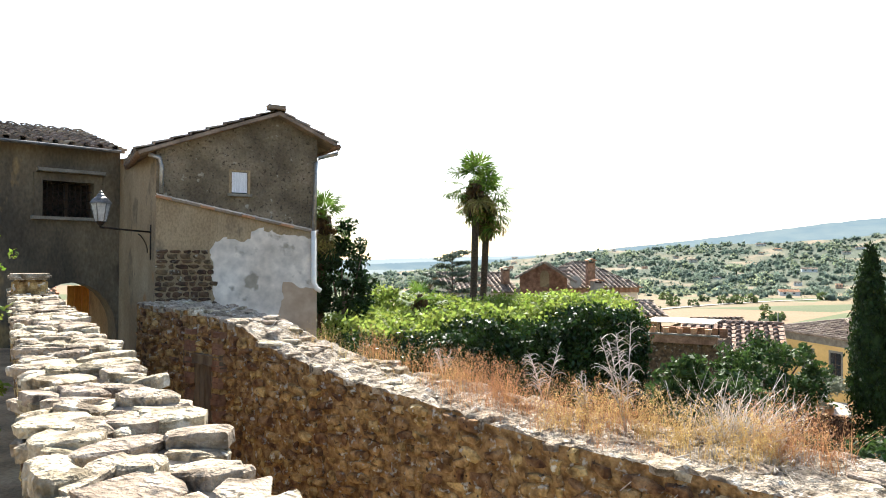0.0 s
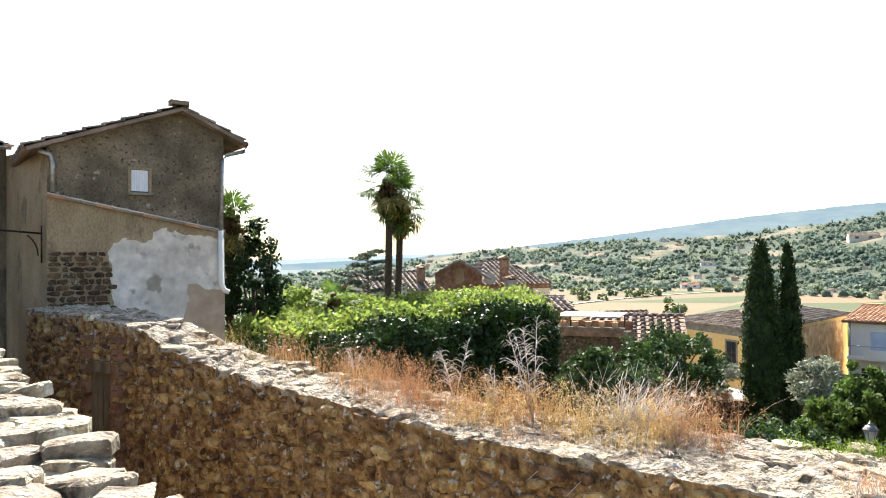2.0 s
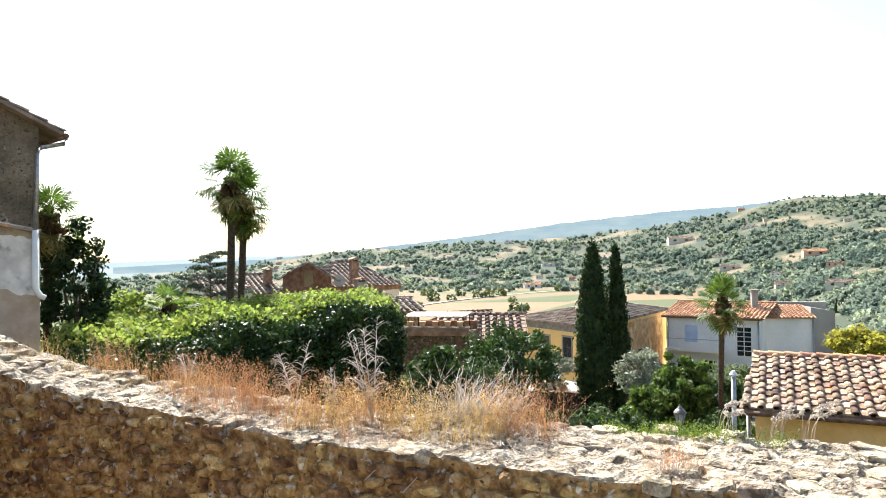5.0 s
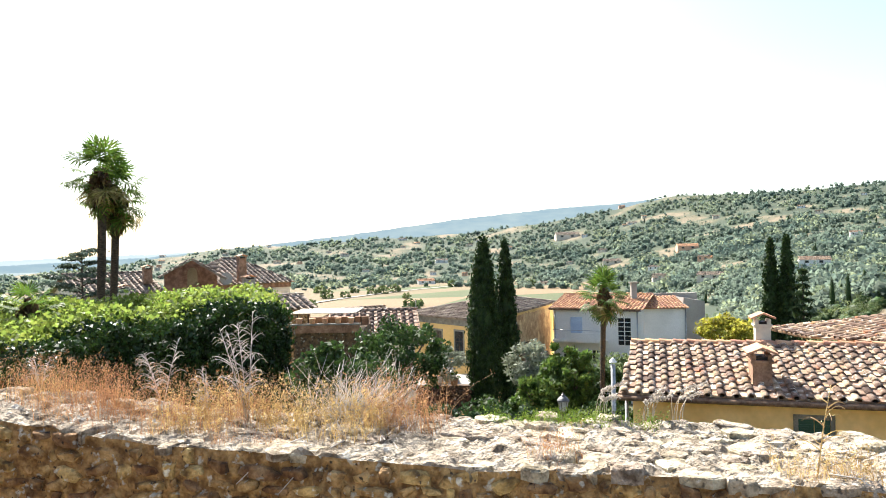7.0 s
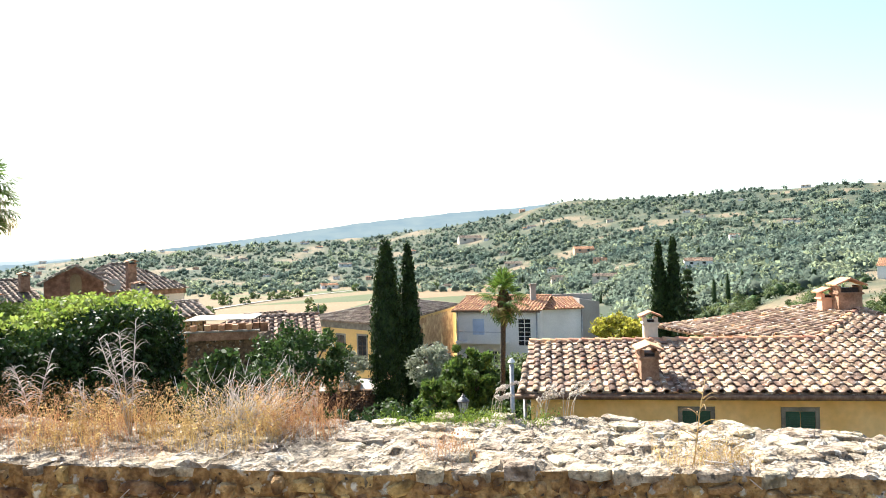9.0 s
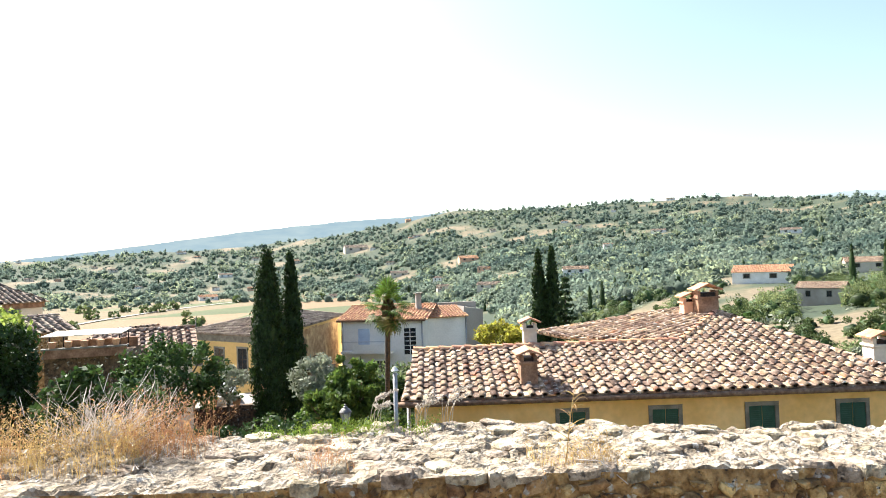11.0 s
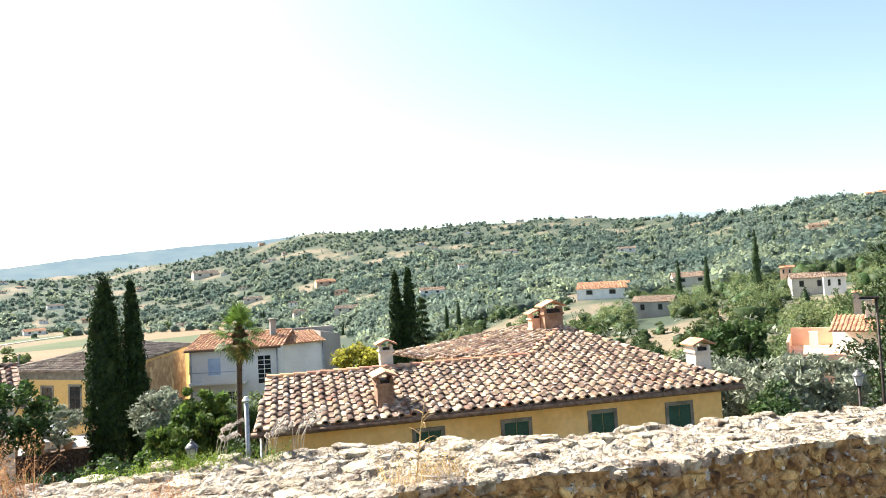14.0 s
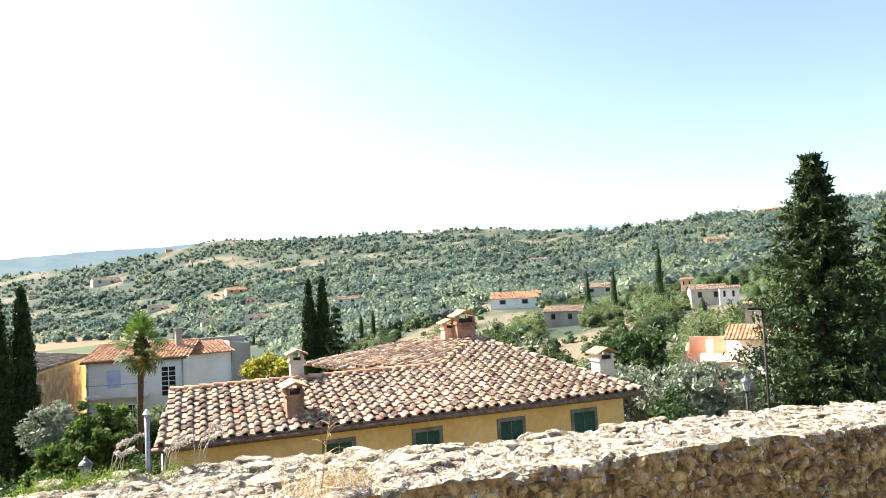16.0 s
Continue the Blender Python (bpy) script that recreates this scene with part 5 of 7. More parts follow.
# white house
wh, wm, ww_ = simple_house("white_house", (41.0, 50.2), (45.2, 43.6), 9, -12, -3.65, 0.95, WHITE, TILE_OR, "white plastered house with orange tiled roof and balcony", [(3.6, -8.7, 1.1, 1.2), (1.4, -8.7, 1.0, 1.2)], frame_mat=WHITE, pitch=0.33, course=0.4)
boxpart("balcony_slab", (0.2, 5.0, 0, 1.1, -6.7, -6.5), WHITE, wh, m=wm)
boxpart("balcony_door", (1.6, 2.7, -0.03, 0.03, -6.5, -4.5), SHUTTER_PALE, wh, "pale blue-grey closed balcony shutter", m=wm)
for k in range(9):
    boxpart("shutter_slat", (1.62, 2.68, 0.03, 0.045, -6.4 + k * 0.21, -6.27 + k * 0.21), SHUTTER_PALE, wh, bevel=0, m=wm)
boxpart("roof_fascia", (-0.35, 8.1, 0.32, 0.42, -3.86, -3.72), RUSTPIPE, wh, "brown eaves gutter", m=wm)
boxpart("balcony_front", (1.4, 5.0, 1.05, 1.12, -6.5, -5.85), WHITE, wh, "white balcony parapet", m=wm)
tube("balcony_rail", [wm @ Vector((0.2, 1.08, -5.6)), wm @ Vector((5.0, 1.08, -5.6))], 0.03, ZINC, wh)
boxpart("stair_window", (6.0, 7.1, -0.03, 0.02, -6.9, -4.5), DARKGLASS, wh, "tall dark stair window", m=wm)
for k in range(1, 6):
    boxpart("glazing_bar", (6.0, 7.1, 0.02, 0.05, -6.9 + k * 0.4, -6.85 + k * 0.4), WHITE, wh, bevel=0, m=wm)
boxpart("glazing_bar", (6.52, 6.58, 0.02, 0.05, -6.9, -4.5), WHITE, wh, bevel=0, m=wm)
for x in (0.12, 7.7):
    tube("downpipe", [wm @ Vector((x, 0.08, -3.8)), wm @ Vector((x, 0.08, -10))], 0.06, ZINC, wh)
wing = thing("white_house_wing", (0, 0, 0), "white and grey end wing with low tiled roof and chimney", "house")
wgm = facing((46.6, 45.0), (51.0, 42.4))
prism("wall", [tuple((wgm @ Vector(p))[:2]) for p in ((0, 0, 0), (4.3, 0, 0), (4.3, -7, 0), (0, -7, 0))], -11, -3.7, WHITE, wing)
prism("end_wall", [tuple((wgm @ Vector(p))[:2]) for p in ((4.3, -0.6, 0), (6.4, -1.0, 0), (6.4, -7, 0), (4.3, -7, 0))], -11, [-2.9, -3.3, -3.3, -2.9], GREYHOUSE, wing, "grey rendered end wall")
tiled_roof("roof", wing, wgm @ Vector((-0.3, 0.4, -3.75)), wgm.to_3x3() @ Vector((1, 0, 0)), wgm.to_3x3() @ Vector((0, -1, 0.25)), [(0, 0), (4.7, 0), (4.7, 3.6), (0, 3.6)], 0.33, 0.4, TILE_OR, TILE_OR)
boxpart("parapet", (-2.5, 6.5, -3.7, -3.3, -3.4, -2.62), GREYHOUSE, wing, "grey roof parapet", m=wgm)
tube("downpipe", [wgm @ Vector((4.25, 0.1, -3.8)), wgm @ Vector((4.25, 0.1, -10))], 0.06, ZINC, wing)
boxpart("chimney_stack", (-0.3, 0.2, -1.6, -1.1, -3.6, -1.5), GREYHOUSE, wing, "slender grey chimney", m=wgm)
boxpart("chimney_cap", (-0.4, 0.3, -1.7, -1.0, -1.5, -1.4), GREYSTONE, wing, m=wgm)
# villa and the houses round it
vh, vm, vw = simple_house("pale_villa", (13.6, 65.2), (20.9, 67.0), 11, -9, -0.75, 2.3, CREAM, TILE_OLD, "pale villa with weathered tiled roof behind the hedge", [(2.8, -3.0, 0.8, 1.3), (5.0, -2.9, 0.9, 1.5, "shutter")], hip=3.4)
boxpart("brick_cornice", (-0.1, vw + 0.1, -0.02, 0.12, -1.35, -0.8), BRICK, vh, "red brick cornice", m=vm)
gh = thing("brick_gable_house", (0, 0, 0), "red brick gabled dormer house with round-headed niche", "house")
gm = facing((8.6, 63.0), (12.9, 62.3))
sheet("gable_wall", [(0, -4), (4.36, -4), (4.36, 0.15), (2.3, 1.5), (0, 0.25)], -0.4, 0, BRICK, gh, "weathered brick gable", gm)
prism("side_wall", [tuple((gm @ Vector(p))[:2]) for p in ((-0.01, -0.4, 0), (0.4, -0.4, 0), (0.4, -7, 0), (-0.01, -7, 0))], -4, 0.2, CREAM, gh)
gR = gm.to_3x3()
for nm, ox, zx, run_ in (("left_slope", -0.4, 0.0, 2.7), ("right_slope", 4.76, -0.1, 2.46)):
    sgn = 1 if ox < 0 else -1
    tiled_roof(nm, gh, gm @ Vector((ox, 0.35 if sgn < 0 else -7.0, zx + 0.05)), gR @ Vector((0, -sgn * -1.0, 0)), gR @ Vector((sgn * run_, 0, 1.6)), [(0, 0), (7.3, 0), (7.3, math.hypot(run_, 1.6)), (0, math.hypot(run_, 1.6))] if sgn > 0 else [(-7.3, 0), (0, 0), (0, math.hypot(run_, 1.6)), (-7.3, math.hypot(run_, 1.6))], 0.45, 0.5, TILE_OLD, TILE_OLD)
bmn = bmesh.new()
ring_ = [bmn.verts.new(gm @ Vector((2.3 + 0.42 * math.cos(math.pi * k / 10), 0.02, 0.35 + 0.5 * math.sin(math.pi * k / 10)))) for k in range(11)] + [bmn.verts.new(gm @ Vector((1.88, 0.02, -0.7))), bmn.verts.new(gm @ Vector((2.72, 0.02, -0.7)))]
bmn.faces.new(ring_)
part("niche", bmn, RENDER_TAN, gh, "pale round-headed blind niche")
for k in range(9):
    a = math.pi * k / 8
    boxpart("arch_brick", (-0.09, 0.09, 0, 0.09, 0.5, 0.66), BRICK, gh, bevel=0.01, m=gm @ Matrix.Translation((2.3, 0, 0.33)) @ Matrix.Rotation(a - math.pi / 2, 4, "Y"))
bmn = bmesh.new()
bmesh.ops.create_cone(bmn, cap_ends=True, segments=20, radius1=0.12, radius2=0.55, depth=0.12, matrix=gm @ Matrix.Translation((5.1, 0.4, -0.2)) @ Matrix.Rotation(radians(-80), 4, "X"))
part("satellite_dish", bmn, GREYHOUSE, gh, "grey satellite dish")
lh, lm, lw = simple_house("low_roofed_house", (2.2, 63.5), (8.4, 64.8), 9, -9, -1.2, 1.6, CREAM, TILE_OLD, "low pale house with weathered tiles", [(1.5, -2.9, 0.8, 1.1)])
an, anm, anw = simple_house("stone_annex", (12.9, 45.2), (15.8, 45.6), 4, -7, -1.9, 0.7, STONE_J, TILE_OLD, "stone annex with small tiled roof at the hedge end", [])
for at, w_, h_, m_, lb in (((5.2, 60.5, -1.9), 0.8, 1.1, CREAM, "round-topped chimney over the low roofs"), ((7.6, 66, 0.1), 0.7, 0.6, BRICK, "brick chimney over the low roofs"), ((15.6, 64.6, 0.0), 0.7, 1.5, BRICK, "tall brick chimney beside the dish"), ((15.7, 62.5, -1.3), 0.9, 0.9, GREYHOUSE, "squat grey chimney before the villa")):
    chimney(at, 8, w_, w_, h_, 0.35, m_, lb)
# roof terrace with a pergola
tr = thing("roof_terrace", (0, 0, 0), "brick roof terrace with pale slatted pergola", "terrace")
trm = facing((9.3, 28.6), (12.0, 27.0))
prism("base", [tuple((trm @ Vector(p))[:2]) for p in ((0, 0, 0), (2.9, 0, 0), (2.9, -4, 0), (0, -4, 0))], -9, -1.75, DARK_RUBBLE, tr)
boxpart("parapet_wall", (0, 2.9, -0.05, 0.2, -1.75, -1.42), BRICK, tr, "worn brick parapet", m=trm)
boxpart("parapet_coping", (-0.05, 2.95, -0.08, 0.25, -1.42, -1.36), GREYSTONE, tr, m=trm)
for k in range(5):
    bmp = bmesh.new()
    bmesh.ops.create_cone(bmp, cap_ends=True, segments=14, radius1=0.10, radius2=0.15, depth=0.24, matrix=trm @ Matrix.Translation((0.3 + k * 0.56, 0.08, -1.24)))
    part("flower_pot", bmp, TILE_OR, tr, "terracotta flower pot")
boxpart("back_wall", (0, 2.9, -3.2, -3.0, -1.75, -1.35), BRICK, tr, m=trm)
for x, y in ((0.1, -0.4), (2.6, -0.4), (0.1, -2.6), (2.6, -2.6)):
    tube("pergola_post", [trm @ Vector((x, y, -1.7)), trm @ Vector((x, y, -0.95))], 0.03, IRON, tr)
for k in range(13):
    boxpart("pergola_slat", (-0.2, 2.7, -2.9 + k * 0.21, -2.74 + k * 0.21, -0.95, -0.92), CREAM, tr, "pale pergola slat", bevel=0, m=trm)
r1 = simple_house("roofed_shed", (14.8, 38.6), (19.3, 36.6), 7, -9, -3.2, 1.1, CREAM, TILE, "low house with red-brown tiled roof beyond the terrace", [])
r2_ = simple_house("brown_roofed_house", (23.6, 54.2), (27.5, 54.6), 8, -9, -4.3, 1.0, CREAM, TILE, "low house with brown tiled roof beside the yellow house", [])
# salmon house with flat terrace
ph = thing("salmon_house", (0, 0, 0), "salmon coloured house with flat terrace and orange roof", "house")
pm = facing((65.3, 4.6), (65.5, 0.0))
prism("terrace_block", [tuple((pm @ Vector(p))[:2]) for p in ((0, 0, 0), (5.0, 0, 0), (5.0, -7, 0), (0, -7, 0))], -14, -6.6, PINK, ph)
boxpart("terrace_parapet", (0, 0.2, -7, 0, -6.6, -5.6), PINK, ph, m=pm)
boxpart("terrace_parapet", (0.2, 4.0, -7, -6.8, -6.6, -5.0), PINK, ph, m=pm)
prism("upper_storey", [tuple((pm @ Vector(p))[:2]) for p in ((3.6, -2.5, 0), (9.5, -0.5, 0), (9.5, -8, 0), (3.6, -8, 0))], -14, -4.6, WHITE, ph, "white upper storey")
boxpart("green_door", (4.1, 4.8, -2.6, -2.45, -6.6, -4.9), SHUTTER, ph, "green terrace door", m=pm)
boxpart("terrace_locker", (1.7, 2.4, -5.5, -4.8, -6.6, -5.2), WHITE, ph, "white locker on the terrace", m=pm)
for x in (0.7, 1.7):
    window(ph, pm, x, -9.6, 0.6, 1.5, "dark")
tiled_roof("roof", ph, pm @ Vector((3.2, -0.2, -4.7)), pm.to_3x3() @ Vector((1, 0.18, 0)), pm.to_3x3() @ Vector((0, -1, 0.3)), [(0, 0), (6.2, 0), (6.2, 3.4), (0, 3.4)], 0.33, 0.4, TILE_OR, TILE_OR)
chimney(pm @ Vector((6.4, -2.6, -3.8)), 0, 0.7, 0.7, 1.2, 0.3, CREAM, "plastered chimney on the salmon house")
chimney(pm @ Vector((5.6, -4.0, -3.6)), 0, 0.6, 0.6, 1.6, 0.3, GREYHOUSE, "grey chimney on the salmon house")

# houses across the valley
def ground_at(az, r):
    x, y = r * math.sin(radians(az)), r * math.cos(radians(az))
    return x, y, float(ground_z(x, y))


FAR_HOUSES = [(28.3, 1120, 27.8, 5.6, 0, 0, -15), (29.6, 1435, 26.2, 5.2, 0, 1, -8), (43.6, 1090, 27.1, 5.4, 1, 1, -1), (38.0, 1015, 18.5, 3.7, 1, 1, 6), (32.8, 1855, 21.5, 4.3, 0, 1, 13), (40.1, 1630, 54.0, 10.8, 1, 1, -10), (45.2, 1615, 21.4, 4.3, 0, 1, -3), (26.3, 1960, 22.7, 4.5, 0, 1, 4), (23.2, 1330, 13.2, 2.8, 0, 1, 11), (49.5, 1060, 29.9, 6.0, 3, 0, -12), (58.3, 610, 22.2, 4.4, 0, 2, -5), (64.9, 1015, 20.2, 4.0, 0, 1, 2), (51.0, 685, 22.7, 4.5, 1, 1, 9), (47.2, 805, 12.0, 2.8, 1, 1, -14), (65.9, 1750, 20.3, 4.1, 0, 1, -7), (71.5, 1720, 20.0, 4.0, 0, 1, 0), (72.3, 340, 24.5, 4.9, 0, 0, 7), (76.2, 212, 11.6, 2.8, 2, 2, 14), (79.3, 376, 19.0, 4.2, 1, 2, -9), (74.4, 925, 23.0, 4.6, 0, 1, -2), (87.2, 224, 5.6, 2.8, 2, 2, 5), (86.0, 308, 5.1, 2.8, 3, 0, 12), (87.6, 216, 9.9, 2.8, 1, 2, -11), (89.1, 205, 5.1, 2.8, 0, 2, -4), (88.2, 730, 15.1, 3.0, 3, 2, 3), (92.5, 1031, 17.1, 3.4, 3, 0, 10), (91.7, 1046, 13.9, 2.8, 1, 0, -13)]
rh = random.Random(23)
while len(FAR_HOUSES) < 62:
    az, r = rh.uniform(6, 62), rh.uniform(1180, 1950)
    if az > 46:
        r = rh.uniform(750, 1750)
    if openness(r * math.sin(radians(az)), r * math.cos(radians(az))) > -0.12:
        FAR_HOUSES.append((az, r, rh.uniform(9, 17), rh.uniform(4.0, 6.5), rh.choice((0, 1, 1, 3)), rh.choice((0, 1, 1, 2)), rh.uniform(-35, 35)))
for az, r, w_, h_, mt_, tl_, tn in FAR_HOUSES:
    x, y, zz = ground_at(az, r)
    if r < 400:
        h_, zz = max(h_, 4.4), zz + 0.4
    a_ = radians(az + tn)
    ux, uy = math.cos(a_) * w_ / 2, -math.sin(a_) * w_ / 2
    nm_ = {0: "white", 1: "cream", 2: "grey", 3: "salmon"}[mt_]
    simple_house("far_house", (x - ux, y - uy), (x + ux, y + uy), w_ * 0.6, zz - 3, zz + h_, w_ * 0.12, (WHITE, CREAM, GREYHOUSE, PINK)[mt_], (TILE_OR, TILE_OLD, TILE_J)[tl_], f"{nm_} country house with tiled roof among trees", [(w_ * 0.25, zz + h_ * 0.45, w_ * 0.1, h_ * 0.35, "dark"), (w_ * 0.7, zz + h_ * 0.45, w_ * 0.1, h_ * 0.35, "dark")], pitch=max(0.5, w_ / 36), course=max(0.6, w_ / 30))

# trees and hedge as first masses
def foliage(name, parent, pts, size, mat, label="", droop=0.0, longer=1.6):
    v, f = leaves(pts, size, droop, longer)
    ob = from_arrays(name, v, f, mat, parent)
    if label:
        tagged(ob, label)
    return ob


def cypress(at, h, r, label, n=9000, mat=None, group=""):
    """A flame-shaped cypress: trunk and dense upright sprays."""
    t = thing("cypress", at, label, "cypress tree", group)
    tube("trunk", [(0, 0, 0), (0.03, 0.02, h * 0.4), (0, 0, h * 0.93)], r * 0.16, BARK, t, r1=0.02)
    nc = n // 14
    zz = rng.uniform(0.02, 1, nc) ** 0.85
    prof = np.clip(np.minimum(1.0, (zz + 0.25) * 1.8) * (1 - zz ** 2.6) ** 0.8, 0.03, 1)
    th = rng.uniform(0, 2 * math.pi, nc)
    rr = r * prof * rng.uniform(0.75, 1.08, nc) * (1 + 0.1 * np.sin(th * 3 + zz * 9))
    cc = np.stack([rr * np.cos(th), rr * np.sin(th), zz * h], 1)
    pts = (cc[:, None, :] + rng.normal(size=(nc, 14, 3)) * np.array([0.10, 0.10, 0.22]) * max(r, 0.8)).reshape(-1, 3)
    foliage("crown", t, pts, 0.085 * max(1, h / 9), mat or L_CYP, droop=-1.6, longer=2.2)
    bm = bmesh.new()
    g = bmesh.ops.create_icosphere(bm, subdivisions=3, radius=1)
    for v in bm.verts:
        z01 = (v.co.z + 1) / 2
        pr = min(1.0, (z01 + 0.25) * 1.8) * max(0.0, 1 - z01 ** 2.6) ** 0.8
        a = math.atan2(v.co.y, v.co.x)
        q = r * 0.84 * pr * (1 + 0.12 * noise.noise(v.co * 4))
        v.co = Vector((q * math.cos(a), q * math.sin(a), z01 * h * 0.97))
    part("inner_foliage", bm, mat or L_CYP, t)
    return t


cypress((24.75, 37.2, -9.0), 11.3, 1.15, "tall dark green cypress below the wall", 14000, group="cypress pair")
cypress((26.5, 37.2, -9.0), 11.2, 0.8, "slender dark green cypress beside a larger one", 10000, group="cypress pair")
cypress((57.96, 39.5, -13.3), 15.5, 1.0, "slender dark cypress behind the yellow house", 7000, group="far cypress pair")
cypress((58.7, 38.4, -13.3), 15.75, 1.0, "slender dark cypress behind the yellow house", 7000, group="far cypress pair")


# ---- hedge over the garden wall ----
hedge = thing("hedge", (0, 0, 0), "ivy-covered garden wall topped with bright vine leaves", "hedge")
H_FL, H_FR, H_BR, H_BL = np.array((-2.7, 14.2)), np.array((5.75, 17.75)), np.array((6.0, 22.0)), np.array((-2.0, 22.2))


def hedge_top(a, b):
    """Height of the hedge at fractions a along and b back."""
    return -0.12 + 0.34 * a + 0.13 * np.sin(a * 17 + b * 3) + 0.10 * np.sin(a * 41 + b * 20) + 0.1 * b + 0.12 * np.sin(b * 9 + a * 23) * b - 0.5 * np.clip(1 - a / 0.75, 0, 1) * (1 - b) ** 2.5


def hedge_xy(a, b):
    a, b = np.asarray(a)[:, None], np.asarray(b)[:, None]
    return (H_FL * (1 - a) + H_FR * a) * (1 - b) + (H_BL * (1 - a) + H_BR * a) * b


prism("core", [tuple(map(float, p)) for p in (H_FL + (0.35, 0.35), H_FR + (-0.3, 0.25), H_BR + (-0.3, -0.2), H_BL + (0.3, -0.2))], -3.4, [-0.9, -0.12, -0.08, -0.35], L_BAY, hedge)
n = 26000
a, h01 = rng.uniform(0, 1, n), rng.uniform(0, 1, n)
xy = hedge_xy(a, np.zeros(n))
top = hedge_top(a, 0)
bulge = 0.10 * np.sin(a * 23 + h01 * 5) + 0.08 * np.sin(a * 57 + 2) * h01 + rng.normal(size=n) * 0.08
fn = np.array((0.39, -0.92))
pts = np.concatenate([xy + fn * (0.05 + bulge)[:, None], (-3.3 + (top + 3.3) * h01)[:, None]], 1)
foliage("ivy_face", hedge, pts, 0.085, L_IVY, "dark glossy ivy leaves", 0.9, 1.3)
n = 6000
b = rng.uniform(0, 1, n)
xy = hedge_xy(np.ones(n), b)
pts = np.concatenate([xy + rng.normal(size=(n, 2)) * 0.12, (-3.3 + (hedge_top(1.0, b) + 3.3) * rng.uniform(0, 1, n))[:, None]], 1)
foliage("ivy_side", hedge, pts, 0.085, L_IVY, "dark glossy ivy leaves", 0.9, 1.3)
n = 5200
a, b = rng.uniform(0, 1, n), rng.uniform(-0.02, 0.26, n)
pts = np.concatenate([hedge_xy(a, b), (hedge_top(a, b) + rng.normal(size=n) * 0.07)[:, None]], 1)
foliage("ivy_edge", hedge, pts, 0.085, L_IVY, "glossy ivy leaves along the edge", 0.5, 1.3)
n = 2600
a, b = rng.uniform(0, 1, n), rng.uniform(0.2, 1, n)
cc = np.concatenate([hedge_xy(a, b), (hedge_top(a, b) + rng.uniform(-0.2, 0.22, n))[:, None]], 1)
pts = (cc[:, None, :] + rng.normal(size=(n, 14, 3)) * np.array([0.17, 0.17, 0.09])).reshape(-1, 3)
foliage("vine_top", hedge, pts, 0.095, L_VINE, "sunlit yellow-green vine leaves", 0.2, 1.3)


# ---- trees ----
def broadleaf(name, at, crown, radii, label, cat, mat, clumps=60, per=60, clump_r=0.35, size=0.09, trunk=0.12, limbs=5, group="", shell=0.6, trunk_mat=None, droop=0.2, longer=1.6):
    """A tree or shrub: trunk, limbs and a crown of leaf clumps; crown is relative to at."""
    t = thing(name, at, label, cat, group)
    c = Vector(crown)
    tube("trunk", [(0, 0, -0.3), (c.x * 0.3, c.y * 0.3, c.z * 0.5), c], trunk, trunk_mat or BARK, t, r1=trunk * 0.4)
    for k in range(limbs):
        th = 2 * math.pi * k / limbs + rnd.uniform(-0.4, 0.4)
        e_ = c + Vector((radii[0] * 0.7 * math.cos(th), radii[1] * 0.7 * math.sin(th), radii[2] * rnd.uniform(-0.1, 0.6)))
        s_ = c * rnd.uniform(0.45, 0.8)
        tube("limb", [s_, (s_ + e_) / 2 + Vector((0, 0, 0.1 * radii[2])), e_], trunk * 0.45, trunk_mat or BARK, t, sides=6, r1=trunk * 0.1)
    foliage("crown", t, clumpy(tuple(c), radii, clumps, per, clump_r, shell), size, mat, droop=droop, longer=longer)
    return t


# dark bay tree and small things by the old house
broadleaf("bay_tree", (-2.35, 18.6, -3.5), (0, 0, 4.3), (0.75, 0.8, 1.75), "dark evergreen bay tree behind the old house", "tree", L_BAY, 90, 70, 0.28, 0.08)
broadleaf("vine_bush", (-1.5, 21.2, -3.5), (0, 0, 3.6), (0.95, 0.9, 0.75), "bright green bush above the hedge", "bush", L_VINE, 45, 60, 0.28, 0.09)
broadleaf("laurel_tree", (8.95, 17.6, -4.4), (0, 0, 2.9), (1.45, 1.4, 1.1), "rounded laurel tree with glossy leaves below the wall", "tree", L_BUSH, 120, 60, 0.3, 0.085, limbs=8)
broadleaf("fig_bush", (5.9, 14.9, -3.6), (0, 0, 2.3), (0.95, 0.7, 0.75), "leafy fig bush below the wall", "bush", L_BUSH, 60, 45, 0.25, 0.11, limbs=7)
broadleaf("fig_bush", (7.2, 15.3, -3.8), (0, 0, 2.1), (0.7, 0.7, 0.6), "leafy fig bush below the wall", "bush", L_BUSH, 40, 45, 0.25, 0.11, limbs=5)
broadleaf("laurel_shrub", (19.6, 22.6, -7.4), (0, 0, 3.2), (1.25, 1.2, 1.7), "tall yellowish green laurel shrub beside a palm", "shrub", L_LAUREL, 150, 55, 0.26, 0.11, limbs=6, droop=-0.8, longer=2.6)
broadleaf("laurel_shrub", (18.2, 22.6, -7.2), (0, 0, 2.4), (1.3, 1.2, 1.3), "green laurel shrub below the wall", "shrub", L_LAUREL, 110, 50, 0.28, 0.11, limbs=5, droop=-0.8, longer=2.6)
broadleaf("laurel_shrub", (21.3, 22.4, -7.4), (0, 0, 2.6), (1.1, 1.1, 1.3), "green laurel shrub below the wall", "shrub", L_BUSH, 80, 50, 0.28, 0.11, limbs=5, droop=-0.8, longer=2.6)
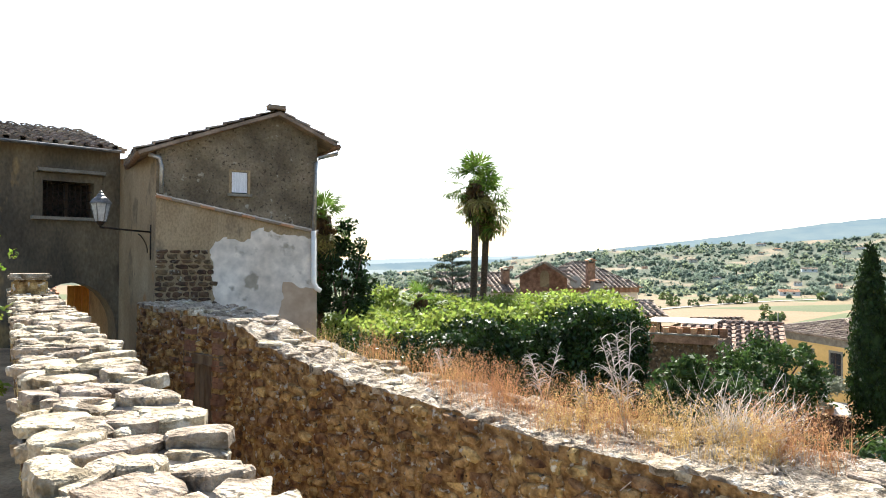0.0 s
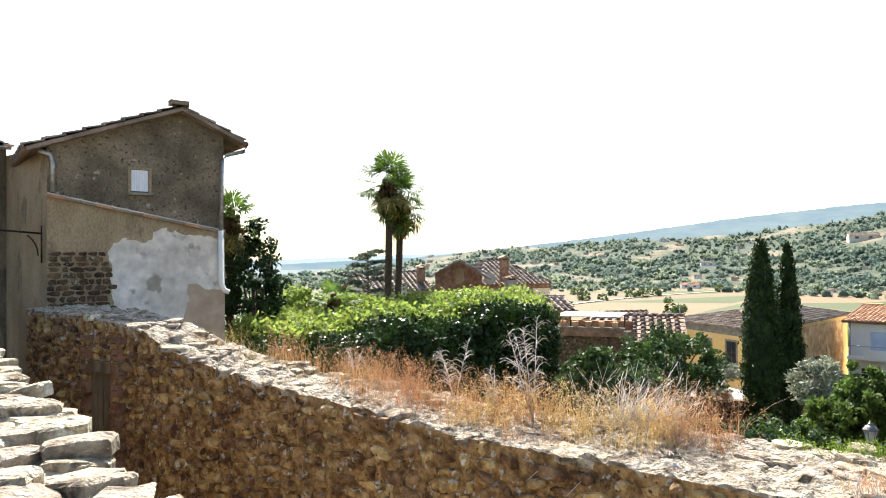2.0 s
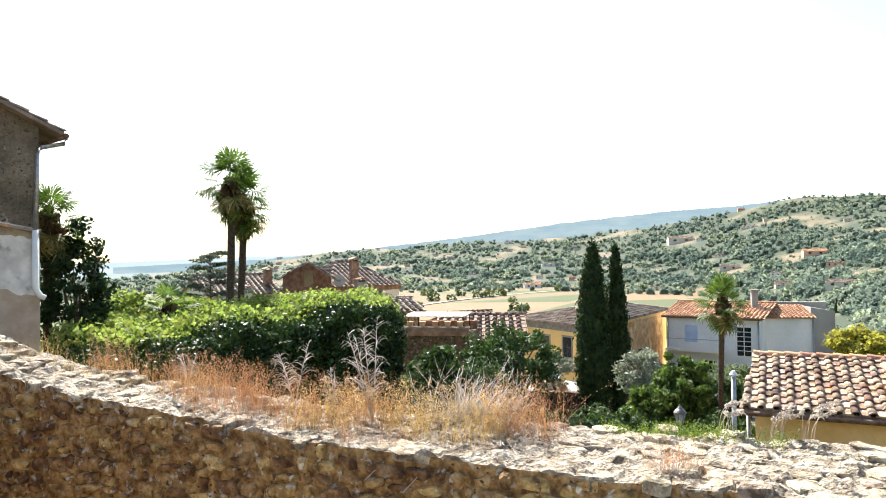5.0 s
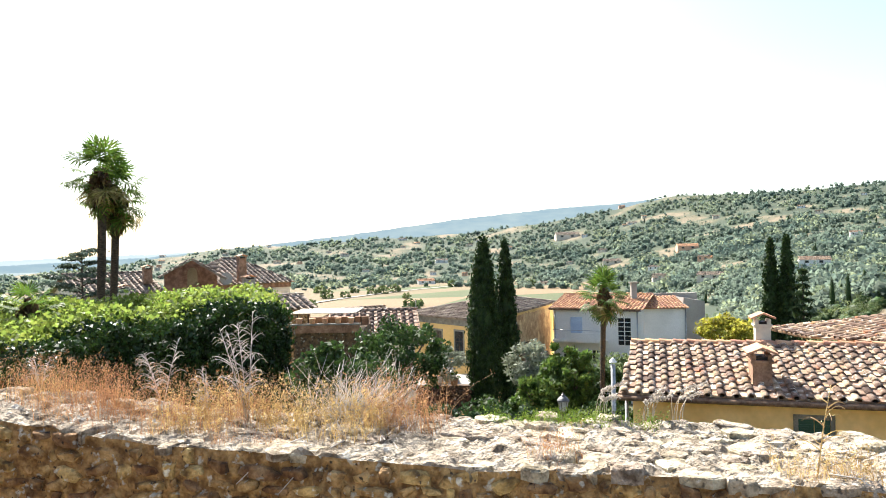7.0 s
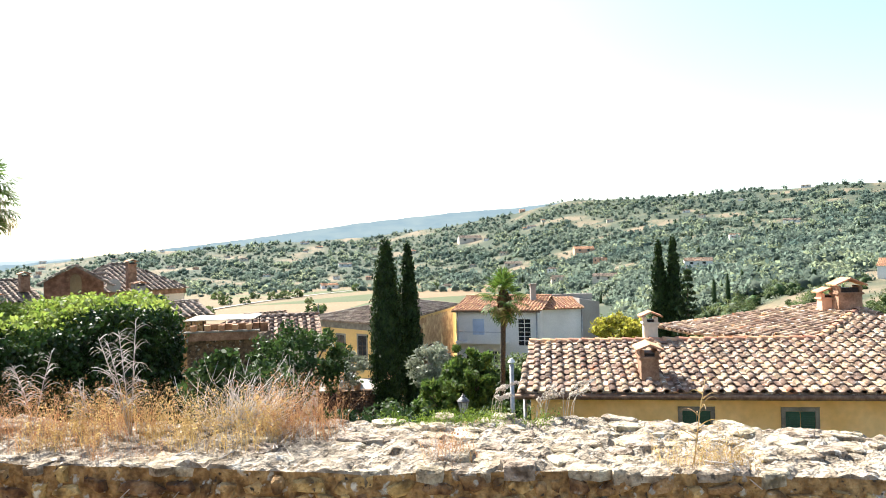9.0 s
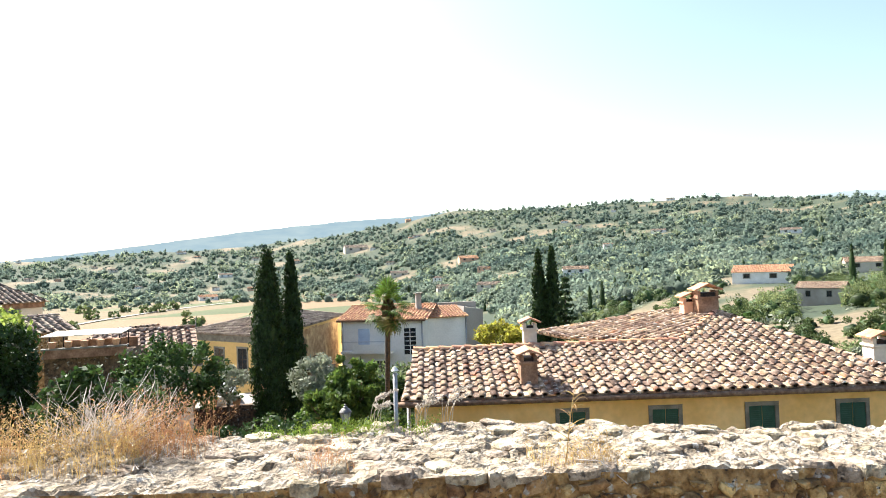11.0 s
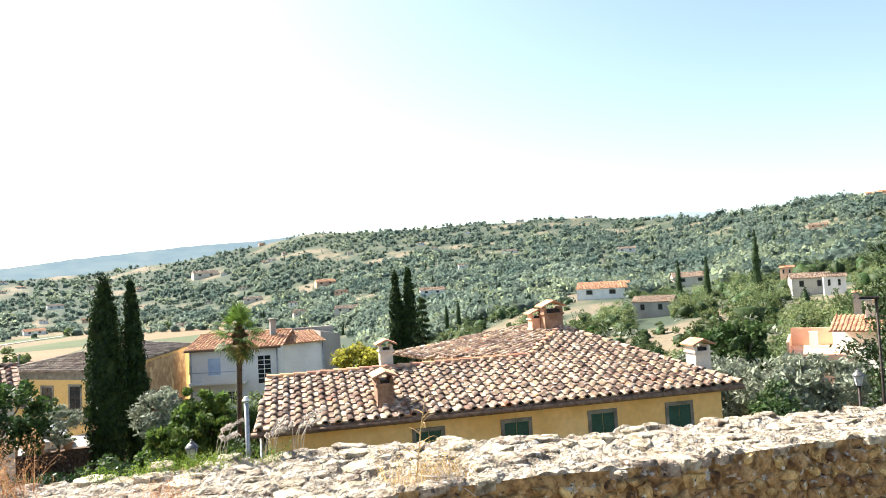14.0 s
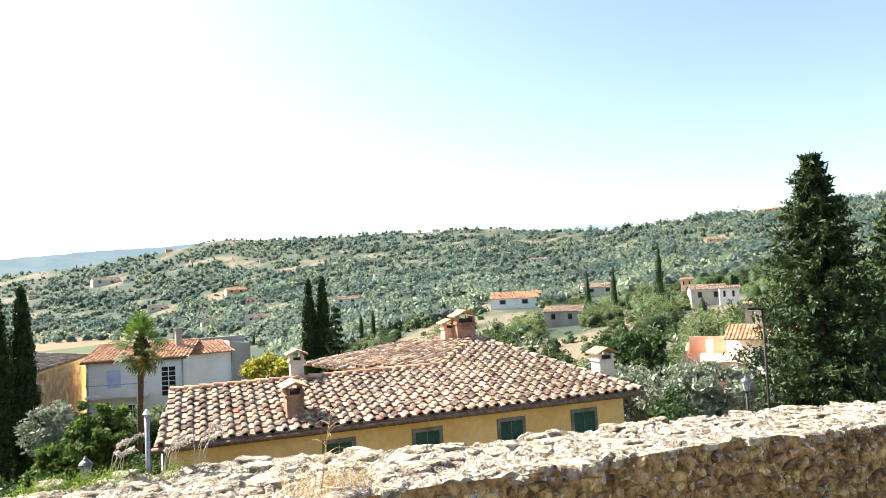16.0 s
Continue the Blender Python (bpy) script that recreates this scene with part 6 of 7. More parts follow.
broadleaf("olive_tree", (20.7, 26.9, -7.0), (0, 0, 3.0), (1.1, 1.1, 1.2), "silvery olive tree beside the cypresses", "olive tree", L_OLIVE, 60, 50, 0.35, 0.10, limbs=6, longer=2.4)
broadleaf("olive_tree", (22.5, 38.4, -8.4), (0, 0, 2.9), (1.3, 1.3, 1.1), "small silvery olive tree by the road", "olive tree", L_OLIVE, 50, 45, 0.35, 0.11, longer=2.4)
broadleaf("yellow_tree", (39.9, 30.4, -9.5), (0, 0, 4.9), (2.0, 2.0, 1.6), "bright yellow leaved tree behind the roof", "tree", L_YEL, 120, 60, 0.5, 0.16)
for k, (az, r_, zc, rad_) in enumerate(((78.5, 34, -3.9, 1.7), (82, 31, -3.7, 1.6), (85.5, 30, -3.6, 1.5), (88.5, 31, -3.4, 1.5), (80.5, 40, -5.0, 2.0))):
    x, y = r_ * math.sin(radians(az)), r_ * math.cos(radians(az))
    broadleaf("olive_tree", (x, y, zc - 3), (0, 0, 3.0), (rad_, rad_, rad_ * 0.75), "silvery olive tree below the wall", "olive tree", L_OLIVE, 80, 55, 0.4, 0.11, group="olives below the wall", longer=2.6)
broadleaf("magnolia", (33.6, 4.2, -8), (0, 0, 5.3), (1.5, 1.5, 1.6), "glossy magnolia behind the yellow house", "tree", L_BUSH, 70, 45, 0.4, 0.17)
for x, y, zz, rd in ((26.5, 1.9, -6.5, 1.0), (25.3, 2.0, -6.8, 0.8)):
    broadleaf("garden_bush", (x, y, zz), (0, 0, 2.4), (rd, rd, 1.4), "dark garden bush at the house corner", "bush", L_BUSH, 50, 45, 0.3, 0.1)
broadleaf("pollard_bush", (33.5, 35.5, -9.5), (0, 0, 2.5), (3.5, 2.0, 1.2), "low green bushes by the road", "bush", L_NEARTREE, 80, 45, 0.5, 0.16)
broadleaf("vine_row", (55, 62, -10), (0, 0, 3.2), (6, 3, 1.4), "green vines behind the long house", "bush", L_VINE, 110, 45, 0.8, 0.25)


for k in range(42):
    az, r_ = rnd.uniform(22, 52), rnd.uniform(10.5, 30)
    if 24 < az < 30 and 15 < r_ < 21 or (az > 46 and r_ > 14) or (r_ > 30 and az < 36):
        continue
    x, y = r_ * math.sin(radians(az)), r_ * math.cos(radians(az))
    zz = float(ground_z(x, y))
    rd = rnd.uniform(0.7, 1.25)
    broadleaf("undergrowth_bush", (x, y, zz), (0, 0, rd * 0.7), (rd, rd, rd * 0.7), "wild green bush on the slope below the wall", "bush", rnd.choice((L_BUSH, L_IVY, L_BAY)), 36, 36, 0.32, 0.10, limbs=3, group="bushes on the slope")


for az, r_ in ((25.5, 17.5), (27.5, 19.0), (29.5, 17.0), (31.5, 18.5), (33.2, 17.0), (35.0, 18.5), (30.6, 21.5)):
    x, y = r_ * math.sin(radians(az)), r_ * math.cos(radians(az))
    rd = rnd.uniform(0.8, 1.1)
    broadleaf("undergrowth_bush", (x, y, float(ground_z(x, y))), (0, 0, rd * 0.95), (rd, rd, rd * 0.8), "wild green bush on the slope below the wall", "bush", rnd.choice((L_BUSH, L_BAY)), 40, 40, 0.3, 0.09, limbs=5, group="bushes on the slope")


def conifer(name, at, h, r, label, mat, whorls=26, per=9, leaf=0.13, n=46, bare=0.06, drop=0.25):
    """A fir: straight stem, whorls of boughs, each with its own sprays."""
    t = thing(name, at, label, "conifer")
    tube("trunk", [(0, 0, 0), (0.05, 0, h * 0.5), (0, 0, h)], h * 0.018, BARK, t, r1=0.02)
    P_ = []
    for k in range(whorls):
        f = bare + (1 - bare) * k / whorls
        rr = r * (1 - f) ** 0.8 * rnd.uniform(0.8, 1.12) + 0.15
        m_ = max(4, int(per * (1 - f * 0.5)))
        for q in range(m_):
            th = 2 * math.pi * (q + rnd.random()) / m_
            L_ = rr * rnd.uniform(0.65, 1.15)
            d_ = np.linspace(0.2, 1, n)
            wob = rng.normal(size=(n, 3)) * np.array([0.11, 0.11, 0.09]) * (0.6 + L_ * 0.25)
            P_.append(np.stack([np.cos(th) * L_ * d_, np.sin(th) * L_ * d_, f * h - drop * L_ * d_ + 0.22 * L_ * d_ ** 3], 1) + wob)
            if q % 3 == 0:
                tube("bough", [(0, 0, f * h), (math.cos(th) * L_ * 0.8, math.sin(th) * L_ * 0.8, f * h - drop * L_ * 0.6)], 0.03 + 0.03 * (1 - f), BARK, t, sides=5, r1=0.012)
    foliage("crown", t, np.concatenate(P_), leaf, mat, droop=0.3, longer=2.8)
    return t


conifer("fir_tree", (38.4, -4.0, -7.5), 14.6, 4.9, "tall dark green fir beside the street lamp", L_FIR, 40, 14, 0.11, 120)
conifer("fir_tree", (42.6, -8.0, -8.9), 13.8, 4.2, "dark green fir behind the tallest one", L_FIR, 30, 11, 0.13, 70)
conifer("spruce", (57.7, 36.3, -13.0), 13.0, 2.4, "dark spruce beside two cypresses", L_FIR, 20, 8, 0.2, 30, drop=0.4)
def cedar(at, h, r, label):
    """A cedar: straight stem with wide flat tiers of needles, open between them."""
    t = thing("cedar", at, label, "cedar tree")
    tube("trunk", [(0, 0, 0), (0.06, 0.05, h * 0.5), (0, 0, h)], 0.24, BARK, t, r1=0.03)
    P_ = []
    for k in range(30):
        f = 0.4 + 0.6 * (k / 30) ** 1.05
        th, L_ = k * 2.4 + rnd.uniform(-0.4, 0.4), r * min(1.0, (1.03 - f) * 2.6) ** 0.8 * rnd.uniform(0.7, 1.15) + 0.25
        tip = Vector((math.cos(th) * L_, math.sin(th) * L_, f * h + L_ * rnd.uniform(0.02, 0.16)))
        tube("bough", [(0, 0, f * h - 0.2), (tip.x * 0.5, tip.y * 0.5, tip.z + 0.05), tip], 0.06, BARK, t, sides=5, r1=0.012)
        for _ in range(int(6 + L_ * 5)):
            q = rnd.uniform(0.3, 1.05)
            c_ = np.array((tip.x * q + rnd.uniform(-0.4, 0.4), tip.y * q + rnd.uniform(-0.4, 0.4), f * h + (tip.z - f * h) * q + rnd.uniform(-0.04, 0.1)))
            P_.append(c_ + rng.normal(size=(34, 3)) * np.array([0.24, 0.24, 0.05]))
    foliage("crown", t, np.concatenate(P_), 0.13, L_CEDAR, droop=0.0, longer=2.4)
    return t


cedar((2.2, 59.6, -12.0), 14.6, 3.6, "wide grey-green cedar with flat tiers beyond the palms")
for az, r_, h_ in ((84.0, 210, 20), (80.4, 260, 16), (78.3, 265, 15), (59.4, 330, 14), (60.4, 330, 14), (87.2, 150, 6)):
    x, y, zz = ground_at(az, r_)
    cypress((x, y, zz), h_, 1.3, "dark cypress on the opposite slope", 1800, group="hillside cypresses")


# ---- palms ----
def fan_mesh(k, rad_=0.62):
    """A fan leaf on its stalk, tip along +y, leaflets split and bent down at the ends."""
    r = random.Random(300 + k)
    V, Fc = [], []
    o = 0.72
    V += [(-0.012, 0, 0), (0.012, 0, 0), (0.01, o, 0.02), (-0.01, o, 0.02)]
    Fc.append((0, 1, 2, 3))
    m_ = 19
    for i in range(m_):
        a = radians(-125 + 250 * i / (m_ - 1) + r.uniform(-3, 3))
        L_ = rad_ * (0.75 + 0.25 * math.cos(a * 0.6)) * r.uniform(0.88, 1.08)
        d, s_ = Vector((math.sin(a), math.cos(a), 0)), Vector((math.cos(a), -math.sin(a), 0))
        b = len(V)
        w = 0.03
        c0 = Vector((0, o, 0.02))
        sag = r.uniform(0.12, 0.3)
        V += [tuple(c0), tuple(c0 + d * L_ * 0.55 + s_ * w + Vector((0, 0, 0.01))), tuple(c0 + d * L_ * 0.55 - s_ * w + Vector((0, 0, 0.01))), tuple(c0 + d * L_ * 0.95 + Vector((0, 0, -sag * L_)))]
        Fc += [(b, b + 1, b + 2), (b + 1, b + 3, b + 2)]
    me = bpy.data.meshes.new("frond")
    me.from_pydata(V, [], Fc)
    return me


FANS = [fan_mesh(k) for k in range(5)]
GREEN_FANS, DRY_FANS = [], []
for me in FANS:
    for store, mt_ in ((GREEN_FANS, L_PALM), (DRY_FANS, L_PALMDRY)):
        c_ = me.copy()
        c_.materials.append(mt_)
        store.append(c_)


def palm(base, top, label, scale=1.0, fronds=42, lean=(0, 0), group=""):
    """A fan palm: shaggy trunk, skirt of dry leaves, crown of fan leaves."""
    base, top = Vector(base), Vector(top)
    t = thing("fan_palm", tuple(base), label, "palm tree", group)
    rel_ = top - base
    pts_ = [rel_ * f + Vector((0.12 * math.sin(f * 3) * lean[0], 0, 0)) for f in np.linspace(-0.02, 1, 14)]
    tube("trunk", pts_, 0.10 * scale, PALMBARK, t, "dark shaggy palm trunk", sides=10, r1=0.13 * scale)
    fib = clumpy(tuple(rel_ - Vector((0, 0, 0.45 * scale))), (0.3 * scale, 0.3 * scale, 0.75 * scale), 46, 34, 0.13 * scale)
    foliage("fibre_skirt", t, fib, 0.10 * scale, DARK_FIBRE, "brown hanging leaf fibres", 2.5, 3.0)
    for k in range(fronds):
        f = (k + 0.5) / fronds
        el = 80 - 155 * f ** 0.95 + rnd.uniform(-16, 16)
        az = k * 137.5 + rnd.uniform(-12, 12)
        dry = el < -28
        ob = new("frond", (DRY_FANS if dry and rnd.random() < 0.6 else GREEN_FANS)[k % 5])
        ob.parent = t
        s_ = scale * rnd.uniform(0.85, 1.12)
        ob.matrix_basis = Matrix.Translation(rel_ + Vector((0, 0, -0.25 * scale * f))) @ Matrix.Rotation(radians(az), 4, "Z") @ Matrix.Rotation(radians(el), 4, "X") @ Matrix.Rotation(rnd.uniform(-0.4, 0.4), 4, "Y") @ Matrix.Diagonal((s_, s_, s_, 1))
    return t


DARK_FIBRE = leaf_material("palm_fibre", (0.06, 0.035, 0.015), (0.15, 0.09, 0.04), 0.1, 4)
palm((1.35, 24.6, -4), (1.72, 24.6, 4.45), "tall fan palm with dark bent trunk behind the hedge", 1.12, 38, (1, 0), "twin palms")
palm((1.75, 25.2, -4), (2.2, 25.2, 3.75), "fan palm leaning against a taller one", 1.05, 34, (0.6, 0), "twin palms")
palm((-3.0, 18.6, -3.5), (-2.95, 18.6, 2.75), "fan palm half hidden behind the old house", 0.85, 34)
palm((19.75, 20.9, -7.2), (19.98, 20.8, -0.25), "slim fan palm before the white house", 0.9, 36)
palm((-0.2, 19.6, -3.5), (-0.2, 19.6, 0.35), "young fan palm rising from the hedge", 0.7, 16)


# ---- woods of the valley and the hills ----
def lump(seed):
    bm = bmesh.new()
    bmesh.ops.create_icosphere(bm, subdivisions=1, radius=1)
    r = random.Random(seed)
    for v in bm.verts:
        v.co *= 1 + 0.7 * noise.noise(v.co * 1.9 + Vector((seed * 7, 0, 0))) + r.uniform(-0.24, 0.24)
        v.co.z *= 0.85
    bmesh.ops.delete(bm, geom=[v for v in bm.verts if v.co.z < -0.55], context="VERTS")
    bm.verts.index_update()
    V = np.array([v.co[:] for v in bm.verts])
    Fc = np.array([[v.index for v in f.verts] for f in bm.faces])
    bm.free()
    return V, Fc


LUMPS = [lump(k) for k in range(4, 12)]


def scatter(name, spots, mat, label, cat):
    """Crowns at (x, y, z, width, height)."""
    VV, FF, o = [], [], 0
    for i, (x, y, z, w, h) in enumerate(spots):
        V_, F_ = LUMPS[i % len(LUMPS)]
        a = rnd.uniform(0, 6.28)
        c, s = math.cos(a), math.sin(a)
        VV.append(np.stack([(V_[:, 0] * c - V_[:, 1] * s) * w + x, (V_[:, 0] * s + V_[:, 1] * c) * w + y, V_[:, 2] * h + z + 0.5 * h], 1))
        FF.append(F_ + o)
        o += len(V_)
    return tagged(from_arrays(name, np.concatenate(VV), np.concatenate(FF), mat), label, cat, kind="stuff")


def leafy(name, spots, mat, label, cat, per=24, upright=1.0):
    """Loose crowns of broad leaf sprays at (x, y, z, width, height)."""
    q = np.array(spots)
    c = ball_points(len(q) * per, 0.5).reshape(len(q), per, 3) * q[:, None, [3, 3, 4]]
    c[:, :, 2] *= upright
    c += np.stack([q[:, 0], q[:, 1], q[:, 2] + 0.55 * q[:, 4]], 1)[:, None, :]
    v, f = leaves(c.reshape(-1, 3), np.repeat(q[:, 3] * 0.42, per), 0.0, 1.3, 0.8)
    return tagged(from_arrays(name, v, f, mat), label, cat, kind="stuff")


woods, olives, bright, cyps = [], [], [], []
RG = np.geomspace(85, 2150, 260)


def seen_ranges(az):
    """Distances along one bearing, spread evenly over the height at which the land shows."""
    a = radians(az)
    el_ = np.degrees(np.arctan2(ground_z(RG * math.sin(a), RG * math.cos(a)) - 1.6, RG))
    el_[RG > along(AZ_RIDGE, az) * 1.01] = -9
    top_ = np.maximum.accumulate(el_)
    gain = np.diff(top_, prepend=top_[0]) + 0.004 * (el_ > top_ - 0.25)
    return np.cumsum(gain) / gain.sum()


RANGES = [seen_ranges(a) for a in np.arange(-14, 105, 0.5)]
for _ in range(42000):
    az = rnd.uniform(-13.9, 103.9)
    r = float(np.interp(rnd.random(), RANGES[int((az + 14) * 2)], RG)) * rnd.uniform(0.985, 1.015)
    rn_, rf_ = float(along(AZ_NEAR, az)), float(along(AZ_FAR, az))
    x, y = r * math.sin(radians(az)), r * math.cos(radians(az))
    if az < 46 and r < rn_ - 30:
        continue
    if az < 52 and rn_ - 60 < r < rf_ * 0.97 and (r < rf_ * 0.86 or rnd.random() < 0.45):
        continue
    if any(abs(az - h_[0]) < math.degrees(h_[2] / 2 / h_[1]) + 0.3 and (0.78 * h_[1] if h_[1] < 400 else h_[1] * 0.94 - 8) < r < h_[1] + 6 for h_ in FAR_HOUSES):
        continue
    if r < 330 and rnd.random() < 0.66:
        continue
    z, o_ = float(ground_z(x, y)), openness(x, y)
    small = 0.55 if r < 330 else 0.8 if r < 700 else 1.0
    if o_ < 0.10:
        w = rnd.uniform(3.0, 6.6) * small * (1.15 if o_ < -0.25 else 0.9)
        if rnd.random() < 0.02:
            cyps.append((x, y, z, 1.5 * small, 8.0 * small))
        else:
            tone = noise.noise(Vector((az / 2.2, math.log(r) * 9, 7.7)))
            (bright if tone + rnd.uniform(-0.35, 0.35) > (0.32 if r > 500 else 0.12) else woods).append((x, y, z, w, w * rnd.uniform(0.8, 1.2)))
    elif o_ < 0.42:
        if rnd.random() < 0.62:
            w = rnd.uniform(1.5, 2.6) * (0.8 if r < 330 else 1.15)
            (woods if rnd.random() < 0.25 else olives).append((x, y, z - 0.2 * w, w, w * 0.85))
    elif rnd.random() < 0.14:
        w = rnd.uniform(2.0, 3.6) * small
        woods.append((x, y, z, w, w))
far_side = lambda q: math.hypot(q[0], q[1]) >= 330
# far crowns take the greens with haze put into their colour
leafy("woods", [q for q in woods if far_side(q)], L_HAZYWOOD, "haze-tinted mixed green woodland over the hills", "woodland")
leafy("olive_groves", olives, L_OLIVE, "silvery olive trees on dry terraces", "olive grove", 16)
scatter("woods_inner", [(x, y, z, w * 0.72, h * 0.8) for x, y, z, w, h in woods + bright if far_side((x, y))], L_HAZYWOOD, "shaded inside of the hill woods, haze-tinted", "woodland")
leafy("bright_trees", [q for q in bright if far_side(q)], L_HAZYLIGHTWOOD, "haze-tinted lighter green trees among the woods", "woodland")
scatter("far_cypresses", cyps, L_CYP, "dark cypresses dotted over the hills", "cypress trees")
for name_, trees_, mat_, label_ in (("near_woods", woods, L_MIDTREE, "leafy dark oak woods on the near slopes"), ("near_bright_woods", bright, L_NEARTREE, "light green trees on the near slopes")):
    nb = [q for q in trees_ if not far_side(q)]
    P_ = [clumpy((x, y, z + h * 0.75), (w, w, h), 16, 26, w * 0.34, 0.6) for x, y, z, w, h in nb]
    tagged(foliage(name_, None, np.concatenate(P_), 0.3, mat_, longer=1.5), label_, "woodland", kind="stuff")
    # inner lumps in darker green imitate the shade within the crowns
    scatter(name_ + "_inner", [(x, y, z, w * 0.82, h * 0.88) for x, y, z, w, h in nb], L_BUSH, "dark inner lumps of the leafy woods, shade put into their colour", "woodland")
lone = []
for az, r_, w_ in ((18.6, 640, 7), (20.0, 800, 8), (21.5, 800, 6), (23.7, 860, 8), (24.6, 870, 8), (27.0, 560, 9), (27.6, 640, 5), (25.6, 900, 8), (14.0, 900, 8), (37, 980, 8), (26.6, 760, 5), (22.3, 905, 7), (19.4, 930, 8), (30.5, 1010, 8), (33.5, 1040, 7)):
    x, y, zz = ground_at(az, r_)
    lone.append((x, y, zz, w_, w_ * 0.85))
leafy("field_trees", lone, L_MIDTREE, "lone dark trees among the fields", "trees", 110)
# road through the fields and by the cypresses
def strip(name, pts, w, lift, mat, label):
    bm = bmesh.new()
    prev = None
    for i, (az, r_) in enumerate(pts):
        x, y, zz = ground_at(az, r_)
        x2, y2, _ = ground_at(*pts[min(i + 1, len(pts) - 1)]) if i + 1 < len(pts) else ground_at(*pts[i - 1])
        d = Vector((x2 - x, y2 - y, 0)).normalized() * (1 if i + 1 < len(pts) else -1)
        s = Vector((d.y, -d.x, 0)) * w / 2
        row_ = [bm.verts.new(Vector((x, y, zz + lift)) - s), bm.verts.new(Vector((x, y, zz + lift)) + s)]
        if prev:
            bm.faces.new((prev[0], prev[1], row_[1], row_[0]))
        prev = row_
    return tagged(part(name, bm, mat), label, "road", kind="structure")


ROADM = material("pale_road", (0.24, 0.225, 0.195), (0.34, 0.32, 0.285), 0.3, 0.95, 0.1, 3)
strip("road_fields", [(az, 620 + (az - 15) * 26) for az in np.arange(15, 34, 0.8)], 7, 0.8, ROADM, "pale country road between the fields")
def ring_at(az, r_):
    return (r_ * math.sin(radians(az)), r_ * math.cos(radians(az)))


tagged(prism("road_town", [ring_at(a_, 45.2) for a_ in (20, 24, 28, 33)] + [ring_at(a_, 51.5) for a_ in (33, 28, 24, 20)], -10.5, -7.5, ROADM, None), "pale asphalt road below the cypresses", "road", kind="structure")
tagged(prism("wall_road", [ring_at(a_, 44.7) for a_ in (20, 24, 28, 33)] + [ring_at(a_, 45.2) for a_ in (33, 28, 24, 20)], -10.5, -7.1, DARK_RUBBLE, None), "low dark stone wall along the road", "stone wall", kind="structure")
for az in (27.6, 29.2, 31.0):
    x, y = ring_at(az, 44.95)
    t = thing("potted_plant", (x, y, -7.1), "small plant in a terracotta pot on the road wall", "potted plant", "pots on the road wall")
    bm = bmesh.new()
    bmesh.ops.create_cone(bm, cap_ends=True, segments=14, radius1=0.2, radius2=0.28, depth=0.45, matrix=Matrix.Translation((0, 0, 0.225)))
    part("pot", bm, TILE_OR, t, "terracotta pot")
    foliage("leaves", t, clumpy((0, 0, 0.65), (0.35, 0.35, 0.28), 10, 20, 0.14), 0.09, L_LAUREL)

# far hills behind everything, their haze painted on as a glow
def haze_glow_hills(name, dist, table, base, glow, az0, az1, label):
    """A distant ridge with a wooded crest, its paling with distance painted as emission."""
    bm = bmesh.new()
    prev = None
    for k in range(int((az1 - az0) / 0.12) + 1):
        az = az0 + k * 0.12
        el = float(along(table, az)) + 0.05 * noise.noise(Vector((az * 0.9, dist, 0))) + 0.035 * noise.noise(Vector((az * 4.5, dist, 3))) + 0.02 * noise.noise(Vector((az * 11, dist, 5)))
        x, y = dist * math.sin(radians(az)), dist * math.cos(radians(az))
        row_ = [bm.verts.new((x, y, base)), bm.verts.new((x, y, 1.6 + dist * math.tan(radians(el))))]
        if prev:
            bm.faces.new((prev[0], prev[1], row_[1], row_[0]))
        prev = row_
    m = bpy.data.materials.new("haze_glow_hills")
    m.use_nodes = True
    N, L = m.node_tree.nodes, m.node_tree.links
    b = N["Principled BSDF"]
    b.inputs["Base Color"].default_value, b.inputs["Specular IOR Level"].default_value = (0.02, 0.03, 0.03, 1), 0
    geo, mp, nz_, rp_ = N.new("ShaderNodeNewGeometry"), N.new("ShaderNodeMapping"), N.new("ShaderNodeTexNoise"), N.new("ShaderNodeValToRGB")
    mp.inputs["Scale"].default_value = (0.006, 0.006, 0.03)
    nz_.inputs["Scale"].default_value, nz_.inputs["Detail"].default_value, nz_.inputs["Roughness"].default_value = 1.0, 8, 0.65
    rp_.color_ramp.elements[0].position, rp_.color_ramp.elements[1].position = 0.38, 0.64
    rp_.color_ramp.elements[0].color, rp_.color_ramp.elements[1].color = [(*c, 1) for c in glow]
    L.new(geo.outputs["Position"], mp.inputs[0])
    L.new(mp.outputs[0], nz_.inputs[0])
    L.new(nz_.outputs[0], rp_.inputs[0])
    # emission imitates the haze; the ridge itself is no light source
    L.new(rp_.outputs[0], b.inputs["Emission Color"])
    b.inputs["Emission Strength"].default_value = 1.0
    return tagged(part(name, bm, m), label, "distant hills", kind="structure")


haze_glow_hills("backdrop_ridge", 3900, ((-5, -0.2), (6, 0.25), (10, 0.6), (15, 1.1), (22, 1.85), (31, 2.95), (36, 3.4), (40, 3.7), (44, 3.85), (48, 4.2), (56, 4.1), (62, 3.6)), -60, ((0.125, 0.175, 0.205), (0.165, 0.21, 0.225)), -5, 62, "wooded ridge far across the valley, bluish haze painted as glow")
haze_glow_hills("backdrop_hills", 4700, ((-45, 0.1), (-8, 0.1), (4, 0.45), (14, 0.75), (30, 1.5), (60, 3), (74, 3.6), (76, 4.05), (78.5, 4.2), (81, 4.0), (84, 3.2)), -60, ((0.23, 0.28, 0.31), (0.255, 0.295, 0.31)), -45, 84, "hills on the horizon, pale blue haze painted as glow")
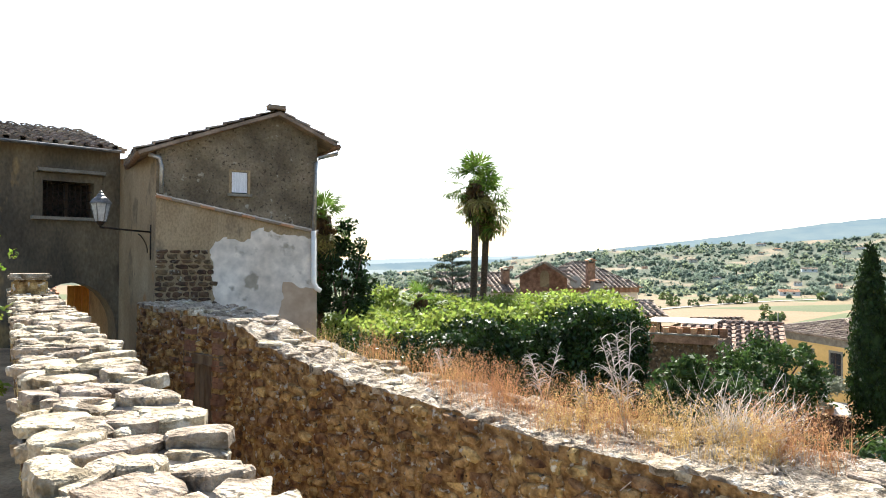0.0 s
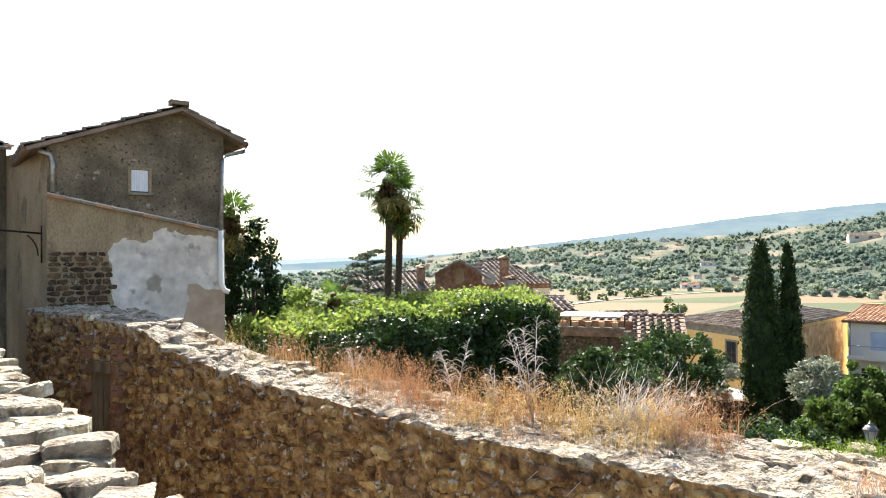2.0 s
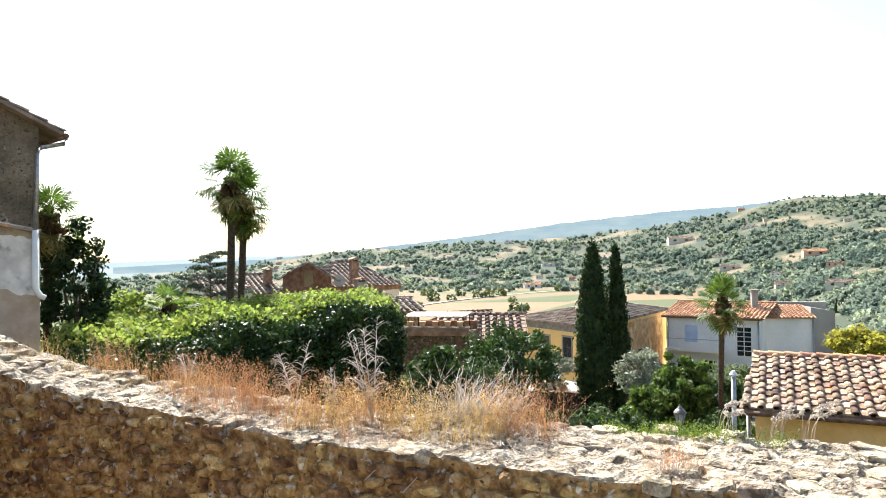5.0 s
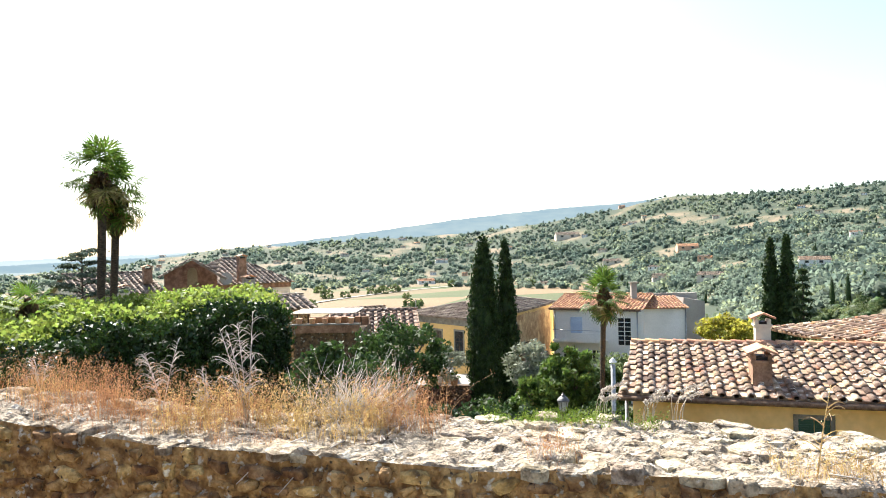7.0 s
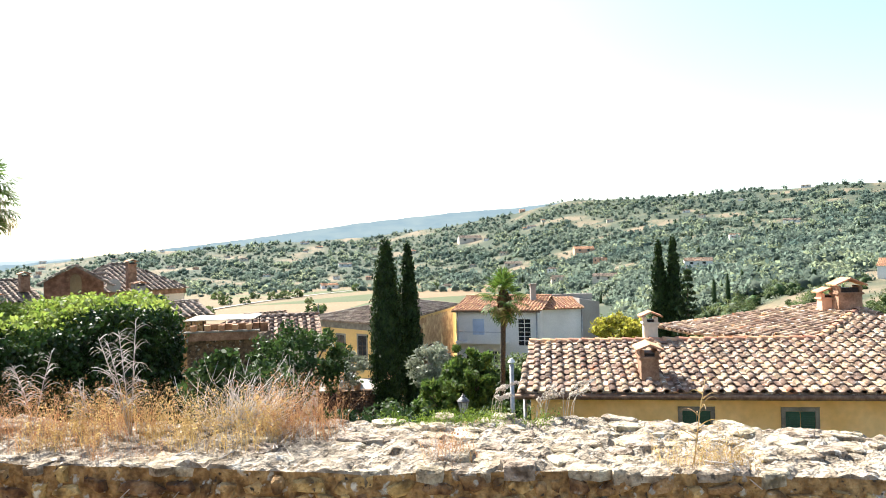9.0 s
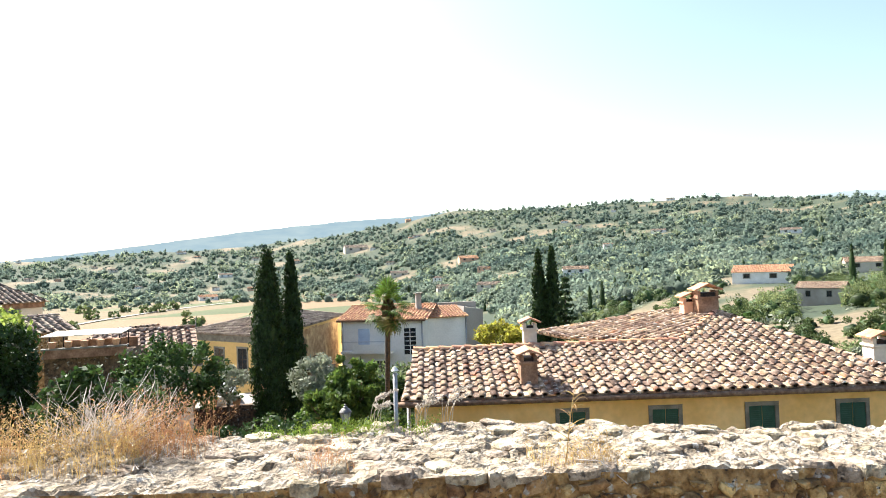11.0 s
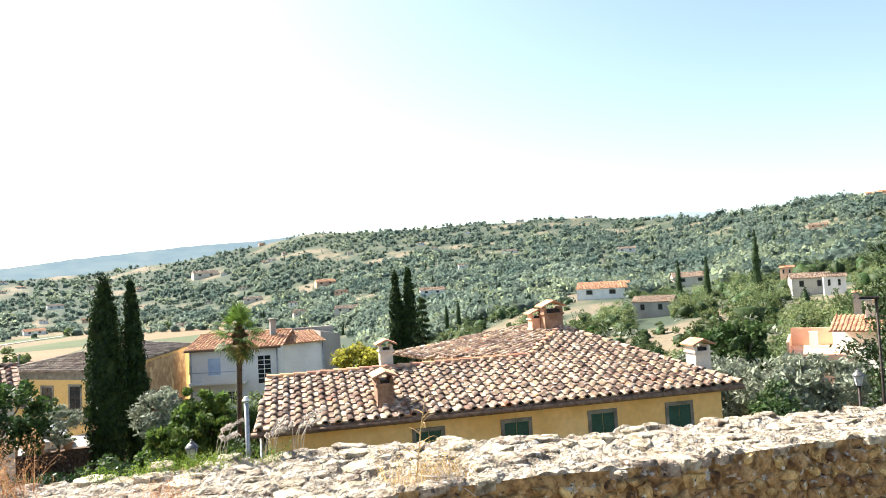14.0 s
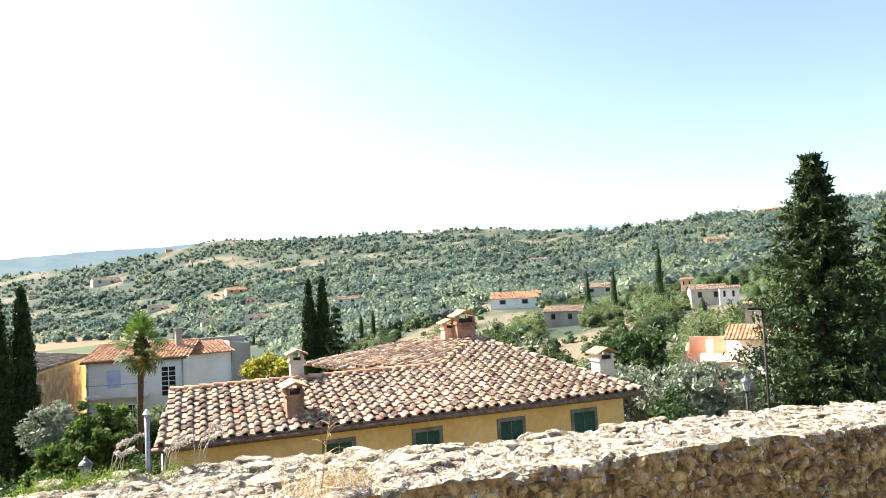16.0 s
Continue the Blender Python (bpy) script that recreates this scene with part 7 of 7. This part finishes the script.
haze_glow_hills("backdrop_plain", 2300, ((-45, -0.75), (-6, -0.7), (2, -0.6), (6, -0.4), (9, -0.3)), -60, ((0.20, 0.25, 0.27), (0.25, 0.285, 0.285)), -45, 9, "plain with faint fields in the distance, mist painted as glow")

# ---- plants on the wall ----
def blades(bases, height, width, lean=0.35, curl=0.3):
    """Grass blades or stalks as bent strips of three faces."""
    b = np.asarray(bases, float)
    n = len(b)
    h = (height * (0.25 + 0.95 * rng.uniform(0, 1, n) ** 1.6))[:, None]
    th = rng.uniform(0, 2 * math.pi, n)
    d = np.stack([np.cos(th), np.sin(th), np.zeros(n)], 1)
    l = (lean * rng.uniform(0.1, 2.4, n))[:, None]
    s = np.stack([-np.sin(th + 0.7), np.cos(th + 0.7), np.zeros(n)], 1) * (width * 0.72 * rng.uniform(0.7, 1.3, n))[:, None]
    up = np.array([0, 0, 1.0])
    rows_ = []
    for f in (0.0, 0.4, 0.75, 1.0):
        c = b + up * h * (f - curl * 0.35 * f ** 3) + d * h * l * f ** 1.8
        rows_.append(c - s * (1 - 0.8 * f))
        rows_.append(c + s * (1 - 0.8 * f))
    v = np.stack(rows_, 1).reshape(-1, 3)
    base = (np.arange(n) * 8)[:, None]
    f = np.concatenate([base + np.array([q, q + 1, q + 3, q + 2]) for q in (0, 2, 4)], 0)
    tips = b + up * h * (1 - curl * 0.35) + d * h * l
    return v, f, tips


def tuft_points(s0, s1, w0, w1, n, clump=0.07):
    k = max(1, n // 11)
    cs, cw = rng.uniform(s0, s1, k), rng.uniform(w0, w1, k)
    idx = rng.integers(0, k, n)
    s, w = cs[idx] + rng.normal(size=n) * clump, np.clip(cw[idx] + rng.normal(size=n) * clump, 0.05, 1.8)
    return np.array([tuple(wall_point(a, b, wall_top(a) - 0.05)) for a, b in zip(s, w)])


def grass(name, label, s0, s1, w0, w1, n, height, mat, width=0.004, heads=0.0, lean=0.35, head_mat=None):
    t = thing(name, (0, 0, 0), label, "dry grass", kind="stuff")
    v, f, tips = blades(tuft_points(s0, s1, w0, w1, n), height, width, lean)
    from_arrays("stalks", v, f, mat, t)
    if heads:
        pts_ = (tips[:, None, :] + rng.normal(size=(len(tips), 7, 3)) * np.array([0.014, 0.014, 0.028])).reshape(-1, 3)
        foliage("seed_heads", t, pts_, heads * 0.55, head_mat or mat, droop=-0.4, longer=2.2)
    return t


grass("rusty_grass", "rusty red dry grass on the wall top", 6.3, 9.0, 0.45, 1.3, 1150, 0.48, DRYRED, 0.0035, 0.016)
grass("straw_grass", "pale straw-coloured dry grass on the wall top", 8.0, 10.3, 0.4, 1.5, 1150, 0.42, DRY, 0.004, 0.02)
grass("straw_grass", "thin straw tufts on the wall top", 3.6, 6.6, 0.5, 1.2, 316, 0.3, DRY, 0.0035, 0.012)
grass("rusty_grass", "dense rusty dry plant at the wall's back edge", 10.0, 10.75, 0.9, 1.6, 420, 0.55, DRYRED, 0.004, 0.018)
grass("short_grass", "short reddish grass along the wall's front edge", 6.8, 9.4, 0.12, 0.5, 392, 0.2, DRYRED, 0.003, 0.01)
grass("straw_grass", "small dry tuft on the wall", 11.75, 12.15, 0.1, 0.7, 127, 0.28, DRYRED, 0.0035, 0.014)
grass("straw_grass", "small straw tuft on the wall", 13.6, 14.5, 0.15, 0.6, 226, 0.26, DRY, 0.004, 0.016)
grass("straw_grass", "tiny dry tufts on the wall", 11.4, 13.4, 0.2, 1.0, 90, 0.14, DRY, 0.003)
grass("green_weeds", "low green weeds at the back of the wall", 11.2, 13.1, 1.5, 1.75, 453, 0.16, L_GRASS, 0.006, 0.02)
grass("rusty_grass", "rusty dry growth at the wall's back edge", 4.2, 7.0, 0.95, 1.4, 378, 0.42, DRYRED, 0.0035, 0.016)

# grey silvery plant with drooping side stalks
def thistle(s, w, h, label, mat=None, n=5, k=26, curl=0.22):
    """A dead plant: stems with arching side shoots and seed bristles."""
    t = thing("dead_thistle", tuple(wall_point(s, w, wall_top(s) - 0.05)), label, "dead plant")
    P_ = []
    for q in range(n):
        a = rnd.uniform(0, 6.28)
        e_ = Vector((0.22 * h * math.cos(a), 0.22 * h * math.sin(a), h * rnd.uniform(0.75, 1.0)))
        tube("stem", [(0, 0, 0), e_ * 0.5 + Vector((0, 0, 0.06)), e_], 0.006, mat or GREYWEED, t, sides=5, r1=0.003)
        for i in range(k):
            f = 0.3 + 0.7 * i / k
            b = rnd.uniform(0, 6.28)
            L_ = h * 0.26 * (1.15 - f * 0.7)
            ts = np.linspace(0, 1, 9)
            P_.append(np.stack([e_.x * f + np.cos(b) * L_ * ts, e_.y * f + np.sin(b) * L_ * ts, e_.z * f + L_ * (0.8 * ts - curl * 3.2 * ts ** 3)], 1))
    V_, F_ = [], []
    for line in P_:
        o = len(V_)
        sd = rng.normal(size=3)
        sd /= np.linalg.norm(sd)
        for i_, q_ in enumerate(line):
            ww = 0.0055 * (1.15 - i_ / len(line))
            V_ += [tuple(q_ - sd * ww), tuple(q_ + sd * ww)]
        F_ += [(o + 2 * i_, o + 2 * i_ + 1, o + 2 * i_ + 3, o + 2 * i_ + 2) for i_ in range(len(line) - 1)]
    from_arrays("side_shoot", V_, F_, mat or GREYWEED, t)
    return t


thistle(8.75, 0.95, 1.25, "tall silvery dead thistle on the wall", n=4)
thistle(7.6, 1.2, 0.85, "silvery dead thistle among dry grass", n=3)
thistle(8.2, 1.1, 0.6, "silvery dead thistle among dry grass", n=3)
thistle(6.0, 1.25, 0.5, "silvery dead thistle at the wall's edge", n=3)
thistle(14.05, 0.3, 0.95, "tall pale dead stalk on the wall", DRY, 1, 14)


def dead_bush(s, w, h, r, label, n=70):
    t = thing("dead_bush", tuple(wall_point(s, w, wall_top(s) - 0.06)), label, "dead bush")
    V_, F_ = [], []
    for q in range(n):
        a, e = rnd.uniform(0, 6.28), rnd.uniform(0.05, 1.15)
        p0 = Vector((0, 0, 0))
        d = Vector((math.cos(a) * math.cos(e), math.sin(a) * math.cos(e), math.sin(e)))
        L_ = h * rnd.uniform(0.5, 1.0)
        for j in range(4):
            d2 = (d + Vector((rnd.uniform(-0.75, 0.75), rnd.uniform(-0.75, 0.75), rnd.uniform(-0.5, 0.5)))).normalized()
            p1 = p0 + Vector((d2.x * r / h, d2.y * r / h, d2.z)) * L_ / 4
            sd = d2.cross(Vector((0.3, 0.2, 1))).normalized() * (0.0075 * (1 - j * 0.2))
            o = len(V_)
            V_ += [tuple(p0 - sd), tuple(p0 + sd), tuple(p1 + sd * 0.8), tuple(p1 - sd * 0.8)]
            F_.append((o, o + 1, o + 2, o + 3))
            if j > 0:
                d3 = (d2 + Vector((rnd.uniform(-1, 1), rnd.uniform(-1, 1), rnd.uniform(-0.2, 0.8)))).normalized()
                p2 = p0 + d3 * L_ * 0.28
                o = len(V_)
                V_ += [tuple(p0 - sd * 0.6), tuple(p0 + sd * 0.6), tuple(p2 + sd * 0.3), tuple(p2 - sd * 0.3)]
                F_.append((o, o + 1, o + 2, o + 3))
            p0 = p1
    from_arrays("twig", V_, F_, GREYWEED, t)
    return t


dead_bush(9.75, 1.4, 0.95, 1.25, "grey leafless dead bush at the wall's back edge", 190)
dead_bush(10.1, 0.9, 0.3, 0.9, "tangle of grey dry twigs lying on the wall", 110)
dead_bush(11.9, 0.3, 0.3, 0.35, "small grey dry twig tuft", 40)
dead_bush(14.3, 0.25, 0.28, 0.4, "small tangle of pale dry stalks", 36)
for a_, b_ in (((9.6, 0.4, 0.03), (9.15, -0.1, -0.28)), ((10.0, 0.35, 0.03), (9.55, -0.12, -0.34)), ((14.1, 0.2, 0.04), (14.5, -0.02, -0.12)), ((3.3, 0.7, 0.1), (3.5, 0.2, 0.03))):
    q0, q1 = wall_point(a_[0], a_[1], wall_top(a_[0]) + a_[2]), wall_point(b_[0], b_[1], wall_top(b_[0]) + b_[2])
    tagged(tube("dry_stalk", [q0, (q0 + q1) / 2 + Vector((0, 0, 0.09)), q1], 0.007, GREYWEED, sides=6, r1=0.004), "pale dry stalk hanging over the wall edge", "dry stalk")

# foxtail grasses behind the wall
for s_, w_, n_ in ((12.4, 1.85, 6), (12.9, 1.9, 7), (13.2, 1.85, 5)):
    t = thing("foxtail_grass", tuple(wall_point(s_, w_, wall_top(s_) - 0.08)), "arching foxtail grass with pale woolly seed heads", "grass", "foxtails behind the wall")
    for q in range(n_):
        a, h = rnd.uniform(-2.6, -0.4), rnd.uniform(0.35, 0.62)
        d = Vector((math.cos(a), math.sin(a), 0))
        tp = [Vector((0.06 * math.cos(q), 0.06 * math.sin(q), 0)) + d * (0.25 * f ** 2.2) * h * 2 + Vector((0, 0, h * (1.25 * f - 0.42 * f ** 3))) for f in np.linspace(0, 1, 10)]
        tube("stalk", tp, 0.004, PALEWEED, t, sides=5, r1=0.003)
        hd = np.array([tuple(tp[6].lerp(tp[9], f)) for f in np.linspace(0, 1, 60)]) + rng.normal(size=(60, 3)) * 0.009
        foliage("seed_head", t, hd, 0.017, PALEWEED, droop=0.2, longer=2.2)

# weeds by the parapet
for at, rad_ in (((-3.6, 5.0, 0.3), 0.3), ((-4.6, 6.6, 0.9), 0.35), ((-6.4, 9.6, 1.5), 0.35), ((-2.6, 3.1, 0.1), 0.25)):
    t = thing("weed_bush", at, "green leafy weed beside the parapet", "weed")
    foliage("leaves", t, clumpy((0, 0, 0.15), (rad_, rad_, rad_ * 1.3), 16, 16, 0.1), 0.05, L_GRASS)
    tube("stem", [(0, 0, -0.9), (0, 0, 0.2)], 0.01, BARK, t)

# ---- street furniture ----
post = thing("street_lamp", (24.47, -1.1, -7.0), "dark green street lamp post with flat head", "street lamp")
tube("pole", [(0, 0, 0), (0, 0, 7.15)], 0.05, IRON, post, "dark metal pole", r1=0.035)
boxpart("lamp_head", (-0.12, 0.12, -0.1, 0.45, 7.12, 7.2), IRON, post, "flat dark lamp head", 0.03)
boxpart("lamp_glass", (-0.08, 0.08, 0.1, 0.4, 7.09, 7.12), CURTAIN, post, "pale lamp glass", 0.01)
l2 = wall_lantern((22.48, -0.49, -1.95), 0.72, "zinc lantern on a post below the wall", "post lanterns")
tube("post", [(0, 0, -0.2), (0, 0, -4.5)], 0.04, IRON, l2, "dark lantern post")
l3 = wall_lantern((9.74, 11.07, -1.75), 0.62, "zinc lantern on a post below the wall", "post lanterns")
tube("post", [(0, 0, -0.18), (0, 0, -2.5)], 0.05, IRON, l3, "dark lantern post")
vp = thing("vent_pipe", (12.35, 12.3, -3.5), "grey vent pipe with white cap beside the house", "vent pipe")
tube("pipe", [(0, 0, -1), (0, 0, 2.2)], 0.055, ZINC, vp)
bm = bmesh.new()
bmesh.ops.create_cone(bm, cap_ends=True, segments=16, radius1=0.10, radius2=0.03, depth=0.1, matrix=Matrix.Translation((0, 0, 2.3)))
part("cap", bm, WHITE, vp, "white conical cap")
for x, y, zt in ((14.2, 52.0, 3.2), (24.0, 46.0, 0.6)):
    pole = thing("utility_pole", (x * 2.2, y * 2.2, float(ground_z(x * 2.2, y * 2.2)) - 0.2), "thin grey pole at the edge of the fields", "pole", "field poles")
    tube("shaft", [(0, 0, 0), (0, 0, 9)], 0.09, GREYSTONE, pole)
# parked cars by the road below the cypresses
def car(at, turn, mat, label):
    """A small parked car: body, glasshouse, four wheels."""
    c = thing("parked_car", at, label, "car", "cars by the road", turn=turn)
    bm = bmesh.new()
    prof = ((-2.0, 0.35), (-2.0, 0.8), (-1.2, 0.95), (-0.6, 1.42), (0.9, 1.45), (1.6, 0.98), (2.0, 0.85), (2.0, 0.35))
    rows_ = [[bm.verts.new((x, sy * (0.82 if z < 1 else 0.66), z)) for x, z in prof] for sy in (-1, 1)]
    bm.faces.new(rows_[0])
    bm.faces.new(rows_[1][::-1])
    for i in range(len(prof)):
        j = (i + 1) % len(prof)
        bm.faces.new((rows_[0][i], rows_[1][i], rows_[1][j], rows_[0][j]))
    bmesh.ops.recalc_face_normals(bm, faces=bm.faces)
    bmesh.ops.bevel(bm, geom=list(bm.edges), offset=0.06, segments=2, affect="EDGES")
    part("body", bm, mat, c)
    boxpart("side_glass", (-0.5, 0.9, -0.79, 0.79, 1.0, 1.33), DARKGLASS, c, "dark side windows", 0.03)
    for x in (-1.25, 1.25):
        for sy in (-1, 1):
            bm = bmesh.new()
            bmesh.ops.create_cone(bm, cap_ends=True, segments=18, radius1=0.32, radius2=0.32, depth=0.2, matrix=Matrix.Translation((x, sy * 0.74, 0.32)) @ Matrix.Rotation(math.pi / 2, 4, "X"))
            part("wheel", bm, IRON, c)
    return c


CARW = material("white_car_paint", (0.75, 0.76, 0.77), (0.8, 0.8, 0.8), 1, 0.25, 0, 10, spec=0.5)
for az, r_, tn in ((25.6, 47.5, 60), (29.9, 48.0, 60)):
    x, y, zz = ground_at(az, r_)
    zz = -7.7
    car((x, y, zz + 0.2), tn, CARW, "white car parked by the road below")
